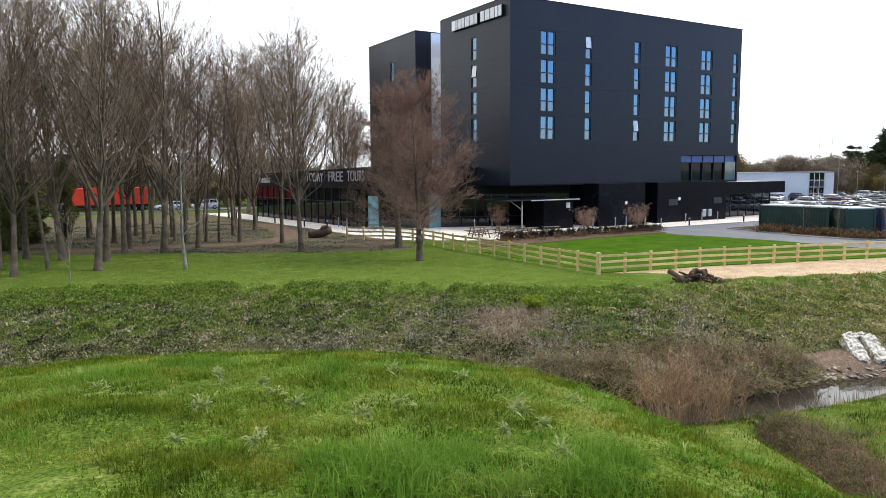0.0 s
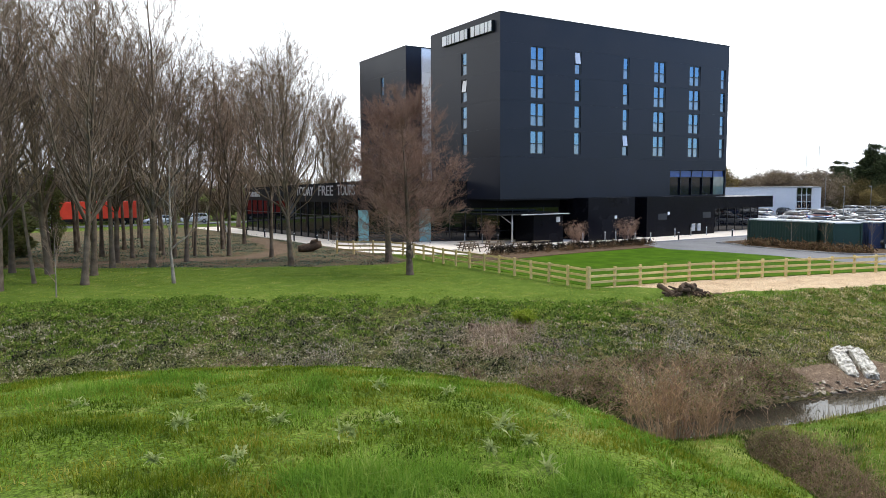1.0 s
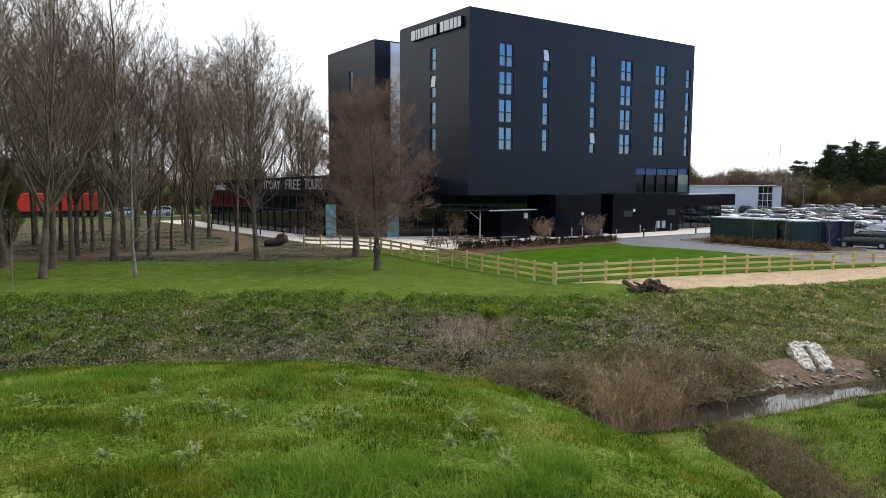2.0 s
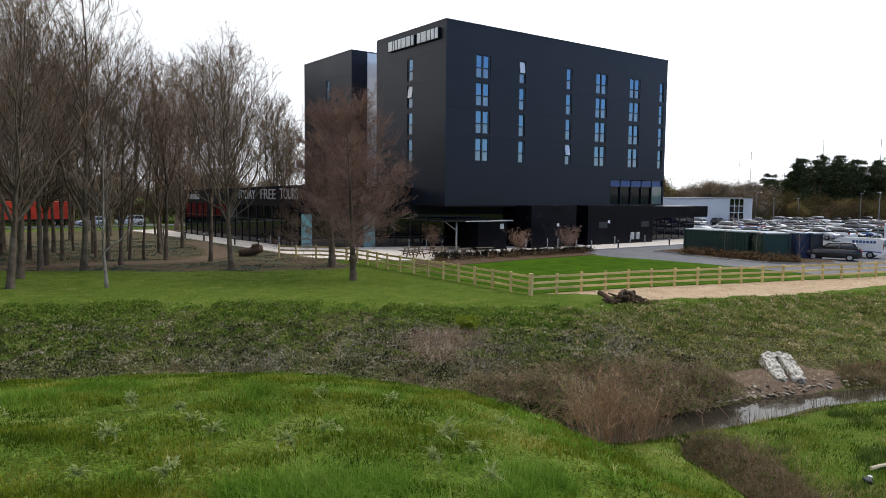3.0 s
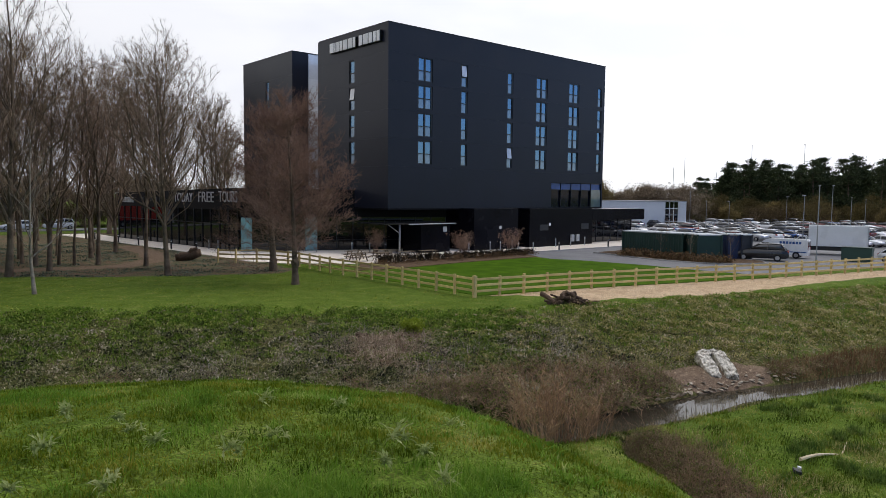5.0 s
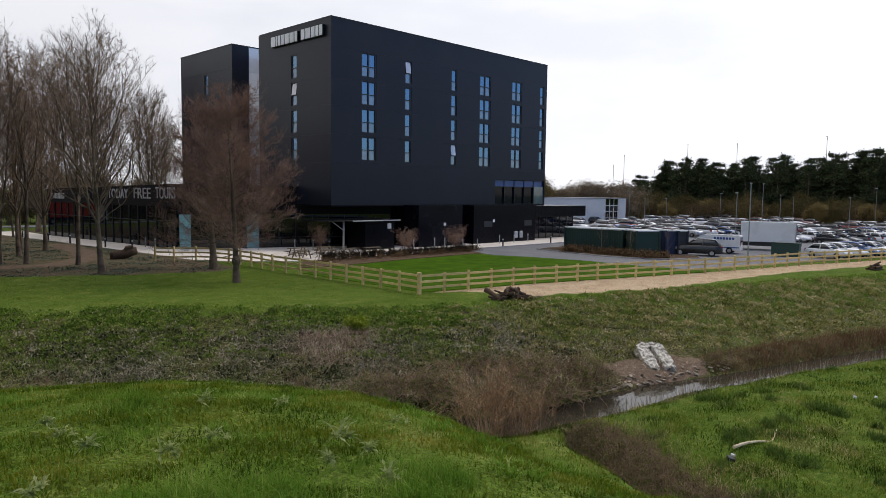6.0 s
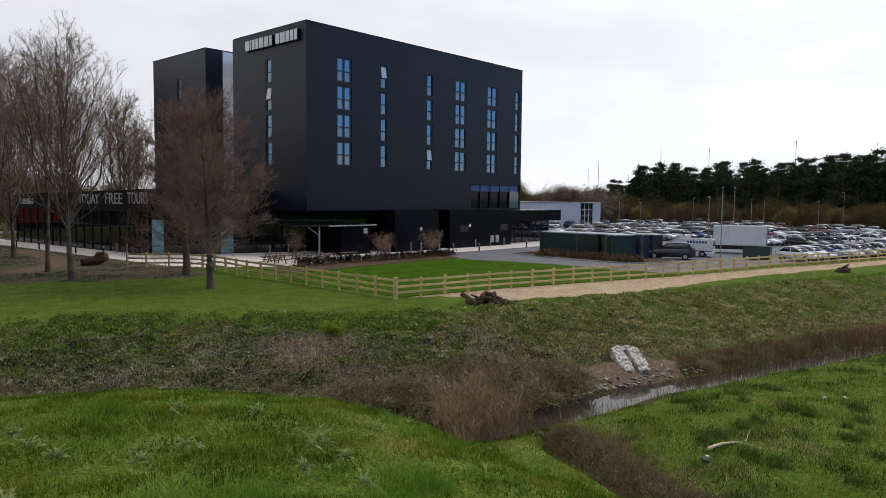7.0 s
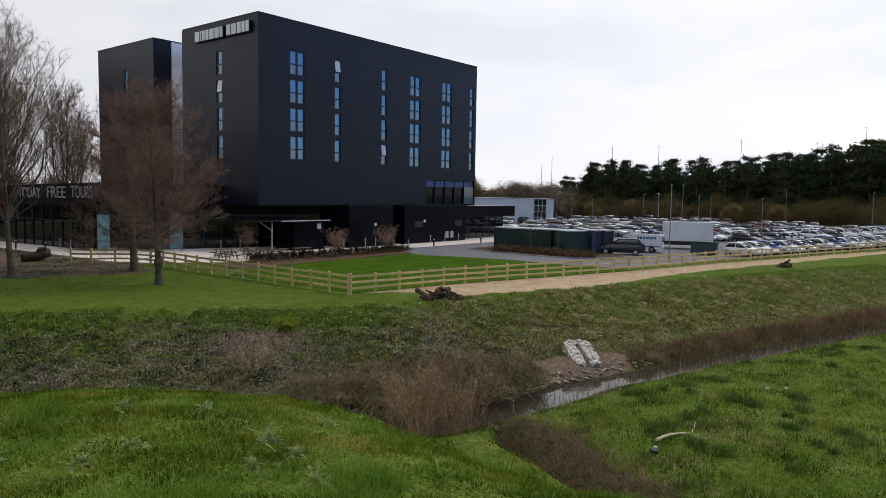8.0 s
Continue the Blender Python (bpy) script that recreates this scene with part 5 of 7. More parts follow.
kerb_line([(46, -7.6), (31, -7.5), (12.6, -7.4)])


# ---- containers ----
def container(length, mat, label, doors=True, depth=2.44, h=2.4):
    c = thing("storage_container", label, "container", "storage containers")
    ribs = Shape()
    n = int(length / 0.28)
    for s, y in ((-1, -depth / 2), (1, depth / 2)):
        v, prof = [], []
        for i in range(n):
            x = -length / 2 + 0.08 + i * (length - 0.16) / n
            w = (length - 0.16) / n
            prof += [(x, 0.0), (x + w * 0.3, 0.0), (x + w * 0.42, -0.035), (x + w * 0.88, -0.035)]
        prof.append((length / 2 - 0.08, 0.0))
        v = [(x, y + s * o, z) for z in (0.16, h - 0.1) for x, o in prof]
        k = len(prof)
        ribs.add(v, [(i, i + 1, k + i + 1, k + i) for i in range(k - 1)])
    part("ribbed_wall", ribs, mat, c)
    for sx in (-1, 1):
        for sy in (-1, 1):
            part("corner_post", Shape().box(sx * length / 2 - 0.08, sy * depth / 2 - 0.08, 0.0, sx * length / 2 + 0.08, sy * depth / 2 + 0.08, h, 0.01), mat, c)
    part("floor_frame", Shape().box(-length / 2, -depth / 2, 0.0, length / 2, depth / 2, 0.155, 0.01), mat, c)
    part("roof", Shape().box(-length / 2 - 0.05, -depth / 2 - 0.05, h - 0.1, length / 2 + 0.05, depth / 2 + 0.05, h + 0.03, 0.02), ROOF_PALE, c, "pale sheet roof")
    for s in (-1, 1):
        end = part("end_wall", Shape().box(s * (length / 2 - 0.03) - 0.03, -depth / 2 + 0.09, 0.16, s * (length / 2 - 0.03) + 0.03, depth / 2 - 0.09, h - 0.11), mat, c)
        if doors and s > 0:
            for y in (-0.8, -0.35, 0.35, 0.8):
                part("lock_rod", Shape().tube([(length / 2 + 0.05, y, 0.25), (length / 2 + 0.05, y, h - 0.25)], 0.022, 6, True), STEEL, end)
    return c


place(container(6.9, GREEN_STEEL, "dark green steel storage container with a pale roof"), 22.3, -17.3, 0.12, 92)
place(container(3.0, GREEN_STEEL, "short dark green storage container with ribbed sides"), 22.3, -22.3, 0.12, 55)
place(container(1.9, BLUE_STEEL, "narrow blue storage container beside the green ones", True, 1.15), 24.9, -23.75, 0.12, 55)
place(container(1.7, GREY_STEEL, "narrow dark grey storage container beside the blue one", True, 1.0), 25.65, -24.7, 0.12, 55)


# ---- vehicles ----
def loft(sections):
    sh = Shape()
    n = len(sections[0])
    v = [p for s in sections for p in s]
    f = [(i * n + k, i * n + (k + 1) % n, (i + 1) * n + (k + 1) % n, (i + 1) * n + k) for i in range(len(sections) - 1) for k in range(n)]
    f += [tuple(range(n))[::-1], tuple(range((len(sections) - 1) * n, len(sections) * n))]
    return sh.add(v, f)


CAR_PARTS = {}


def car(kind, colour, label, near=True):
    """Nose towards +x. Cars far off are built without the smallest parts."""
    ln, wd, roof, belt = {"hatch": (4.1, 0.88, 1.47, 0.93), "estate": (4.6, 0.91, 1.48, 0.95), "suv": (4.5, 0.93, 1.68, 1.06)}[kind]
    if kind not in CAR_PARTS:
        half = ln / 2
        secs = []
        for k in range(15):
            u = k / 14
            x = -half + ln * u
            nose = max(0, (u - 0.70) / 0.30)
            tail = max(0, (0.10 - u) / 0.10)
            top = belt - 0.26 * nose ** 1.4 - (0.08 if kind != "hatch" else 0.05) * tail
            w = wd * (1 - 0.16 * nose ** 2.2 - 0.10 * tail ** 2)
            bot = 0.24 + 0.10 * max(nose, tail) ** 2
            prof = [(w * 0.88, bot), (w * 0.99, bot + 0.14), (w, (bot + top) / 2 + 0.04), (w * 0.975, top - 0.09), (w * 0.90, top), (w * 0.5, top + 0.025 * (1 - tail))]
            secs.append([(x, y, z) for y, z in prof] + [(x, -y, z) for y, z in reversed(prof)])
        body = loft(secs).mesh("body", True)
        f0, f1, r0, r1 = {"hatch": (0.80, 0.30, -1.25, -1.95), "estate": (0.85, 0.35, -1.75, -2.2), "suv": (0.95, 0.45, -1.7, -2.15)}[kind]
        cab = []
        for u in np.linspace(0, 1, 9):
            lo, hi = r1 + (f0 + 0.12 - r1) * u, r0 + (f1 - 0.2 - r0) * u
            z = roof - 0.03 - 0.07 * (2 * u - 1) ** 2
            cab.append([(lo, wd * 0.89, belt - 0.02), (hi, wd * 0.70, z - 0.05), (hi, wd * 0.55, z), (hi, -wd * 0.55, z), (hi, -wd * 0.70, z - 0.05), (lo, -wd * 0.89, belt - 0.02)])
        cabin = loft(cab).mesh("cabin_glass", True)
        top = []
        for u in np.linspace(-0.02, 1.02, 9):
            hi = r0 - 0.06 + (f1 - 0.16 - r0) * u
            z = roof - 0.03 - 0.07 * (2 * u - 1) ** 2
            top.append([(hi, wd * 0.72, z - 0.05), (hi, wd * 0.56, z + 0.02), (hi, -wd * 0.56, z + 0.02), (hi, -wd * 0.72, z - 0.05), (hi, -wd * 0.5, z - 0.02), (hi, wd * 0.5, z - 0.02)])
        rf = loft(top).mesh("roof_panel", True)
        pil = {}
        for i, (lo, hi) in enumerate(((f0 + 0.05, f1 - 0.24), ((f0 + r1) / 2 + 0.1, (f1 + r0) / 2), (r1 + 0.12, r0 + 0.05))):
            for s in (-1, 1):
                pil[i, s] = Shape().tube([(lo, s * wd * 0.9, belt - 0.03), (hi, s * wd * 0.715, roof - 0.1)], 0.045, 5).mesh("pillar")
        tyre = Shape().tube([(0, -0.1, 0), (0, -0.08, 0), (0, 0.08, 0), (0, 0.1, 0)], [0.28, 0.32, 0.32, 0.28], 16, True).mesh("tyre", False)
        rim = Shape().tube([(0, -0.112, 0), (0, 0.112, 0)], 0.2, 10, True).mesh("rim")
        lamp_f = Shape().box(half - 0.34, wd * 0.52, belt - 0.33, half - 0.13, wd * 0.86, belt - 0.2, 0.02).mesh("headlight")
        lamp_r = Shape().box(-half - 0.01, wd * 0.6, belt - 0.26, -half + 0.15, wd * 0.9, belt - 0.04, 0.02).mesh("tail_light")
        bump_f = Shape().box(half - 0.14, -wd * 0.62, 0.3, half + 0.012, wd * 0.62, 0.46, 0.03).mesh("grille")
        plate = Shape().box(half + 0.014, -0.26, 0.44, half + 0.028, 0.26, 0.55).mesh("plate")
        mir = Shape().box(f0 - 0.05, wd * 0.95, belt + 0.0, f0 + 0.1, wd * 1.12, belt + 0.13, 0.02).mesh("mirror")
        CAR_PARTS[kind] = (body, cabin, rf, pil, tyre, rim, lamp_f, lamp_r, bump_f, plate, mir)
    body, cabin, rf, pil, tyre, rim, lamp_f, lamp_r, bump_f, plate, mir = CAR_PARTS[kind]
    c = thing("car", label, "car", "parked cars")

    def put(name, me, mat, parent, m=None):
        o = new(name, me)
        if not me.materials:
            me.materials.append(mat)
        o.parent = parent
        if me.materials[0] != mat:
            o.material_slots[0].link = "OBJECT"
            o.material_slots[0].material = mat
        if m is not None:
            o.matrix_basis = m
        return o
    put("body", body, colour, c)
    put("cabin_glass", cabin, CARGLASS, c)
    put("roof_panel", rf, colour, c)
    for me in pil.values() if near else ():
        put("pillar", me, colour, c)
    for x in (ln * 0.315, -ln * 0.3):
        for s in (-1, 1):
            w = put("wheel", tyre, RUBBER, c, pose(x, s * (wd - 0.07), 0.32))
            put("rim", rim, ALLOY, w)
    flip = Matrix.Diagonal((1, -1, 1, 1))
    for s in (None, flip):
        put("headlight", lamp_f, HEADLAMP, c, s)
        put("tail_light", lamp_r, TAILLAMP, c, s)
        if near:
            put("mirror", mir, colour, c, s)
    if near:
        put("grille", bump_f, PLASTIC, c)
        put("plate", plate, SIGN_WHITE, c)
    return c


WORDS = ["white", "silver", "black", "grey", "blue", "dark red", "navy"]
PROTO = {}
FU, FN, FO = Vector((0.965, -0.262, 0)), Vector((0.262, 0.965, 0)), Vector((31.0, -39.2, 0))
HEAD = math.degrees(math.atan2(-FN.y, -FN.x))


def park(kind, tint, x, y, turn, near=True):
    key = (kind, tint, near)
    if key not in PROTO:
        words = {"hatch": "hatchback", "estate": "estate car", "suv": "tall family car"}[kind]
        PROTO[key] = car(kind, PAINTS[tint], f"{WORDS[tint]} {words} parked on the asphalt", near)
        PROTO[key].matrix_basis = pose(x, y, 0.025, 0, 0, turn)
        return PROTO[key]
    return copy_thing(PROTO[key], pose(x, y, 0.025, 0, 0, turn))


crng = random.Random(17)
near_row = [("hatch", 0), ("estate", 0), ("estate", 4), ("hatch", 0), ("hatch", 1), ("estate", 2), ("hatch", 0), ("suv", 4), ("estate", 0), ("hatch", 0), ("estate", 3), ("hatch", 1), ("estate", 0), ("suv", 2), ("hatch", 0)]
for i, (k, c) in enumerate(near_row):
    p = FO + FU * (2.4 + i * 2.75) + FN * (3.6 + crng.uniform(-0.25, 0.25))
    park(k, c, p.x, p.y, HEAD + crng.uniform(-2, 2))
for b in (15.0, 20.2, 34.0, 39.2, 54.0, 59.2, 73.0):
    start = 19.5 if b < 24 else (4.0 if b < 40 else 0.0)
    n = int((82 - start) / 2.7)
    for i in range(n):
        if crng.random() < 0.25:
            continue
        p = FO + FU * (start + i * 2.7) + FN * (b + crng.uniform(-0.3, 0.3))
        if p.x < 47 and p.y > -9:
            continue
        k = crng.choice(("hatch", "hatch", "estate", "suv"))
        c = crng.choices(range(7), (48, 20, 13, 10, 4, 4, 2))[0]
        park(k, c, p.x, p.y, HEAD + (180 if crng.random() < 0.4 else 0) + crng.uniform(-2, 2), b < 24)
park("suv", 2, 26.3, -26.35, 112).matrix_basis = pose(26.3, -26.35, 0.025, 0, 0, 112) @ Matrix.Diagonal((1.09, 1.06, 1.03, 1))


def panel_van():
    v = thing("panel_van", "white panel van with a blue stripe of lettering bars", "van")
    prof = [(-2.6, 0.35), (-2.6, 1.9), (-2.45, 1.98), (1.0, 2.0), (1.45, 1.85), (2.1, 1.2), (2.6, 1.02), (2.68, 0.7), (2.66, 0.35)]
    secs = [[(x, y, z + (0 if abs(y) < 0.9 else -0.04 * (z > 1.5))) for x, z in prof] for y in (-0.97, -0.9, 0.9, 0.97)]
    part("body", loft(secs), PAINTS[0], v)
    for s in (-1, 1):
        part("side_glass", Shape().add([(1.05, s * 0.985, 1.25), (1.98, s * 0.985, 1.25), (1.5, s * 0.96, 1.74), (1.05, s * 0.96, 1.78)], [(0, 1, 2, 3)]), CARGLASS, v)
        for k, x in enumerate((-2.0, -1.7, -1.4, -1.1, -0.8, -0.5, -0.2)):
            part("lettering_bar", Shape().box(x, s * 0.974 - 0.004, 1.48, x + 0.22, s * 0.974 + 0.004, 1.72), PAINTS[4], v)
        part("side_stripe", Shape().box(-2.5, s * 0.974 - 0.004, 0.62, 0.9, s * 0.974 + 0.004, 0.72), PAINTS[4], v)
        part("tail_light", Shape().box(-2.63, s * 0.85 - 0.07, 0.9, -2.59, s * 0.85 + 0.07, 1.5, 0.01), TAILLAMP, v)
        part("headlight", Shape().box(2.52, s * 0.72 - 0.16, 0.78, 2.69, s * 0.72 + 0.16, 0.96, 0.02), HEADLAMP, v)
        for x in (1.75, -1.55):
            w = part("wheel", Shape().tube([(x, s * 0.78, 0.34), (x, s * 0.99, 0.34)], 0.34, 16, True), RUBBER, v)
            part("rim", Shape().tube([(x, s * 0.77, 0.34), (x, s * 1.0, 0.34)], 0.2, 10, True), ALLOY, w)
    part("windscreen", Shape().add([(1.47, -0.8, 1.84), (1.47, 0.8, 1.84), (2.14, 0.86, 1.21), (2.14, -0.86, 1.21)], [(0, 1, 2, 3)]), CARGLASS, v)
    part("bumper", Shape().box(2.55, -0.9, 0.32, 2.74, 0.9, 0.6, 0.05), PLASTIC, v)
    for y in (-0.45, 0.45):
        part("rear_glass", Shape().box(-2.625, y - 0.36, 1.2, -2.605, y + 0.36, 1.75), CARGLASS, v)
    return v


place(panel_van(), 31.4, -26.05, 0.025, 104)


def box_truck():
    t = thing("box_truck", "white box lorry with a plain high body", "lorry")
    part("box_body", Shape().box(-2.8, -1.2, 0.95, 3.0, 1.2, 3.3, 0.04), PAINTS[0], t)
    part("rear_frame", Shape().box(-2.88, -1.22, 0.9, -2.804, 1.22, 3.32, 0.01), STEEL, t)
    cab = loft([[(3.15, y, 0.5), (3.1, y, 2.0), (3.9, y, 2.02), (4.6, y, 1.5), (4.75, y, 1.2), (4.75, y, 0.5)] for y in (-1.02, 1.02)])
    c = part("cab", cab, PAINTS[0], t)
    part("windscreen", Shape().add([(3.94, -0.9, 1.99), (3.94, 0.9, 1.99), (4.63, 0.92, 1.52), (4.63, -0.92, 1.52)], [(0, 1, 2, 3)]), CARGLASS, c)
    for s in (-1, 1):
        part("side_glass", Shape().add([(3.3, s * 1.03, 1.5), (4.4, s * 1.03, 1.5), (3.85, s * 1.03, 1.95), (3.3, s * 1.03, 1.95)], [(0, 1, 2, 3)]), CARGLASS, c)
        part("mirror", Shape().box(4.2, s * 1.2 - 0.08, 1.6, 4.3, s * 1.2 + 0.08, 2.1, 0.02), PLASTIC, c)
        for x in (3.7, -1.9):
            w = part("wheel", Shape().tube([(x, s * 0.75, 0.42), (x, s * 1.08, 0.42)], 0.42, 16, True), RUBBER, t)
            part("rim", Shape().tube([(x, s * 0.74, 0.42), (x, s * 1.09, 0.42)], 0.25, 10, True), ALLOY, w)
        part("side_guard", Shape().box(-1.2, s * 1.12 - 0.02, 0.5, 3.0, s * 1.12 + 0.02, 0.85, 0.01), PLASTIC, t)
    part("chassis", Shape().box(-3.5, -0.5, 0.55, 4.4, 0.5, 0.94), PLASTIC, t)
    return t


truck = box_truck()
place(truck, 40.3, -28.3, 0.025, 112, 0.97)


def red_lorry():
    t = thing("red_lorry", "long red lorry on the road behind the trees", "lorry")
    part("box_body", Shape().box(-6.5, -1.25, 1.15, 4.6, 1.25, 3.85, 0.04), RED_PAINT, t)
    c = part("cab", loft([[(4.8, y, 0.5), (4.75, y, 3.1), (5.6, y, 3.2), (6.6, y, 2.6), (6.8, y, 0.5)] for y in (-1.2, 1.2)]), PAINTS[0], t)
    part("windscreen", Shape().add([(6.62, -1.05, 2.5), (6.62, 1.05, 2.5), (6.77, 1.1, 1.5), (6.77, -1.1, 1.5)], [(0, 1, 2, 3)]), CARGLASS, c)
    part("chassis", Shape().box(-6.4, -0.6, 0.7, 6.0, 0.6, 1.14), PLASTIC, t)
    for s in (-1, 1):
        for x in (5.7, -3.2, -4.4, -5.5):
            w = part("wheel", Shape().tube([(x, s * 0.85, 0.5), (x, s * 1.2, 0.5)], 0.5, 16, True), RUBBER, t)
            part("rim", Shape().tube([(x, s * 0.84, 0.5), (x, s * 1.21, 0.5)], 0.28, 10, True), ALLOY, w)
    return t


place(red_lorry(), -31.6, 66.4, 0.12, 176)
park("suv", 0, -16.2, 65.0, 176).location.z = 0.125
park("estate", 0, -22.0, 65.4, 176).location.z = 0.125


def utility_box():
    b = thing("utility_cabinet", "dark green steel cabinet behind the fence", "cabinet")
    part("body", Shape().box(-1.3, -0.6, 0.0, 1.3, 0.6, 1.35, 0.02), GREEN_STEEL, b)
    part("lid", Shape().box(-1.35, -0.65, 1.352, 1.35, 0.65, 1.42, 0.02), GREEN_STEEL, b)
    return b


place(utility_box(), 32.75, -32.8, 0.025, 100)


# ---- lamps ----
def street_lamp(h, label, far=False):
    l = thing("street_lamp", label, "street lamp", "car park lamps" if not far else "road lamps")
    r = 0.055 if not far else 0.1
    part("column", Shape().tube([(0, 0, 0), (0, 0, h * 0.15), (0, 0, h * 0.16), (0, 0, h)], [r * 1.3, r * 1.3, r, r * 0.7], 8, True), LAMP_GREY, l)
    part("head", Shape().box(-0.12, -0.1, h - 0.02, 0.75 if not far else 1.4, 0.1, h + 0.09, 0.02), LAMP_GREY, l)
    return l


LAMPS = [(22.9, -32.8, 7.2, 200), (37.7, -25.6, 6.4, 190), (77, -14, 8.2, 10), (84, -14.4, 6.3, 200), (90.6, -23.4, 6.0, 180), (85.7, 15.5, 7.9, 20), (92.8, 11, 5.4, 180), (116, -37, 7.6, 190), (98, 2, 6.5, 0), (122, -20, 8.0, 170), (71, 4, 5.5, 190), (110, -8, 6.0, 200)]
made = {}
for x, y, h, r in LAMPS:
    if h not in made:
        made[h] = street_lamp(h, "slim grey lamp column in the car park")
        place(made[h], x, y, 0.02, r)
    else:
        copy_thing(made[h], pose(x, y, 0.02, 0, 0, r))
mast = street_lamp(24.0, "tall lamp mast beyond the pines", True)
for i, (az, h) in enumerate(((64.4, 1.0), (67.9, 1.0), (73.8, 1.08), (81.8, 1.22), (59.7, 0.85), (58.9, 0.7), (62.0, 0.62), (88, 1.2))):
    x, y = HILL[0] + 262 * math.sin(radians(az)), HILL[1] + 262 * math.cos(radians(az))
    m = pose(x, y, 0, 0, 0, 30) @ Matrix.Diagonal((1, 1, h, 1))
    if i:
        copy_thing(mast, m)
    else:
        mast.matrix_basis = m


# ---- distance ----
def build_shed():
    s = thing("warehouse", "pale grey flat-roofed warehouse with a dark glazed bay", "warehouse")
    part("wall", Shape().box(-9.5, 0.0, 0, 5.2, 14, 5.25, 0.02).box(7.9, 0.0, 0, 9.4, 14, 5.25, 0.02), SHED_WALL, s)
    g = part("glazed_bay", Shape().box(5.21, 0.3, 0, 7.89, 13.9, 5.2), SHOPGLASS, s)
    for k in range(4):
        part("mullion", Shape().box(5.25 + k * 0.85, 0.18, 0, 5.33 + k * 0.85, 0.298, 5.2), SHED_WALL, g)
    for k in range(3):
        part("transom", Shape().box(5.25, 0.2, 1.2 + k * 1.3, 7.88, 0.296, 1.3 + k * 1.3), SHED_WALL, g)
    part("roof_edge", Shape().box(-9.6, -0.12, 5.252, 9.5, 14.1, 5.4, 0.02), STEEL, s)
    return s


place(build_shed(), 82.5, 25.2, 0, -52)


def pine(seed, h, label="dark green pine in the belt behind the car park"):
    rng = random.Random(seed)
    t = thing("pine_tree", label, "pine tree", "pine belt")
    tr = Shape()
    p, r = sprout(rng, Vector((0, 0, -0.2)), Vector((0, 0, 1)), h * 0.97, 0.24, 7, 0.02, 0.1)
    tr.tube(p, r, 6)
    clumps = []
    for i in range(46):
        k = rng.uniform(0.16, 1.0)
        a = rng.uniform(0, 6.28)
        reach = h * 0.2 * (1.03 - k) ** 0.6 * rng.uniform(0.3, 1.15)
        c = Vector((math.cos(a) * reach, math.sin(a) * reach, h * k))
        clumps.append((c, rng.uniform(0.7, 1.35) * (1.15 - 0.45 * k)))
        tr.tube([Vector((0, 0, h * k - 0.5)), c], [0.06, 0.02], 4)
    part("trunk", tr, BARK, t)

    def pick(g):
        c, s = g.choice(clumps)
        return c + Vector((g.gauss(0, 0.6) * s, g.gauss(0, 0.6) * s, g.gauss(0, 0.26) * s))
    part("crown", blade_cloud(3600, rng, pick, 0.5, 0.1, 0.6, "needles", NEEDLE), NEEDLE, t)
    return t


prng = random.Random(31)
pines = [pine(41, 15.0), pine(42, 17.5), pine(43, 14.0), pine(44, 16.0)]
used = set()
for i in range(150):
    az = 61.3 + (i / 149) * 33 + prng.uniform(-0.6, 0.6)
    d = prng.choice((196, 204, 212, 222)) + prng.uniform(-3, 3)
    x, y = HILL[0] + d * math.sin(radians(az)), HILL[1] + d * math.cos(radians(az))
    want = np.interp(az, [61, 63, 66, 70, 76, 82, 95], [13.0, 14.0, 14.5, 15.0, 17.0, 19.0, 19.5]) * prng.uniform(0.82, 1.12)
    k = prng.randrange(4)
    s = want / (15.0, 17.5, 14.0, 16.0)[k]
    m = pose(x, y, -0.1, 0, 0, prng.uniform(0, 360)) @ Matrix.Diagonal((s * 1.35, s * 1.35, s, 1))
    if k not in used:
        used.add(k)
        pines[k].matrix_basis = m
    else:
        copy_thing(pines[k], m).matrix_basis = m


def understorey():
    """The dark mass of the pine wood behind its edge."""
    rng = random.Random(77)

    def pick(g):
        az, d = radians(g.uniform(61.0, 95)), g.uniform(214, 236)
        return Vector((HILL[0] + d * math.sin(az), HILL[1] + d * math.cos(az), g.uniform(0, 1) ** 0.8 * np.interp(math.degrees(az), [61, 66, 76, 82, 95], [9.5, 11.0, 13.2, 14.6, 15.2]) * g.uniform(0.75, 1.05)))
    me = blade_cloud(34000, rng, pick, 1.1, 0.34, 0.5, "pine_wood", NEEDLE)
    tagged(new("pine_wood", me), "dark green depth of the pine wood", "woodland", "", "stuff")


understorey()


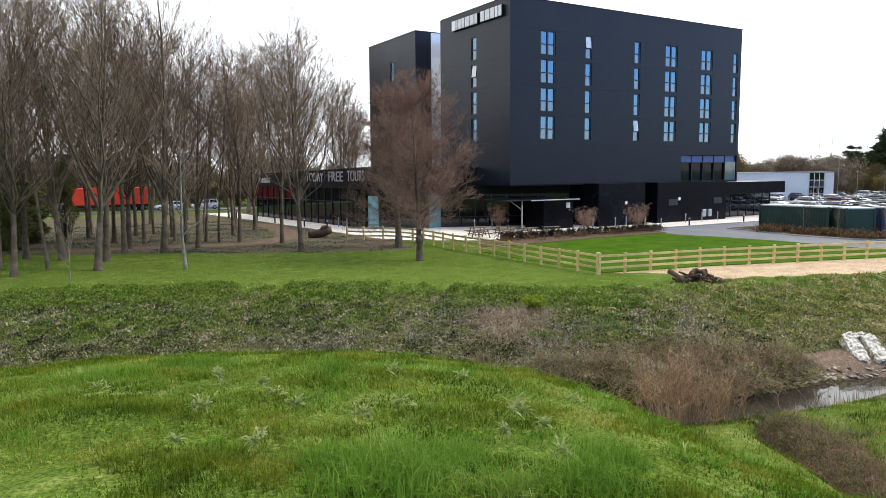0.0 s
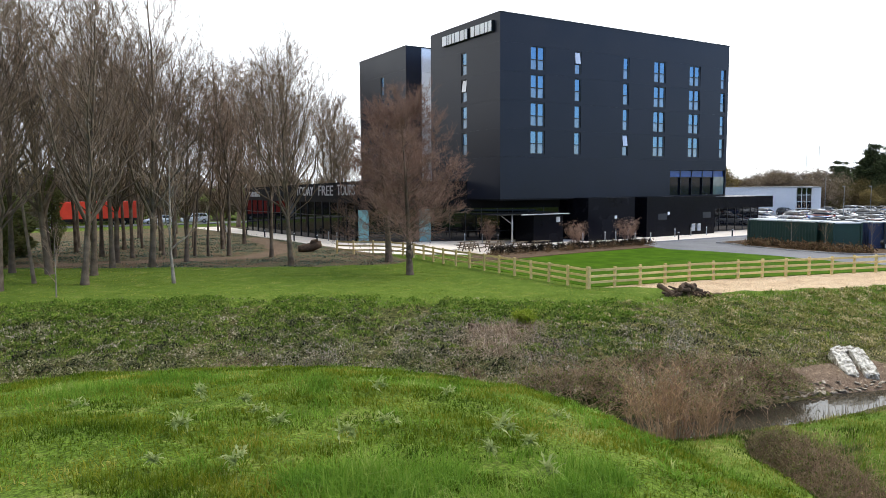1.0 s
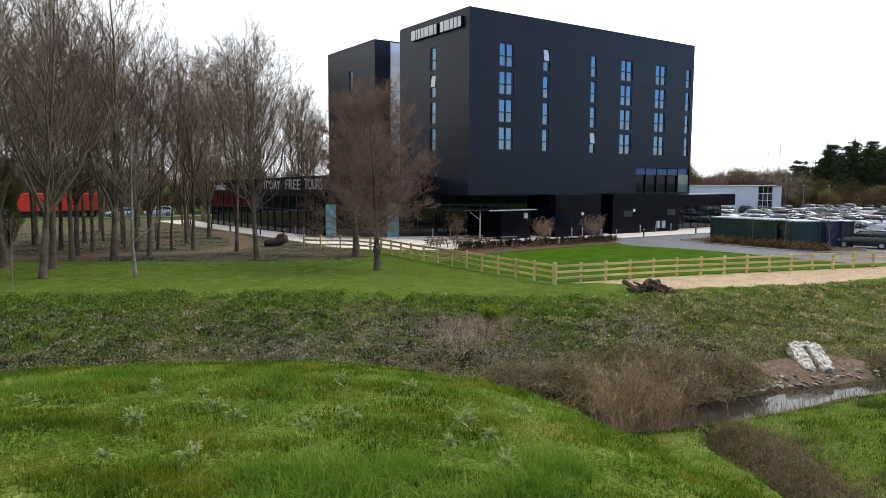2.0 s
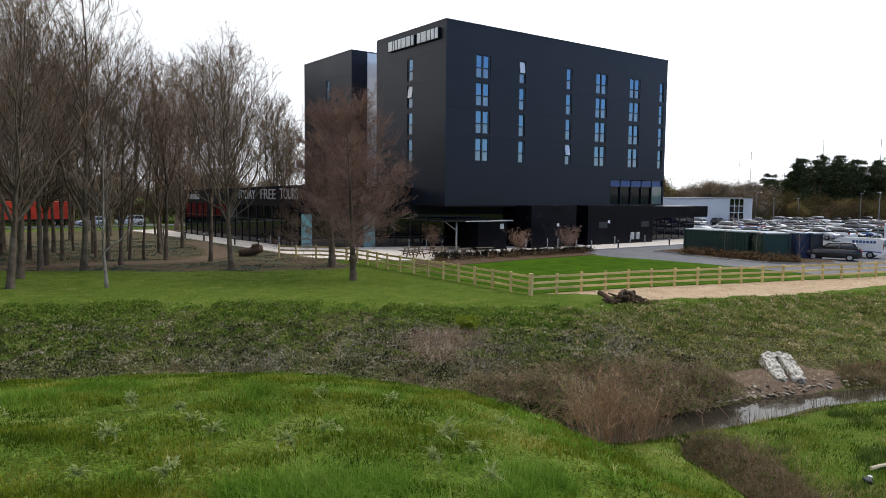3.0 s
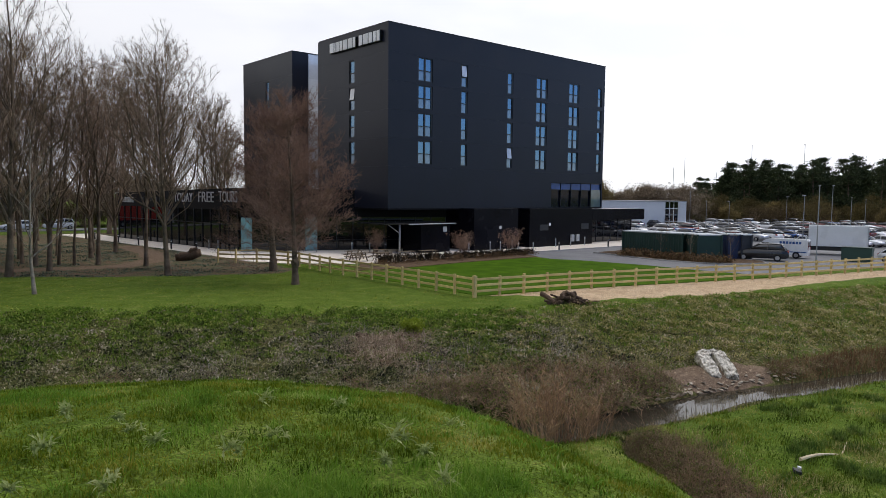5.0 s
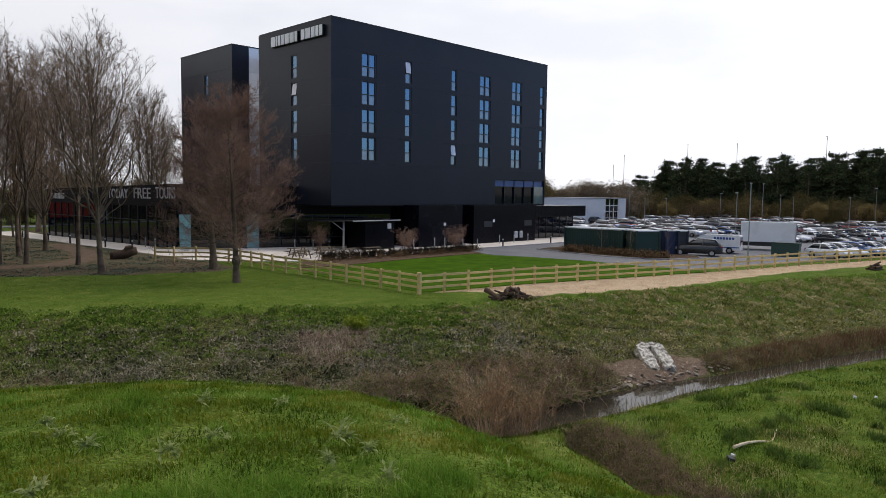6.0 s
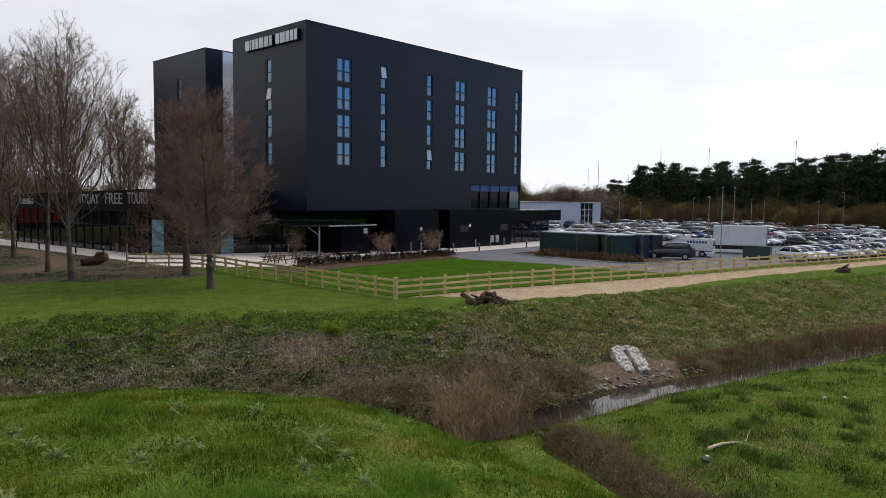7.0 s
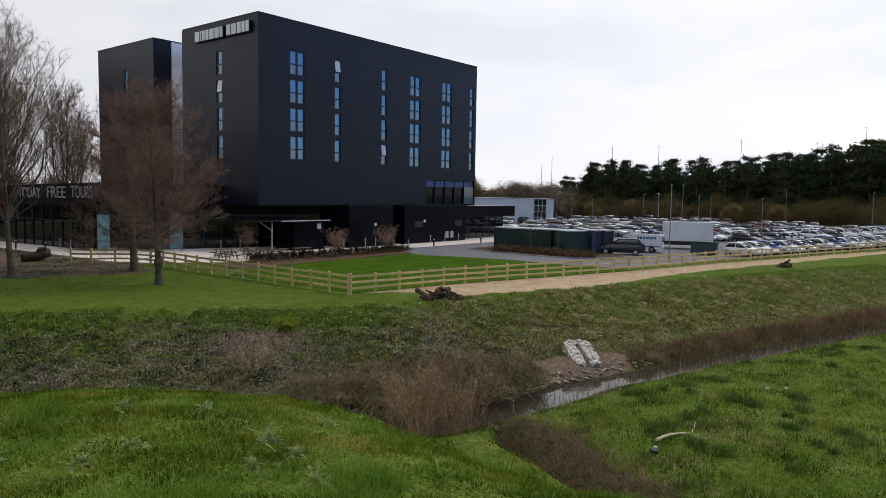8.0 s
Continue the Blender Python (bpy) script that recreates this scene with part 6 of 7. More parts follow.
def thicket(seed, h, r, twig, leaf, label, name="bare_bush", twigs=2600, width=0.03):
    """A rounded leafless bush: a few stems and a haze of fine rising twigs in uneven clumps."""
    rng = random.Random(seed)
    t = thing(name, label, "bush", "bushes round the car park")
    st, clumps = Shape(), []
    for i in range(30):
        a, u, k = rng.uniform(0, 6.28), math.sqrt(rng.random()), rng.uniform(-1, 1)
        w = r * u * math.sqrt(max(0.05, 1 - k * k))
        c = Vector((math.cos(a) * w, math.sin(a) * w, h * (0.56 + 0.36 * k)))
        clumps.append((c, rng.uniform(0.5, 1.0) * r * 0.19))
        p, q = sprout(rng, Vector((rng.gauss(0, r * 0.12), rng.gauss(0, r * 0.12), -0.1)), Vector((c.x * 0.5, c.y * 0.5, c.z)), c.length, 0.05, 4, 0.08, 0.02)
        st.tube(p, [max(v, 0.015) for v in q], 3)
    part("framework", st, twig, t)

    def pick(g):
        c, s = g.choice(clumps)
        return c + Vector((g.gauss(0, s), g.gauss(0, s), g.gauss(0, s)))
    part("crown", blade_cloud(twigs, rng, pick, 0.42, width, 0.9, "twig_haze", leaf), leaf, t)
    return t


SCRUB_A = foliage("olive_scrub", [(0.0, (0.055, 0.044, 0.018)), (0.5, (0.11, 0.088, 0.033)), (1.0, (0.19, 0.15, 0.058))], 0.8, 0.3, 0.2)
SCRUB_B = foliage("brown_scrub", [(0.0, (0.045, 0.034, 0.018)), (0.5, (0.095, 0.068, 0.035)), (1.0, (0.16, 0.12, 0.06))], 0.8, 0.3, 0.2)
SCRUB_C = foliage("golden_scrub", [(0.0, (0.12, 0.09, 0.035)), (0.5, (0.22, 0.165, 0.065)), (1.0, (0.34, 0.26, 0.11))], 0.8, 0.3, 0.2)
SCRUB_D = foliage("grey_brown_scrub", [(0.0, (0.12, 0.09, 0.06)), (0.5, (0.22, 0.17, 0.115)), (1.0, (0.34, 0.27, 0.19))], 0.8, 0.3, 0.2)
bushes = [thicket(51, 6.0, 3.0, TWIG_OLIVE, SCRUB_A, "bare olive-brown bush edging the car park"), thicket(52, 5.0, 3.2, TWIG, SCRUB_B, "bare brown bush edging the car park"), thicket(53, 6.5, 2.6, TWIG_OLIVE, SCRUB_A, "bare olive-brown bush edging the car park"),
          thicket(54, 9.5, 4.2, TWIG_GOLD, SCRUB_C, "tall golden-twigged willow behind the warehouse", "willow", 9000, 0.07), thicket(55, 9.0, 4.6, TWIG, SCRUB_D, "rounded grey-brown leafless tree behind the warehouse", "bare_tree", 8000, 0.07)]
first = [True] * 5
for i in range(110):
    az = 52.5 + (i / 109) * 42 + prng.uniform(-0.3, 0.3)
    d = prng.uniform(172, 192)
    x, y = HILL[0] + d * math.sin(radians(az)), HILL[1] + d * math.cos(radians(az))
    k = prng.randrange(3) if az > 60.5 else (3 if az < 54.5 else 4)
    if az > 60.5 and i % 9 == 0:
        k = 3
    s = prng.uniform(0.6, 1.0) * (1.1 if k < 3 else (0.6 if az > 60.5 else 1.1))
    m = pose(x, y, -0.1, 0, 0, prng.uniform(0, 360)) @ Matrix.Diagonal((s * 1.3, s * 1.3, s, 1))
    if first[k]:
        bushes[k].matrix_basis, first[k] = m, False
    else:
        copy_thing(bushes[k], m).matrix_basis = m
# hedge and scrub beyond the far road
for i in range(46):
    x, y = -104 + i * 2.6 + prng.uniform(-1, 1), prng.uniform(72, 80)
    s = prng.uniform(0.7, 1.1)
    m = pose(x, y, land_at(x, y) - 0.1, 0, 0, prng.uniform(0, 360)) @ Matrix.Diagonal((s * 1.2, s * 1.2, s, 1))
    copy_thing(bushes[(1, 4, 4)[i % 3]], m).matrix_basis = m
# saplings by the containers
for x, y, s in ((20.2, -19.0, 0.75), (19.6, -22.6, 0.7), (21.6, -25.6, 0.8), (43.6, -6.0, 0.95), (41.5, -6.5, 0.8)):
    copy_thing(sap_f, pose(x, y, 0.1, 0, 0, x * 40) @ Matrix.Diagonal((s, s, s, 1)))


# ---- grass and undergrowth ----
grng = np.random.default_rng(7)


def blades(name, roots, length, width, tilt, mat, curl=0.35, up=1.0):
    """Many thin blades standing on the points given; tilt is how far they lean."""
    n = len(roots)
    ang = grng.uniform(0, 2 * np.pi, n)
    lean = np.column_stack([np.cos(ang), np.sin(ang), np.zeros(n)]) * (np.abs(grng.normal(0, 1, n)) * tilt)[:, None]
    way = lean + np.array([0, 0, up])
    way /= np.linalg.norm(way, axis=1)[:, None]
    side = np.column_stack([-np.sin(ang + grng.normal(0, 0.8, n)), np.cos(ang + grng.normal(0, 0.8, n)), np.zeros(n)])
    side *= (width / 2)[:, None]
    mid = roots + way * (length * 0.55)[:, None]
    tip = mid + (way + lean * curl * 2 - np.array([0, 0, curl * 0.5])) * (length * 0.45)[:, None]
    v = np.stack([roots - side, roots + side, mid - side * 0.8, mid + side * 0.8, tip], 1).reshape(-1, 3)
    k = np.arange(n)[:, None] * 5
    f = np.stack([k + [0, 1, 3], k + [0, 3, 2], k + [2, 3, 4]], 1).reshape(-1, 3)
    return fast_mesh(name, v, f, mat)


def stuff(name, me, label, category):
    return tagged(new(name, me), label, category, "", "stuff")


def mound_grass():
    n = 230000
    az = np.radians(grng.uniform(-9, 74, n))
    r = 1.7 + 9.6 * grng.random(n) ** 1.15
    q = np.column_stack([HILL[0] + r * np.sin(az), HILL[1] + r * np.cos(az)])
    patch = bumps(q, 2.3, 6.0)
    bare = np.minimum(np.hypot(*(q - (-40.0, -54.64)).T) / 0.32, np.hypot(*(q - (-42.85, -53.7)).T) / 0.5)
    keep = (grng.random(n) < np.clip(0.75 + 0.5 * patch, 0.35, 1)) & (bare > grng.uniform(0.5, 1.2, n))
    deg = np.degrees(az)
    keep &= grng.random(n) < np.clip((r - 1.7) / 1.3, 0, 1) * np.clip((deg + 9) / 5, 0, 1) * np.clip((74 - deg) / 5, 0, 1)
    q, r, patch = q[keep], r[keep], patch[keep]
    p = hit_land(q)
    p[:, 2] -= 0.006
    size = np.clip(0.038 + 0.024 * patch + 0.02 * bumps(q, 6.0, 2.0) + grng.normal(0, 0.010, len(q)), 0.018, 0.15) * (1 + 0.3 * (bumps(q, 0.8, 2.0) > 0.45))
    return stuff("grass", blades("grass", p, size, 0.0045 + 0.0006 * r, 0.8, MOUND), "short green grass with paler patches on the mound", "grass")


mound_grass()


TUFT = foliage("long_grass", [(0.0, (0.06, 0.13, 0.010)), (0.4, (0.12, 0.235, 0.02)), (0.8, (0.22, 0.33, 0.042)), (1.0, (0.40, 0.42, 0.14))], 0.6, 0.4, 1.5)


def tufts():
    spots = [(-41.02, -54.74, 0.42, 2200, 0.27), (-40.46, -54.64, 0.2, 600, 0.14), (-39.64, -54.97, 0.26, 1100, 0.15), (-40.11, -55.31, 0.3, 1200, 0.18), (-40.52, -55.18, 0.22, 700, 0.16),
             (-41.3, -54.32, 0.2, 500, 0.13), (-40.3, -51.9, 0.4, 900, 0.13), (-42.2, -50.6, 0.6, 1500, 0.14), (-41.2, -50.4, 0.6, 1300, 0.12), (-39.2, -52.2, 0.5, 900, 0.11)]
    for x, y, rad, n, h in spots:
        q = np.column_stack([grng.normal(x, rad * 0.45, n), grng.normal(y, rad * 0.45, n)])
        p = hit_land(q)
        p[:, 2] -= 0.01
        me = blades("grass_tuft", p, h * grng.uniform(0.5, 1.1, n), np.full(n, 0.0055), 0.6, TUFT, 0.8)
        tagged(new("grass_tuft", me), "long green grass tuft on the mound", "grass tuft", "grass tufts", "stuff")


tufts()


def loose_tufts():
    """Longer blades gathered in small clumps all over the mound."""
    n = 420
    az, r = np.radians(grng.uniform(-6, 72, n)), 3.0 + 7.0 * grng.random(n)
    c = np.column_stack([HILL[0] + r * np.sin(az), HILL[1] + r * np.cos(az)])
    c = c[grng.random(n) < np.clip(0.45 + 0.6 * bumps(c, 1.6, 8.0), 0.1, 1)]
    q = np.repeat(c, 60, 0) + grng.normal(0, 1, (len(c) * 60, 2)) * np.repeat(grng.uniform(0.04, 0.16, len(c)), 60)[:, None]
    p = hit_land(q)
    p[:, 2] -= 0.01
    stuff("grass_clumps", blades("grass_clumps", p, grng.uniform(0.05, 0.13, len(q)), np.full(len(q), 0.0055), 0.75, TUFT, 0.6), "longer green grass in clumps on the mound", "grass")


loose_tufts()


def rim_weeds():
    """Pale leafy weeds along the mound's shoulder above the ditch."""
    way = np.array([(-37.4, -52.6), (-37.75, -53.19), (-38.36, -54.13), (-38.65, -54.73), (-38.82, -55.29), (-38.9, -55.8)])
    u = grng.random(70) * 5
    c = np.column_stack([np.interp(u, range(6), way[:, 0]), np.interp(u, range(6), way[:, 1])]) + grng.normal(0, 0.22, (70, 2))
    q = np.repeat(c, 14, 0) + grng.normal(0, 0.03, (70 * 14, 2))
    p = hit_land(q)
    stuff("rim_weeds", blades("rim_weeds", p, grng.uniform(0.03, 0.085, len(q)), np.full(len(q), 0.013), 1.1, TUFT, 0.5), "pale leafy weeds along the mound's shoulder", "weeds")


rim_weeds()


def thistle(seed):
    """A loose weed of several small rosettes, its leaves crinkled, with pale tips."""
    rng = random.Random(seed)
    t = thing("thistle", "grey-green thistle rosette among the grass", "thistle", "thistles on the mound")
    hearts = [Vector((rng.gauss(0, 0.05), rng.gauss(0, 0.05), rng.uniform(0.0, 0.05))) for _ in range(4)]
    for i in range(44):
        a = i * 2.4 + rng.uniform(-0.6, 0.6)
        ln, rise = rng.uniform(0.03, 0.12), rng.uniform(0.1, 1.9)
        d, s = Vector((math.cos(a), math.sin(a), 0)), Vector((-math.sin(a), math.cos(a), 0))
        bend, o = rng.uniform(-0.5, 0.5), hearts[i % 4]
        rows = []
        for k in range(6):
            u = k / 5
            p = o + d * ln * u + s * bend * ln * u * u + Vector((0, 0, ln * (rise * u - 0.7 * u * u) + 0.01))
            w = 0.012 * math.sin(math.pi * (0.12 + 0.86 * u)) * (1.6 if k % 2 else 0.5)
            rows += [p - s * w + Vector((0, 0, rng.uniform(0, 0.012))), p, p + s * w + Vector((0, 0, rng.uniform(0, 0.012)))]
        f = []
        for k in range(5):
            b = k * 3
            f += [(b, b + 1, b + 4, b + 3), (b + 1, b + 2, b + 5, b + 4)]
        part("leaf", Shape().add(rows, f), THISTLE, t)
    return t


weeds = [thistle(61), thistle(62), thistle(63)]
THISTLES = [(-41.06, -52.49), (-41.08, -52.81), (-41.71, -53.01), (-41.05, -53.3), (-40.39, -53.64), (-40.74, -53.81), (-41.98, -53.61), (-41.53, -53.97), (-39.82, -52.44), (-41.33, -51.89), (-42.26, -51.76),
            (-39.74, -54.24), (-40.1, -54.5), (-38.94, -53.87), (-39.99, -55.0), (-39.76, -54.57), (-39.39, -52.93)]
trng = random.Random(9)
for i, (x, y) in enumerate(THISTLES):
    s = trng.uniform(0.55, 0.8) * (1.2 if i == 11 else 1)
    m = pose(x, y, land_at(x, y) + 0.055, trng.uniform(-14, 14), trng.uniform(-8, 8), trng.uniform(0, 360)) @ Matrix.Diagonal((s, s, s * 1.15, 1))
    if i < 3:
        weeds[i].matrix_basis = m
    else:
        copy_thing(weeds[i % 3], m).matrix_basis = m


def bank_points(n, s0, s1, r0=-64.0, r1=75.0, power=1.0):
    """Random points on the far bank, s metres from the stream's middle, along the stretch in view."""
    t = np.linspace(0, 1, 4000)
    seg = np.hypot(*np.diff(STREAM, axis=0).T)
    run = np.concatenate([[0], np.cumsum(seg)])
    x0 = np.interp(r0, STREAM[:, 0], run)
    x1 = np.interp(r1, STREAM[:, 0], run)
    u = x0 + (x1 - x0) * grng.random(n) ** power
    c = np.column_stack([np.interp(u, run, STREAM[:, 0]), np.interp(u, run, STREAM[:, 1])])
    e = np.column_stack([np.interp(u + 0.6, run, STREAM[:, 0]), np.interp(u + 0.6, run, STREAM[:, 1])])
    d = e - c
    d /= np.linalg.norm(d, axis=1)[:, None]
    s = grng.uniform(s0, s1, n)
    return c + np.column_stack([-d[:, 1], d[:, 0]]) * s[:, None], s


THORNS = np.array((-20.8, -41.0))     # where the brambles hang over the water


def bank_growth():
    # leafy weeds in drifts
    c, s = bank_points(2600, 1.8, 13.0, -52, -14)
    big = grng.uniform(0.12, 0.5, len(c))
    q = np.repeat(c, 30, 0) + grng.normal(0, 1, (len(c) * 30, 2)) * np.repeat(big, 30)[:, None]
    q = q[along(STREAM, q)[0] > 1.7]
    b = bumps(q, 0.9, 3.0) + 0.6 * bumps(q, 2.4, 8.0)
    k = (grng.random(len(q)) < np.clip(0.5 + 0.5 * b, 0.06, 1) * (zones(q)[2] < 0.4))
    q, b = q[k], b[k]
    p = hit_land(q)
    p[:, 2] += grng.random(len(q)) * 0.10 * np.clip(b + 0.6, 0, 1)
    stuff("bank_weeds", blades("bank_weeds", p, np.clip(0.10 + 0.06 * b, 0.05, 0.3) * grng.uniform(0.6, 1.3, len(q)), np.full(len(q), 0.034), 1.1, WEED), "rough nettles and weeds on the stream bank", "weeds")
    # creeping ground cover, mottled light and dark
    q, s = bank_points(150000, 1.6, 13.0, -52, 30)
    q = q[(zones(q)[2] < 0.4) & (zones(q)[3] < 0.4) & (grng.random(len(q)) < np.clip((13.5 + 1.5 * bumps(q, 0.9, 2.0) - s) / 5, 0, 1) * np.clip(1 - 0.07 * (q[:, 0] + 22), 0.15, 1) * np.clip(1 + 0.09 * (q[:, 0] + 33), 0.3, 1))]
    p = hit_land(q)
    p[:, 2] += grng.random(len(q)) * 0.05 + 0.16 * np.clip(bumps(q, 6.0, 2.0), 0, 1) + 0.12 * np.clip(bumps(q, 2.0, 5.0), 0, 1)
    stuff("ground_cover", blades("ground_cover", p, grng.uniform(0.05, 0.14, len(q)), grng.uniform(0.03, 0.07, len(q)), 1.1, MOTTLE, 0.8), "mottled low ground cover on the bank", "weeds")
    # leafy cushions with dark gaps between them
    for n, s0, s1, r0, r1, mat, words in ((2100, 2.0, 8.5, -50, -17, MOTTLE, "grey-green cushions of old growth on the bank"), (2900, 5.0, 11.6, -50, -19, WEED, "leafy green cushions of nettles on the bank"), (2200, 2.5, 12.0, -25, 14, SUNNY, "yellow-green cushions of grass on the bank"), (1500, 9.0, 12.8, -50, -17, FRESH, "bright green cushions of young nettles along the lawn")):
        c, s = bank_points(n, s0, s1, r0, r1)
        c = c[(zones(c)[2] < 0.2) & (zones(c)[3] < 0.3) & (np.hypot(*(c - THORNS).T) > 2.7) & (np.hypot(*(c - (-24.5, -32.1)).T) > 1.1) & (np.hypot(*(c - (-22.82, -32.95)).T) > 0.8) & (grng.random(n) < np.clip(0.55 + 0.6 * bumps(c, 0.6, s0), 0.1, 1))]
        size = grng.uniform(0.12, 0.34, len(c))
        m = 30
        a, e = grng.uniform(0, 2 * np.pi, len(c) * m), np.sqrt(grng.random(len(c) * m))
        big = np.repeat(size, m)
        q = np.repeat(c, m, 0) + np.column_stack([np.cos(a), np.sin(a)]) * (e * big)[:, None]
        p = hit_land(q)
        p[:, 2] += np.sqrt(1.02 - e * e) * big * 0.75
        stuff("weed_cushions", blades("weed_cushions", p, grng.uniform(0.08, 0.15, len(q)), grng.uniform(0.05, 0.09, len(q)), 1.1, mat, 0.6), words, "weeds")
    # fresh upright growth, thickest up the bank and away from the pool
    c, s = bank_points(3200, 4.0, 12.6, -52, 30)
    fresh = np.clip(0.12 * (s - 5.5) + 0.22 * (-28 - c[:, 0]) * (c[:, 0] < -28) + 0.04 * (c[:, 0] + 18) * (c[:, 0] > -18) + 0.5 * bumps(c, 0.5, 3.0), 0.03, 0.95)
    c = c[grng.random(len(c)) < fresh]
    q = np.repeat(c, 46, 0) + grng.normal(0, 0.17, (len(c) * 46, 2))
    q = q[(zones(q)[2] < 0.4) & (zones(q)[3] < 0.4)]
    p = hit_land(q)
    p[:, 2] += 0.03
    stuff("young_nettles", blades("young_nettles", p, grng.uniform(0.08, 0.24, len(q)), np.full(len(q), 0.022), 0.6, FRESH, 0.5), "fresh green nettles and grass on the bank", "weeds")
    # tussocky grass beside the sandy strip, its sunny look put into the colour
    c, s = bank_points(3000, 2.2, 11.5, -24, 62, 1.25)
    c = c[(np.hypot(*(c - THORNS).T) > 2.7) & (grng.random(len(c)) < np.clip(0.5 + 0.7 * bumps(c, 1.1, 6.0), 0.08, 1))]
    big = grng.uniform(0.1, 0.32, len(c))
    q = np.repeat(c, 44, 0) + grng.normal(0, 1, (len(c) * 44, 2)) * np.repeat(big, 44)[:, None]
    q = q[(zones(q)[2] < 0.3) & (zones(q)[3] < 0.3)]
    p = hit_land(q)
    stuff("bank_tussocks", blades("bank_tussocks", p, grng.uniform(0.07, 0.22, len(q)), np.full(len(q), 0.026), 0.7, SUNNY, 0.5), "tussocks of yellow-green grass on the bank", "grass")
    # dead stalks and bramble canes, thickest low on the bank
    q, s = bank_points(15000, 1.5, 9.0, -52, 20)
    b = bumps(q, 0.8, 9.0) + 0.5 * bumps(q, 2.1, 1.0)
    k = grng.random(len(q)) < np.clip(0.72 - 0.12 * (s - 3) + 0.55 * b, 0.03, 1)
    q, s = q[k], s[k]
    p = hit_land(q)
    p[:, 2] += grng.random(len(q)) * 0.12
    stuff("dead_stalks", blades("dead_stalks", p, grng.uniform(0.12, 0.42, len(q)), np.full(len(q), 0.012), 2.6, DRY, 0.9), "tangle of dead stalks and dry grass on the bank", "dead grass")
    q, s = bank_points(24000, 2.2, 11.5, -25, 26, 1.2)
    q = q[(zones(q)[2] < 0.4) & (grng.random(len(q)) < np.clip(0.5 + 0.6 * bumps(q, 0.9, 5.0), 0.08, 1))]
    p = hit_land(q)
    p[:, 2] += grng.random(len(q)) * 0.1
    stuff("dead_stalks", blades("dead_stalks", p, grng.uniform(0.1, 0.28, len(q)), np.full(len(q), 0.018), 1.8, DRY, 0.8), "straw-coloured dead grass on the bank", "dead grass")
    # the grey tangle of old bramble canes above the pool
    n = 17000
    q = np.column_stack([grng.uniform(-36, -17, n), grng.uniform(-42, -29, n)])
    s, _ = along(STREAM, q)
    k = (s > 1.8) & (s < 9.5) & (grng.random(n) < np.clip(0.35 + 0.9 * bumps(q, 0.7, 4.0), 0.0, 1))
    q = q[k]
    p = hit_land(q)
    p[:, 2] += grng.random(len(q)) * 0.25
    stuff("old_canes", blades("old_canes", p, grng.uniform(0.25, 0.7, len(q)), np.full(len(q), 0.013), 2.2, GREYDRY, 0.9), "grey tangle of old bramble canes", "dead growth")
    # a paler heap of dry cut stalks below the stump
    n = 3400
    heart = np.array([(-24.98, -32.65), (-24.43, -34.02), (-25.9, -34.0), (-25.4, -35.0), (-23.2, -33.5), (-24.0, -33.2)])[grng.integers(0, 6, n)]
    q = heart + grng.normal(0, 0.36, (n, 2)) * np.array([1.2, 1.0])
    p = hit_land(q)
    p[:, 2] += grng.random(n) * 0.22
    stuff("dry_heap", blades("dry_heap", p, grng.uniform(0.2, 0.75, n), np.full(n, 0.017), 2.6, PINKDRY, 0.8), "pinkish-brown heap of dry cut stalks", "dead grass")
    # reeds at the water
    q, s = bank_points(1900, -2.0, -1.3, -21, 40)
    p = hit_land(q)
    stuff("reeds", blades("reeds", p, grng.uniform(0.25, 0.75, len(q)), np.full(len(q), 0.012), 0.25, DRY, 0.2), "dry reeds along the water's edge", "reeds")
    q, s = bank_points(22000, 0.7, 2.0, -12, 70)
    p = hit_land(q)
    stuff("reeds", blades("reeds", p, grng.uniform(0.2, 0.75, len(q)) * np.interp(q[:, 0], [-12, -8, 10], [0.5, 0.9, 1.2]), np.full(len(q), 0.018), 0.45, RUSTDRY, 0.4), "rusty dead growth along the far water's edge", "reeds")


# green and straw tones, brightened and warmed to paint in sunlit patches
SUNNY = foliage("sunny_tussocks", [(0.0, (0.07, 0.085, 0.016)), (0.25, (0.185, 0.20, 0.04)), (0.55, (0.34, 0.315, 0.11)), (0.8, (0.48, 0.40, 0.20)), (1.0, (0.64, 0.53, 0.33))], 0.7, 0.35, 1.0, 0.7, 1.8)
GREYDRY = foliage("grey_canes", [(0.0, (0.08, 0.062, 0.048)), (0.5, (0.22, 0.18, 0.14)), (1.0, (0.52, 0.46, 0.38))], 0.85, 0.1, 1.0, 0.9, 1.0)
FRESH = foliage("fresh_nettles", [(0.0, (0.06, 0.11, 0.014)), (0.4, (0.13, 0.22, 0.026)), (0.75, (0.23, 0.32, 0.045)), (1.0, (0.38, 0.41, 0.10))], 0.65, 0.45, 1.2, 0.8, 1.2)
PINKDRY = foliage("pinkish_dry_stalks", [(0.0, (0.11, 0.07, 0.042)), (0.5, (0.30, 0.22, 0.14)), (1.0, (0.58, 0.47, 0.34))], 0.85, 0.1, 1.5, 1.0, 1.0)
RUSTDRY = foliage("rusty_dry_stalks", [(0.0, (0.10, 0.052, 0.026)), (0.5, (0.21, 0.12, 0.062)), (1.0, (0.38, 0.26, 0.15))], 0.85, 0.1)
bank_growth()


DOCK = foliage("dock_leaves", [(0.0, (0.04, 0.075, 0.014)), (0.5, (0.09, 0.15, 0.026)), (0.85, (0.19, 0.23, 0.06)), (1.0, (0.42, 0.36, 0.18))], 0.7, 0.5, 1.2)


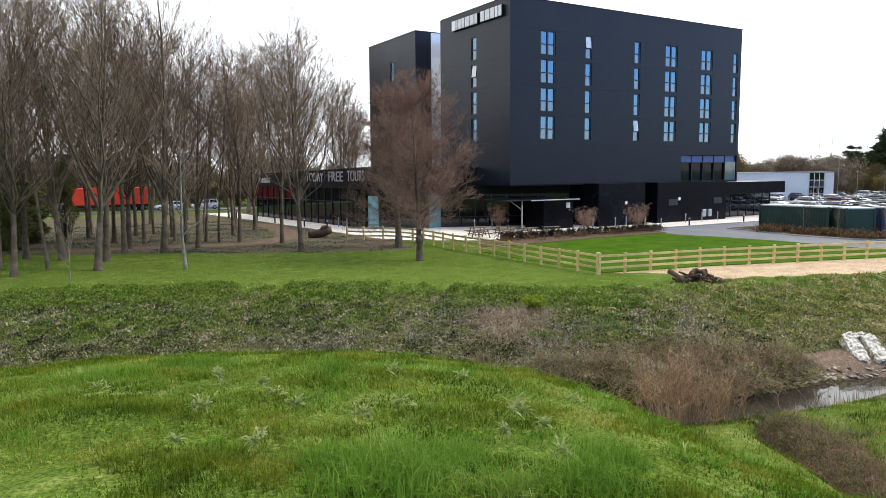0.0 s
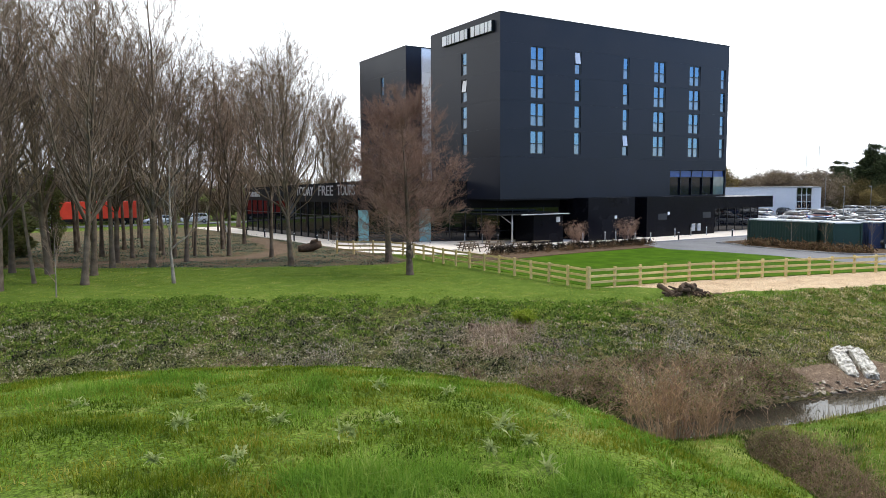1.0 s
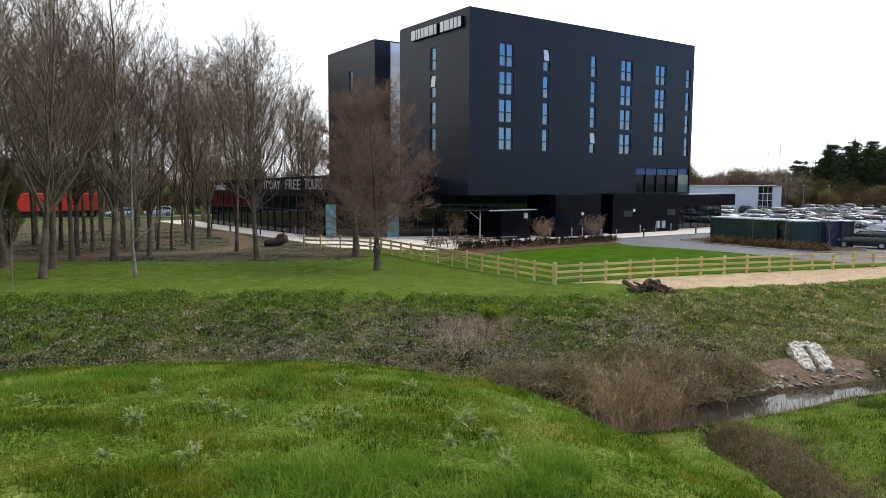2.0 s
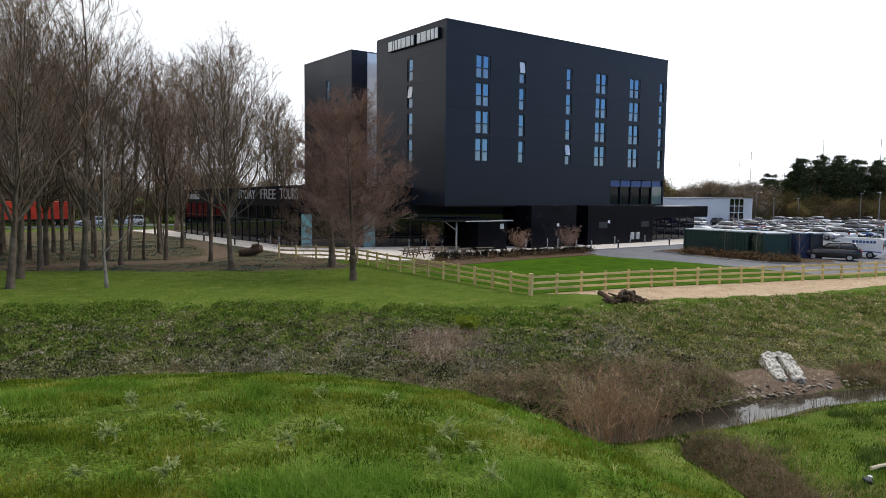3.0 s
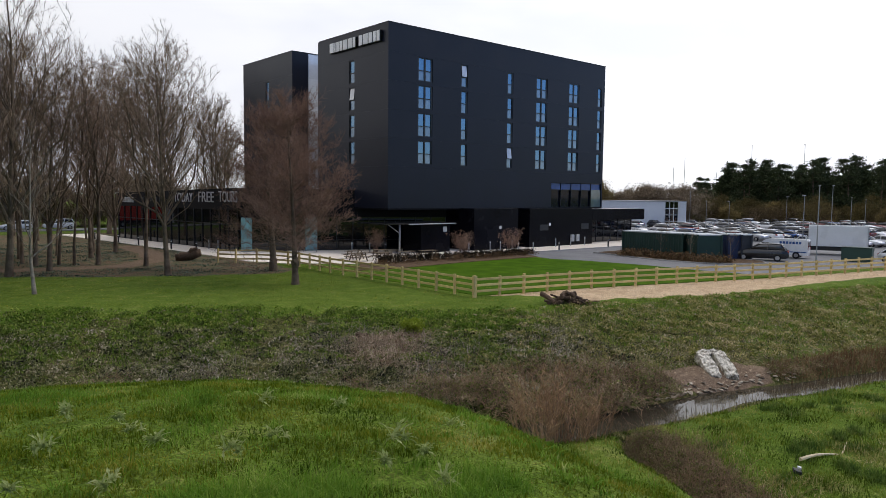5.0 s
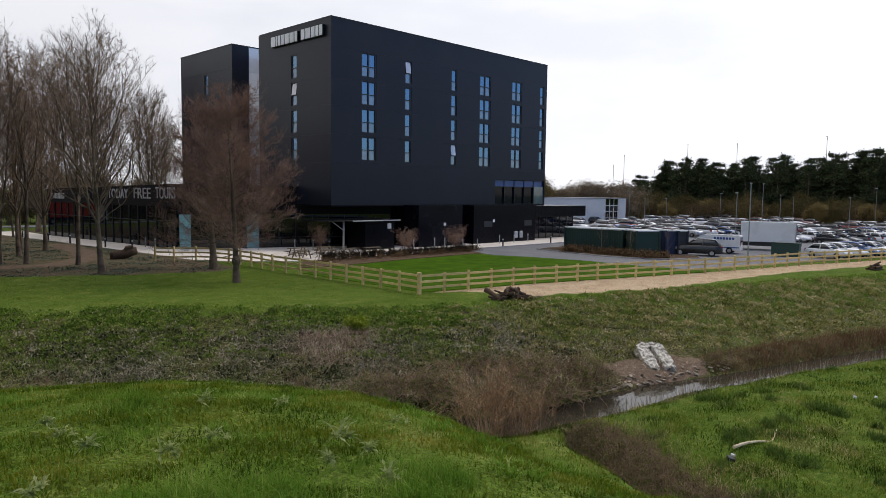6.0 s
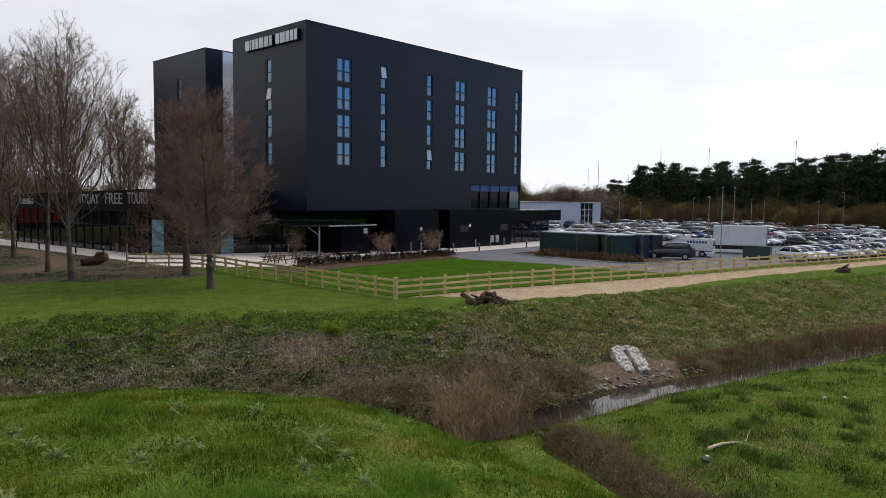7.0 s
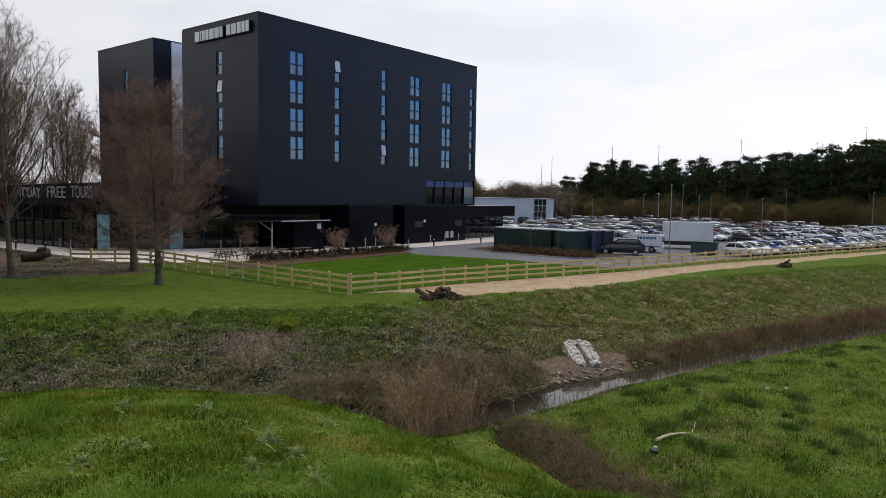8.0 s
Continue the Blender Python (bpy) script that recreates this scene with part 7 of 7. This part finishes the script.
def field_grass():
    n = 210000
    az, r = np.radians(grng.uniform(44, 86, n)), 12 + 42 * grng.random(n) ** 1.2
    q = np.column_stack([HILL[0] + r * np.sin(az), HILL[1] + r * np.cos(az)])
    s, _ = along(STREAM, q)
    b = bumps(q, 1.3, 4.4)
    k = (s < -1.6) & (grng.random(n) < np.clip(0.6 + 0.5 * b, 0.15, 1))
    q, r, b = q[k], r[k], b[k]
    p = hit_land(q)
    stuff("field_grass", blades("field_grass", p, np.clip(0.10 + 0.05 * b, 0.04, 0.3) * grng.uniform(0.6, 1.4, len(q)), 0.010 + 0.0004 * r, 0.6, FIELD), "uneven bright green meadow grass", "grass")
    # darker docks and rushes in clumps
    c = np.column_stack([grng.uniform(-30, 25, 240), grng.uniform(-66, -46, 240)])
    near = np.array([(-20.0, -50.16), (-19.1, -50.36), (-21.7, -50.02), (-22.64, -52.03), (-17.09, -51.31), (-15.39, -52.42), (-19.32, -53.03), (-16.72, -52.89), (-22.49, -49.98), (-14.44, -49.36), (-22.58, -51.29)])
    c = np.concatenate([c, near + 0.1, near - 0.15])
    q = np.repeat(c, 120, 0) + grng.normal(0, 0.14, (len(c) * 120, 2)) * np.repeat(grng.uniform(0.5, 1.9, len(c)), 120)[:, None]
    s, _ = along(STREAM, q)
    q = q[(s < -2.0) & (np.hypot(*(q - HILL).T) > 15)]
    p = hit_land(q)
    stuff("meadow_clumps", blades("meadow_clumps", p, grng.uniform(0.10, 0.30, len(q)), np.full(len(q), 0.024), 0.9, DOCK), "darker clumps of docks and rushes in the meadow", "weeds")
    # withered patches near the ditch
    c = np.array([(-21.36, -51.47), (-24.33, -51.29), (-19.47, -51.67), (-25.86, -51.05), (-20.78, -50.91), (-21.1, -52.56), (-23.9, -47.9), (-24.5, -49.0), (-23.1, -46.9), (-25.1, -50.2), (-25.7, -51.3)])
    q = np.repeat(c, 300, 0) + grng.normal(0, 0.34, (len(c) * 300, 2))
    q = q[along(STREAM, q)[0] < -1.5]
    p = hit_land(q)
    stuff("withered_grass", blades("withered_grass", p, grng.uniform(0.08, 0.24, len(q)), np.full(len(q), 0.014), 1.0, SUNNY, 0.6), "withered straw-coloured grass in patches on the meadow", "dead grass")
    n = 130000
    q = np.column_stack([grng.uniform(-48, -8, n), grng.uniform(-36, 4, n)])
    s, _ = along(STREAM, q)
    w, _ = along(WOOD_EDGE, q)
    f, _ = along(FENCE_FRONT, q)
    b = bumps(q, 1.1, 7.0)
    k = (s > 9.5) & (w < 0.4) & (f > -0.5) & (grng.random(n) < np.clip(0.5 + 0.5 * b, 0.1, 1)) | ((s > 9.0) & (f <= 0) & (q[:, 0] < -13.5))
    q, b = q[k], b[k]
    p = hit_land(q)
    stuff("lawn_grass", blades("lawn_grass", p, np.clip(0.05 + 0.025 * b, 0.03, 0.12), np.full(len(q), 0.017), 0.8, GRASS), "mown green lawn grass with paler tufts", "grass")


field_grass()


def wood_floor():
    n = 110000
    q = np.column_stack([grng.uniform(-52, -13, n), grng.uniform(-10, 34, n)])
    w, _ = along(WOOD_EDGE, q)
    t, _ = along(TRACK, q)
    b = bumps(q, 0.7, 3.3)
    k = (w > 0.3) & (np.abs(t) > 1.5) & (grng.random(n) < np.clip(0.3 + 0.7 * b, 0.03, 1)) & (q[:, 0] < -16)
    p = hit_land(q[k])
    stuff("ivy", blades("ivy", p, grng.uniform(0.06, 0.14, len(p)), np.full(len(p), 0.06), 1.2, IVY, 0.6), "dark ivy covering the woodland floor", "ivy")


IVY = foliage("ivy_leaves", [(0.0, (0.03, 0.055, 0.034)), (0.5, (0.075, 0.115, 0.075)), (1.0, (0.19, 0.23, 0.17))], 0.45, 0.1, 0.5)
wood_floor()


def bramble(seed, rx, ry, h, twigs, label):
    """A sprawling tangle of canes over several uneven humps."""
    rng = random.Random(seed)
    b = thing("bramble_bush", label, "bramble", "bramble bushes")
    humps = [(rng.gauss(0, rx * 0.55), rng.gauss(0, ry * 0.55), rng.uniform(0.35, 1.0) * h, rng.uniform(0.3, 0.6)) for _ in range(9)]
    canes = Shape()
    for i in range(150):
        x, y, z, w = rng.choice(humps)
        base = Vector((x + rng.gauss(0, w), y + rng.gauss(0, w), -0.15))
        p, q = sprout(rng, base, Vector((rng.gauss(0, 0.8), rng.gauss(0, 0.8), 1.1)), (z + 0.3) * rng.uniform(0.9, 2.0), 0.011, 6, 0.24, -0.17)
        canes.tube(p, [max(v, 0.005) for v in q], 3)
    part("cane_tangle", canes, STEM, b)

    def pick(g):
        x, y, z, w = g.choice(humps)
        dx, dy = g.gauss(0, w), g.gauss(0, w)
        top = z * math.exp(-(dx * dx + dy * dy) / (2 * w * w)) * g.random() ** 0.6
        return Vector((x + dx, y + dy, top + 0.04))
    part("dead_growth", blade_cloud(twigs, rng, pick, 0.24, 0.009, 0.25, "growth", BRAMBLE), BRAMBLE, b)["kind"] = "stuff"
    part("leaf_growth", blade_cloud(twigs // 4, rng, pick, 0.09, 0.03, 0.4, "leaf_growth", WEED), WEED, b)["kind"] = "stuff"
    return b


br = [bramble(71, 1.5, 1.1, 0.8, 5200, "dark brown tangled bramble bush"), bramble(72, 1.2, 1.2, 0.9, 5200, "dark brown tangled bramble bush")]
BRAMBLES = [(-24.21, -46.03, 0.43), (-23.74, -46.27, 0.55), (-24.57, -46.44, 0.46), (-23.74, -46.85, 0.5), (-24.61, -46.86, 0.5), (-24.03, -47.15, 0.44), (-24.85, -47.19, 0.56), (-24.25, -47.49, 0.54), (-25.04, -47.54, 0.43), (-24.38, -47.87, 0.51), (-25.32, -47.84, 0.42), (-24.53, -48.23, 0.5), (-25.43, -48.35, 0.56), (-24.8, -48.66, 0.57), (-25.75, -48.76, 0.55), (-25.1, -49.08, 0.57), (-25.83, -49.24, 0.44), (-25.4, -49.46, 0.45), (-26.06, -49.78, 0.49), (-25.53, -50.05, 0.47), (-26.45, -50.24, 0.48), (-25.86, -50.54, 0.51), (-26.66, -50.72, 0.56), (-26.01, -51.05, 0.57), (-26.87, -51.32, 0.58), (-26.29, -51.61, 0.45), (-27.15, -51.88, 0.57), (-26.51, -52.2, 0.51),
            (-21.7, -39.8, 1.0), (-19.9, -40.9, 1.15), (-18.5, -41.6, 1.0), (-20.6, -42.0, 1.0),
            (-22.4, -41.2, 1.0), (-24.2, -39.6, 1.0), (-22.9, -38.2, 0.7), (-25.9, -38.2, 0.9), (-28.0, -35.8, 0.7), (-34.8, -29.8, 0.6), (-17.6, -42.4, 0.6), (-10.6, -44.6, 0.5), (-8.2, -45.3, 0.5), (-27.6, -40.6, 0.5), (-26.8, -41.6, 0.5), (-29.3, -38.4, 0.5), (-31.5, -36.0, 0.45)]
for i, (x, y, s) in enumerate(BRAMBLES):
    m = pose(x, y, land_at(x, y) - 0.05, 0, 0, trng.uniform(0, 360)) @ Matrix.Diagonal((s, s, s * trng.uniform(0.8, 1.05) * (1.5 if i < 29 else 1), 1))
    if i < 2:
        br[i].matrix_basis = m
    else:
        copy_thing(br[i % 2], m).matrix_basis = m


def osier(seed, h, r, stems):
    rng = random.Random(seed)
    b = thing("osier_bush", "leafless bush of many upright rusty stems by the stream", "bush")
    st, fine = Shape(), Shape()
    for i in range(stems):
        a, k = rng.uniform(0, 6.28), rng.random()
        base = Vector((math.cos(a) * r * 0.45 * k, math.sin(a) * r * 0.45 * k, -0.25))
        p, q = sprout(rng, base, Vector((math.cos(a) * k * 0.5, math.sin(a) * k * 0.5, 1)), h * rng.uniform(0.42, 1.08), 0.017, 6, 0.08, 0.06)
        st.tube(p, [max(v, 0.005) for v in q], 4)
        for j in range(12):
            s0 = p[rng.randint(3, 6)]
            e, er = sprout(rng, s0, Vector((rng.gauss(0, 0.8), rng.gauss(0, 0.8), 0.8)), h * rng.uniform(0.08, 0.22), 0.006, 2, 0.15, 0.05)
            fine.tube(e, [0.006, 0.005, 0.003], 3)
    part("framework", st, STEM, b)
    part("crown", fine, STEM_LIGHT, b)
    return b


ob = osier(81, 2.5, 2.4, 100)
place(ob, -26.0, -44.0, land_at(-26.0, -44.0) + 0.05, 0, 1.0)
place(osier(82, 2.0, 1.5, 34), -24.9, -44.6, land_at(-24.9, -44.6) + 0.05, 0, 1.0)
SHRUB_GREEN = foliage("shrub_leaves", [(0.0, (0.12, 0.17, 0.015)), (0.5, (0.24, 0.31, 0.03)), (1.0, (0.42, 0.45, 0.08))], 0.6, 0.5, 3)
leaf = leafy_shrub("green_shrub", 91, 0.75, 0.6, STEM, SHRUB_GREEN, 3200, 0.12, "small yellow-green shrub on the bank")
place(leaf, -22.82, -32.95, land_at(-22.82, -32.95), 0, 1.0)


# ---- stone outlet, logs and litter ----
def rough_block(sx, sy, sz, seed, sub=3, amp=0.05):
    """A weathered, uneven block."""
    me = bpy.data.meshes.new("block")
    b = bmesh.new()
    bmesh.ops.create_cube(b, size=1)
    bmesh.ops.subdivide_edges(b, edges=b.edges[:], cuts=sub, use_grid_fill=True)
    for v in b.verts:
        v.co = Vector((v.co.x * sx, v.co.y * sy, v.co.z * sz))
        c = v.co * 1.0
        r = 1 - 0.05 * (abs(c.x) / sx + abs(c.y) / sy + abs(c.z) / sz > 1.3)
        v.co = c * r + noise.noise_vector(c * 3.1 + Vector((seed, 0, 0))) * amp
    b.to_mesh(me)
    b.free()
    return me


def outlet():
    o = thing("stone_outlet", "pale stone drain outlet of two sloping wing walls", "drain outlet")
    slope = 19
    for i, dx in enumerate((-0.58, 0.58)):
        p = part("wing_wall", rough_block(0.84, 2.2, 0.7, i * 7.0, 9, 0.06), STONE, o, smooth=False)
        p.matrix_basis = pose(dx, 0, 0.25, slope, 0, 0)
    p = part("head_wall", rough_block(1.5, 0.45, 0.6, 4.0, 7, 0.09), STONE, o)
    p.matrix_basis = pose(0, 1.12, 0.6, slope, 0, 0)
    p = part("channel", rough_block(0.6, 2.3, 0.12, 9.0, 5, 0.03), RUBBLE, o)
    p.matrix_basis = pose(0, 0, 0.02, slope, 0, 0)
    return o


out = outlet()
out.matrix_basis = pose(-13.7, -42.95, -1.68, 0, 0, -38) @ Matrix.Diagonal((0.66, 0.76, 1.0, 1))
stones = [rough_block(0.34, 0.26, 0.2, s, 2, 0.05) for s in (1.0, 2.0, 3.0)]
srng = random.Random(12)
for i in range(110):
    x = srng.uniform(-18.5, -10.5)
    s = 1.0 + srng.uniform(0.0, 0.75) ** 2
    base = np.interp(x, STREAM[:, 0], STREAM[:, 1]) + s
    o = tagged(part("stone", stones[i % 3], RUBBLE), "grey rubble stone at the water's edge", "stone", "stones by the stream")
    k = srng.uniform(0.18, 0.55)
    o.matrix_basis = pose(x, base, land_at(x, base) + 0.02, srng.uniform(-20, 20), srng.uniform(-20, 20), srng.uniform(0, 360)) @ Matrix.Diagonal((k * 1.5, k, k * 0.4, 1))


def log_piece(ln, r, seed):
    rng = random.Random(seed)
    sh = Shape()
    pts = [Vector((-ln / 2 + ln * i / 5, rng.gauss(0, 0.02), rng.gauss(0, 0.02))) for i in range(6)]
    return sh.tube(pts, [r * rng.uniform(0.88, 1.08) for _ in pts], 9, True)


def log_pile(seed, count, spread, label):
    rng = random.Random(seed)
    t = thing("log_pile", label, "log pile")
    for i in range(count):
        ln, r = rng.uniform(0.35, 1.2), rng.uniform(0.04, 0.14)
        tier = 0 if i < count * 0.55 else (1 if i < count * 0.85 else 2)
        o = part("log", log_piece(ln, r, seed * 50 + i), LOG, t)
        o.matrix_basis = pose(rng.gauss(0, spread * (1 - tier * 0.3)), rng.gauss(0, 0.24 * (1 - tier * 0.3)), 0.1 + tier * 0.2, 0, rng.uniform(-28, 28), rng.uniform(-85, 85))
        part("sawn_end", Shape().tube([(ln / 2 + 0.002, 0, 0), (ln / 2 + 0.012, 0, 0)], r * 0.85, 9, True), LOG_END, o)
    return t


place(log_pile(3, 40, 0.6, "heap of short brown logs on the sandy strip"), -11.4, -32.6, land_at(-11.4, -32.6), -35)
lone = tagged(part("log", log_piece(1.5, 0.06, 77), LOG_END), "pale bare pole beside the log heap", "log")
lone.matrix_basis = pose(-9.9, -33.0, land_at(-9.9, -33.0) + 0.06, 0, 0, -25)
place(log_pile(4, 18, 0.45, "heap of brown logs beside the fence"), 25.0, -42.6, land_at(25.0, -42.6), 20, 0.9)


def fallen_trunk():
    rng = random.Random(5)
    t = thing("fallen_log", "dark hollow fallen trunk with a pale cut face", "log")
    pts = [Vector((-1.0 + 0.4 * i, 0.05 * math.sin(i), 0.28 + 0.16 * (i > 3) + 0.05 * i)) for i in range(6)]
    part("trunk", Shape().tube(pts, [0.26, 0.36, 0.38, 0.4, 0.42, 0.32], 10, True), LOG, t, smooth=True)
    part("branch_stub", Shape().tube([(0.1, 0, 0.5), (0.3, -0.2, 0.95), (0.75, -0.3, 1.05)], [0.22, 0.2, 0.12], 8, True), LOG, t)
    part("cut_face", Shape().tube([(1.002, 0.0, 0.69), (1.06, 0.0, 0.7)], 0.29, 10, True), LOG_END, t)
    return t


place(fallen_trunk(), -19.0, 4.2, 0.0, -20, 1.05)
stump_me = rough_block(0.42, 0.42, 0.42, 3.3, 4, 0.05)
tagged(part("tree_stump", stump_me, LOG), "short dark tree stump on the bank", "stump").matrix_basis = pose(-24.76, -31.74, land_at(-24.76, -31.74) + 0.12, 4, 5, 20)
branch = Shape()
brg = random.Random(2)
bp, brr = sprout(brg, Vector((0, 0, 0.05)), Vector((1, 0, 0.03)), 2.9, 0.05, 8, 0.07, 0)
branch.tube(bp, brr, 7, True)
for k in range(6):
    s0 = bp[brg.randint(3, 8)]
    q, qr = sprout(brg, s0, Vector((1, brg.uniform(-1, 1), brg.uniform(0, 0.4))), brg.uniform(0.4, 0.9), 0.03, 3, 0.15, 0)
    branch.tube(q, qr, 5)
fb = tagged(part("fallen_branch", branch, PALE_WOOD), "pale fallen branch lying in the meadow", "branch")
fb.matrix_basis = pose(-23.3, -50.42, land_at(-23.3, -50.42) + 0.08, 0, 0, -11)
bag = rough_block(0.26, 0.2, 0.09, 6.6, 6, 0.05)
tagged(part("litter_bag", bag, PLASTIC), "crumpled black litter bag in the meadow", "litter").matrix_basis = pose(-23.9, -50.6, land_at(-23.9, -50.6) + 0.05, 8, 5, 30)
paper = rough_block(0.12, 0.1, 0.07, 8.8, 3, 0.04)
for x, y in ((-14.9, -51.3), (-14.2, -51.8), (-13.3, -32.7), (-23.65, -50.55)):
    tagged(part("litter", paper, SIGN_WHITE), "scrap of white litter in the grass", "litter").matrix_basis = pose(x, y, land_at(x, y) + 0.05, 10, 0, 40)
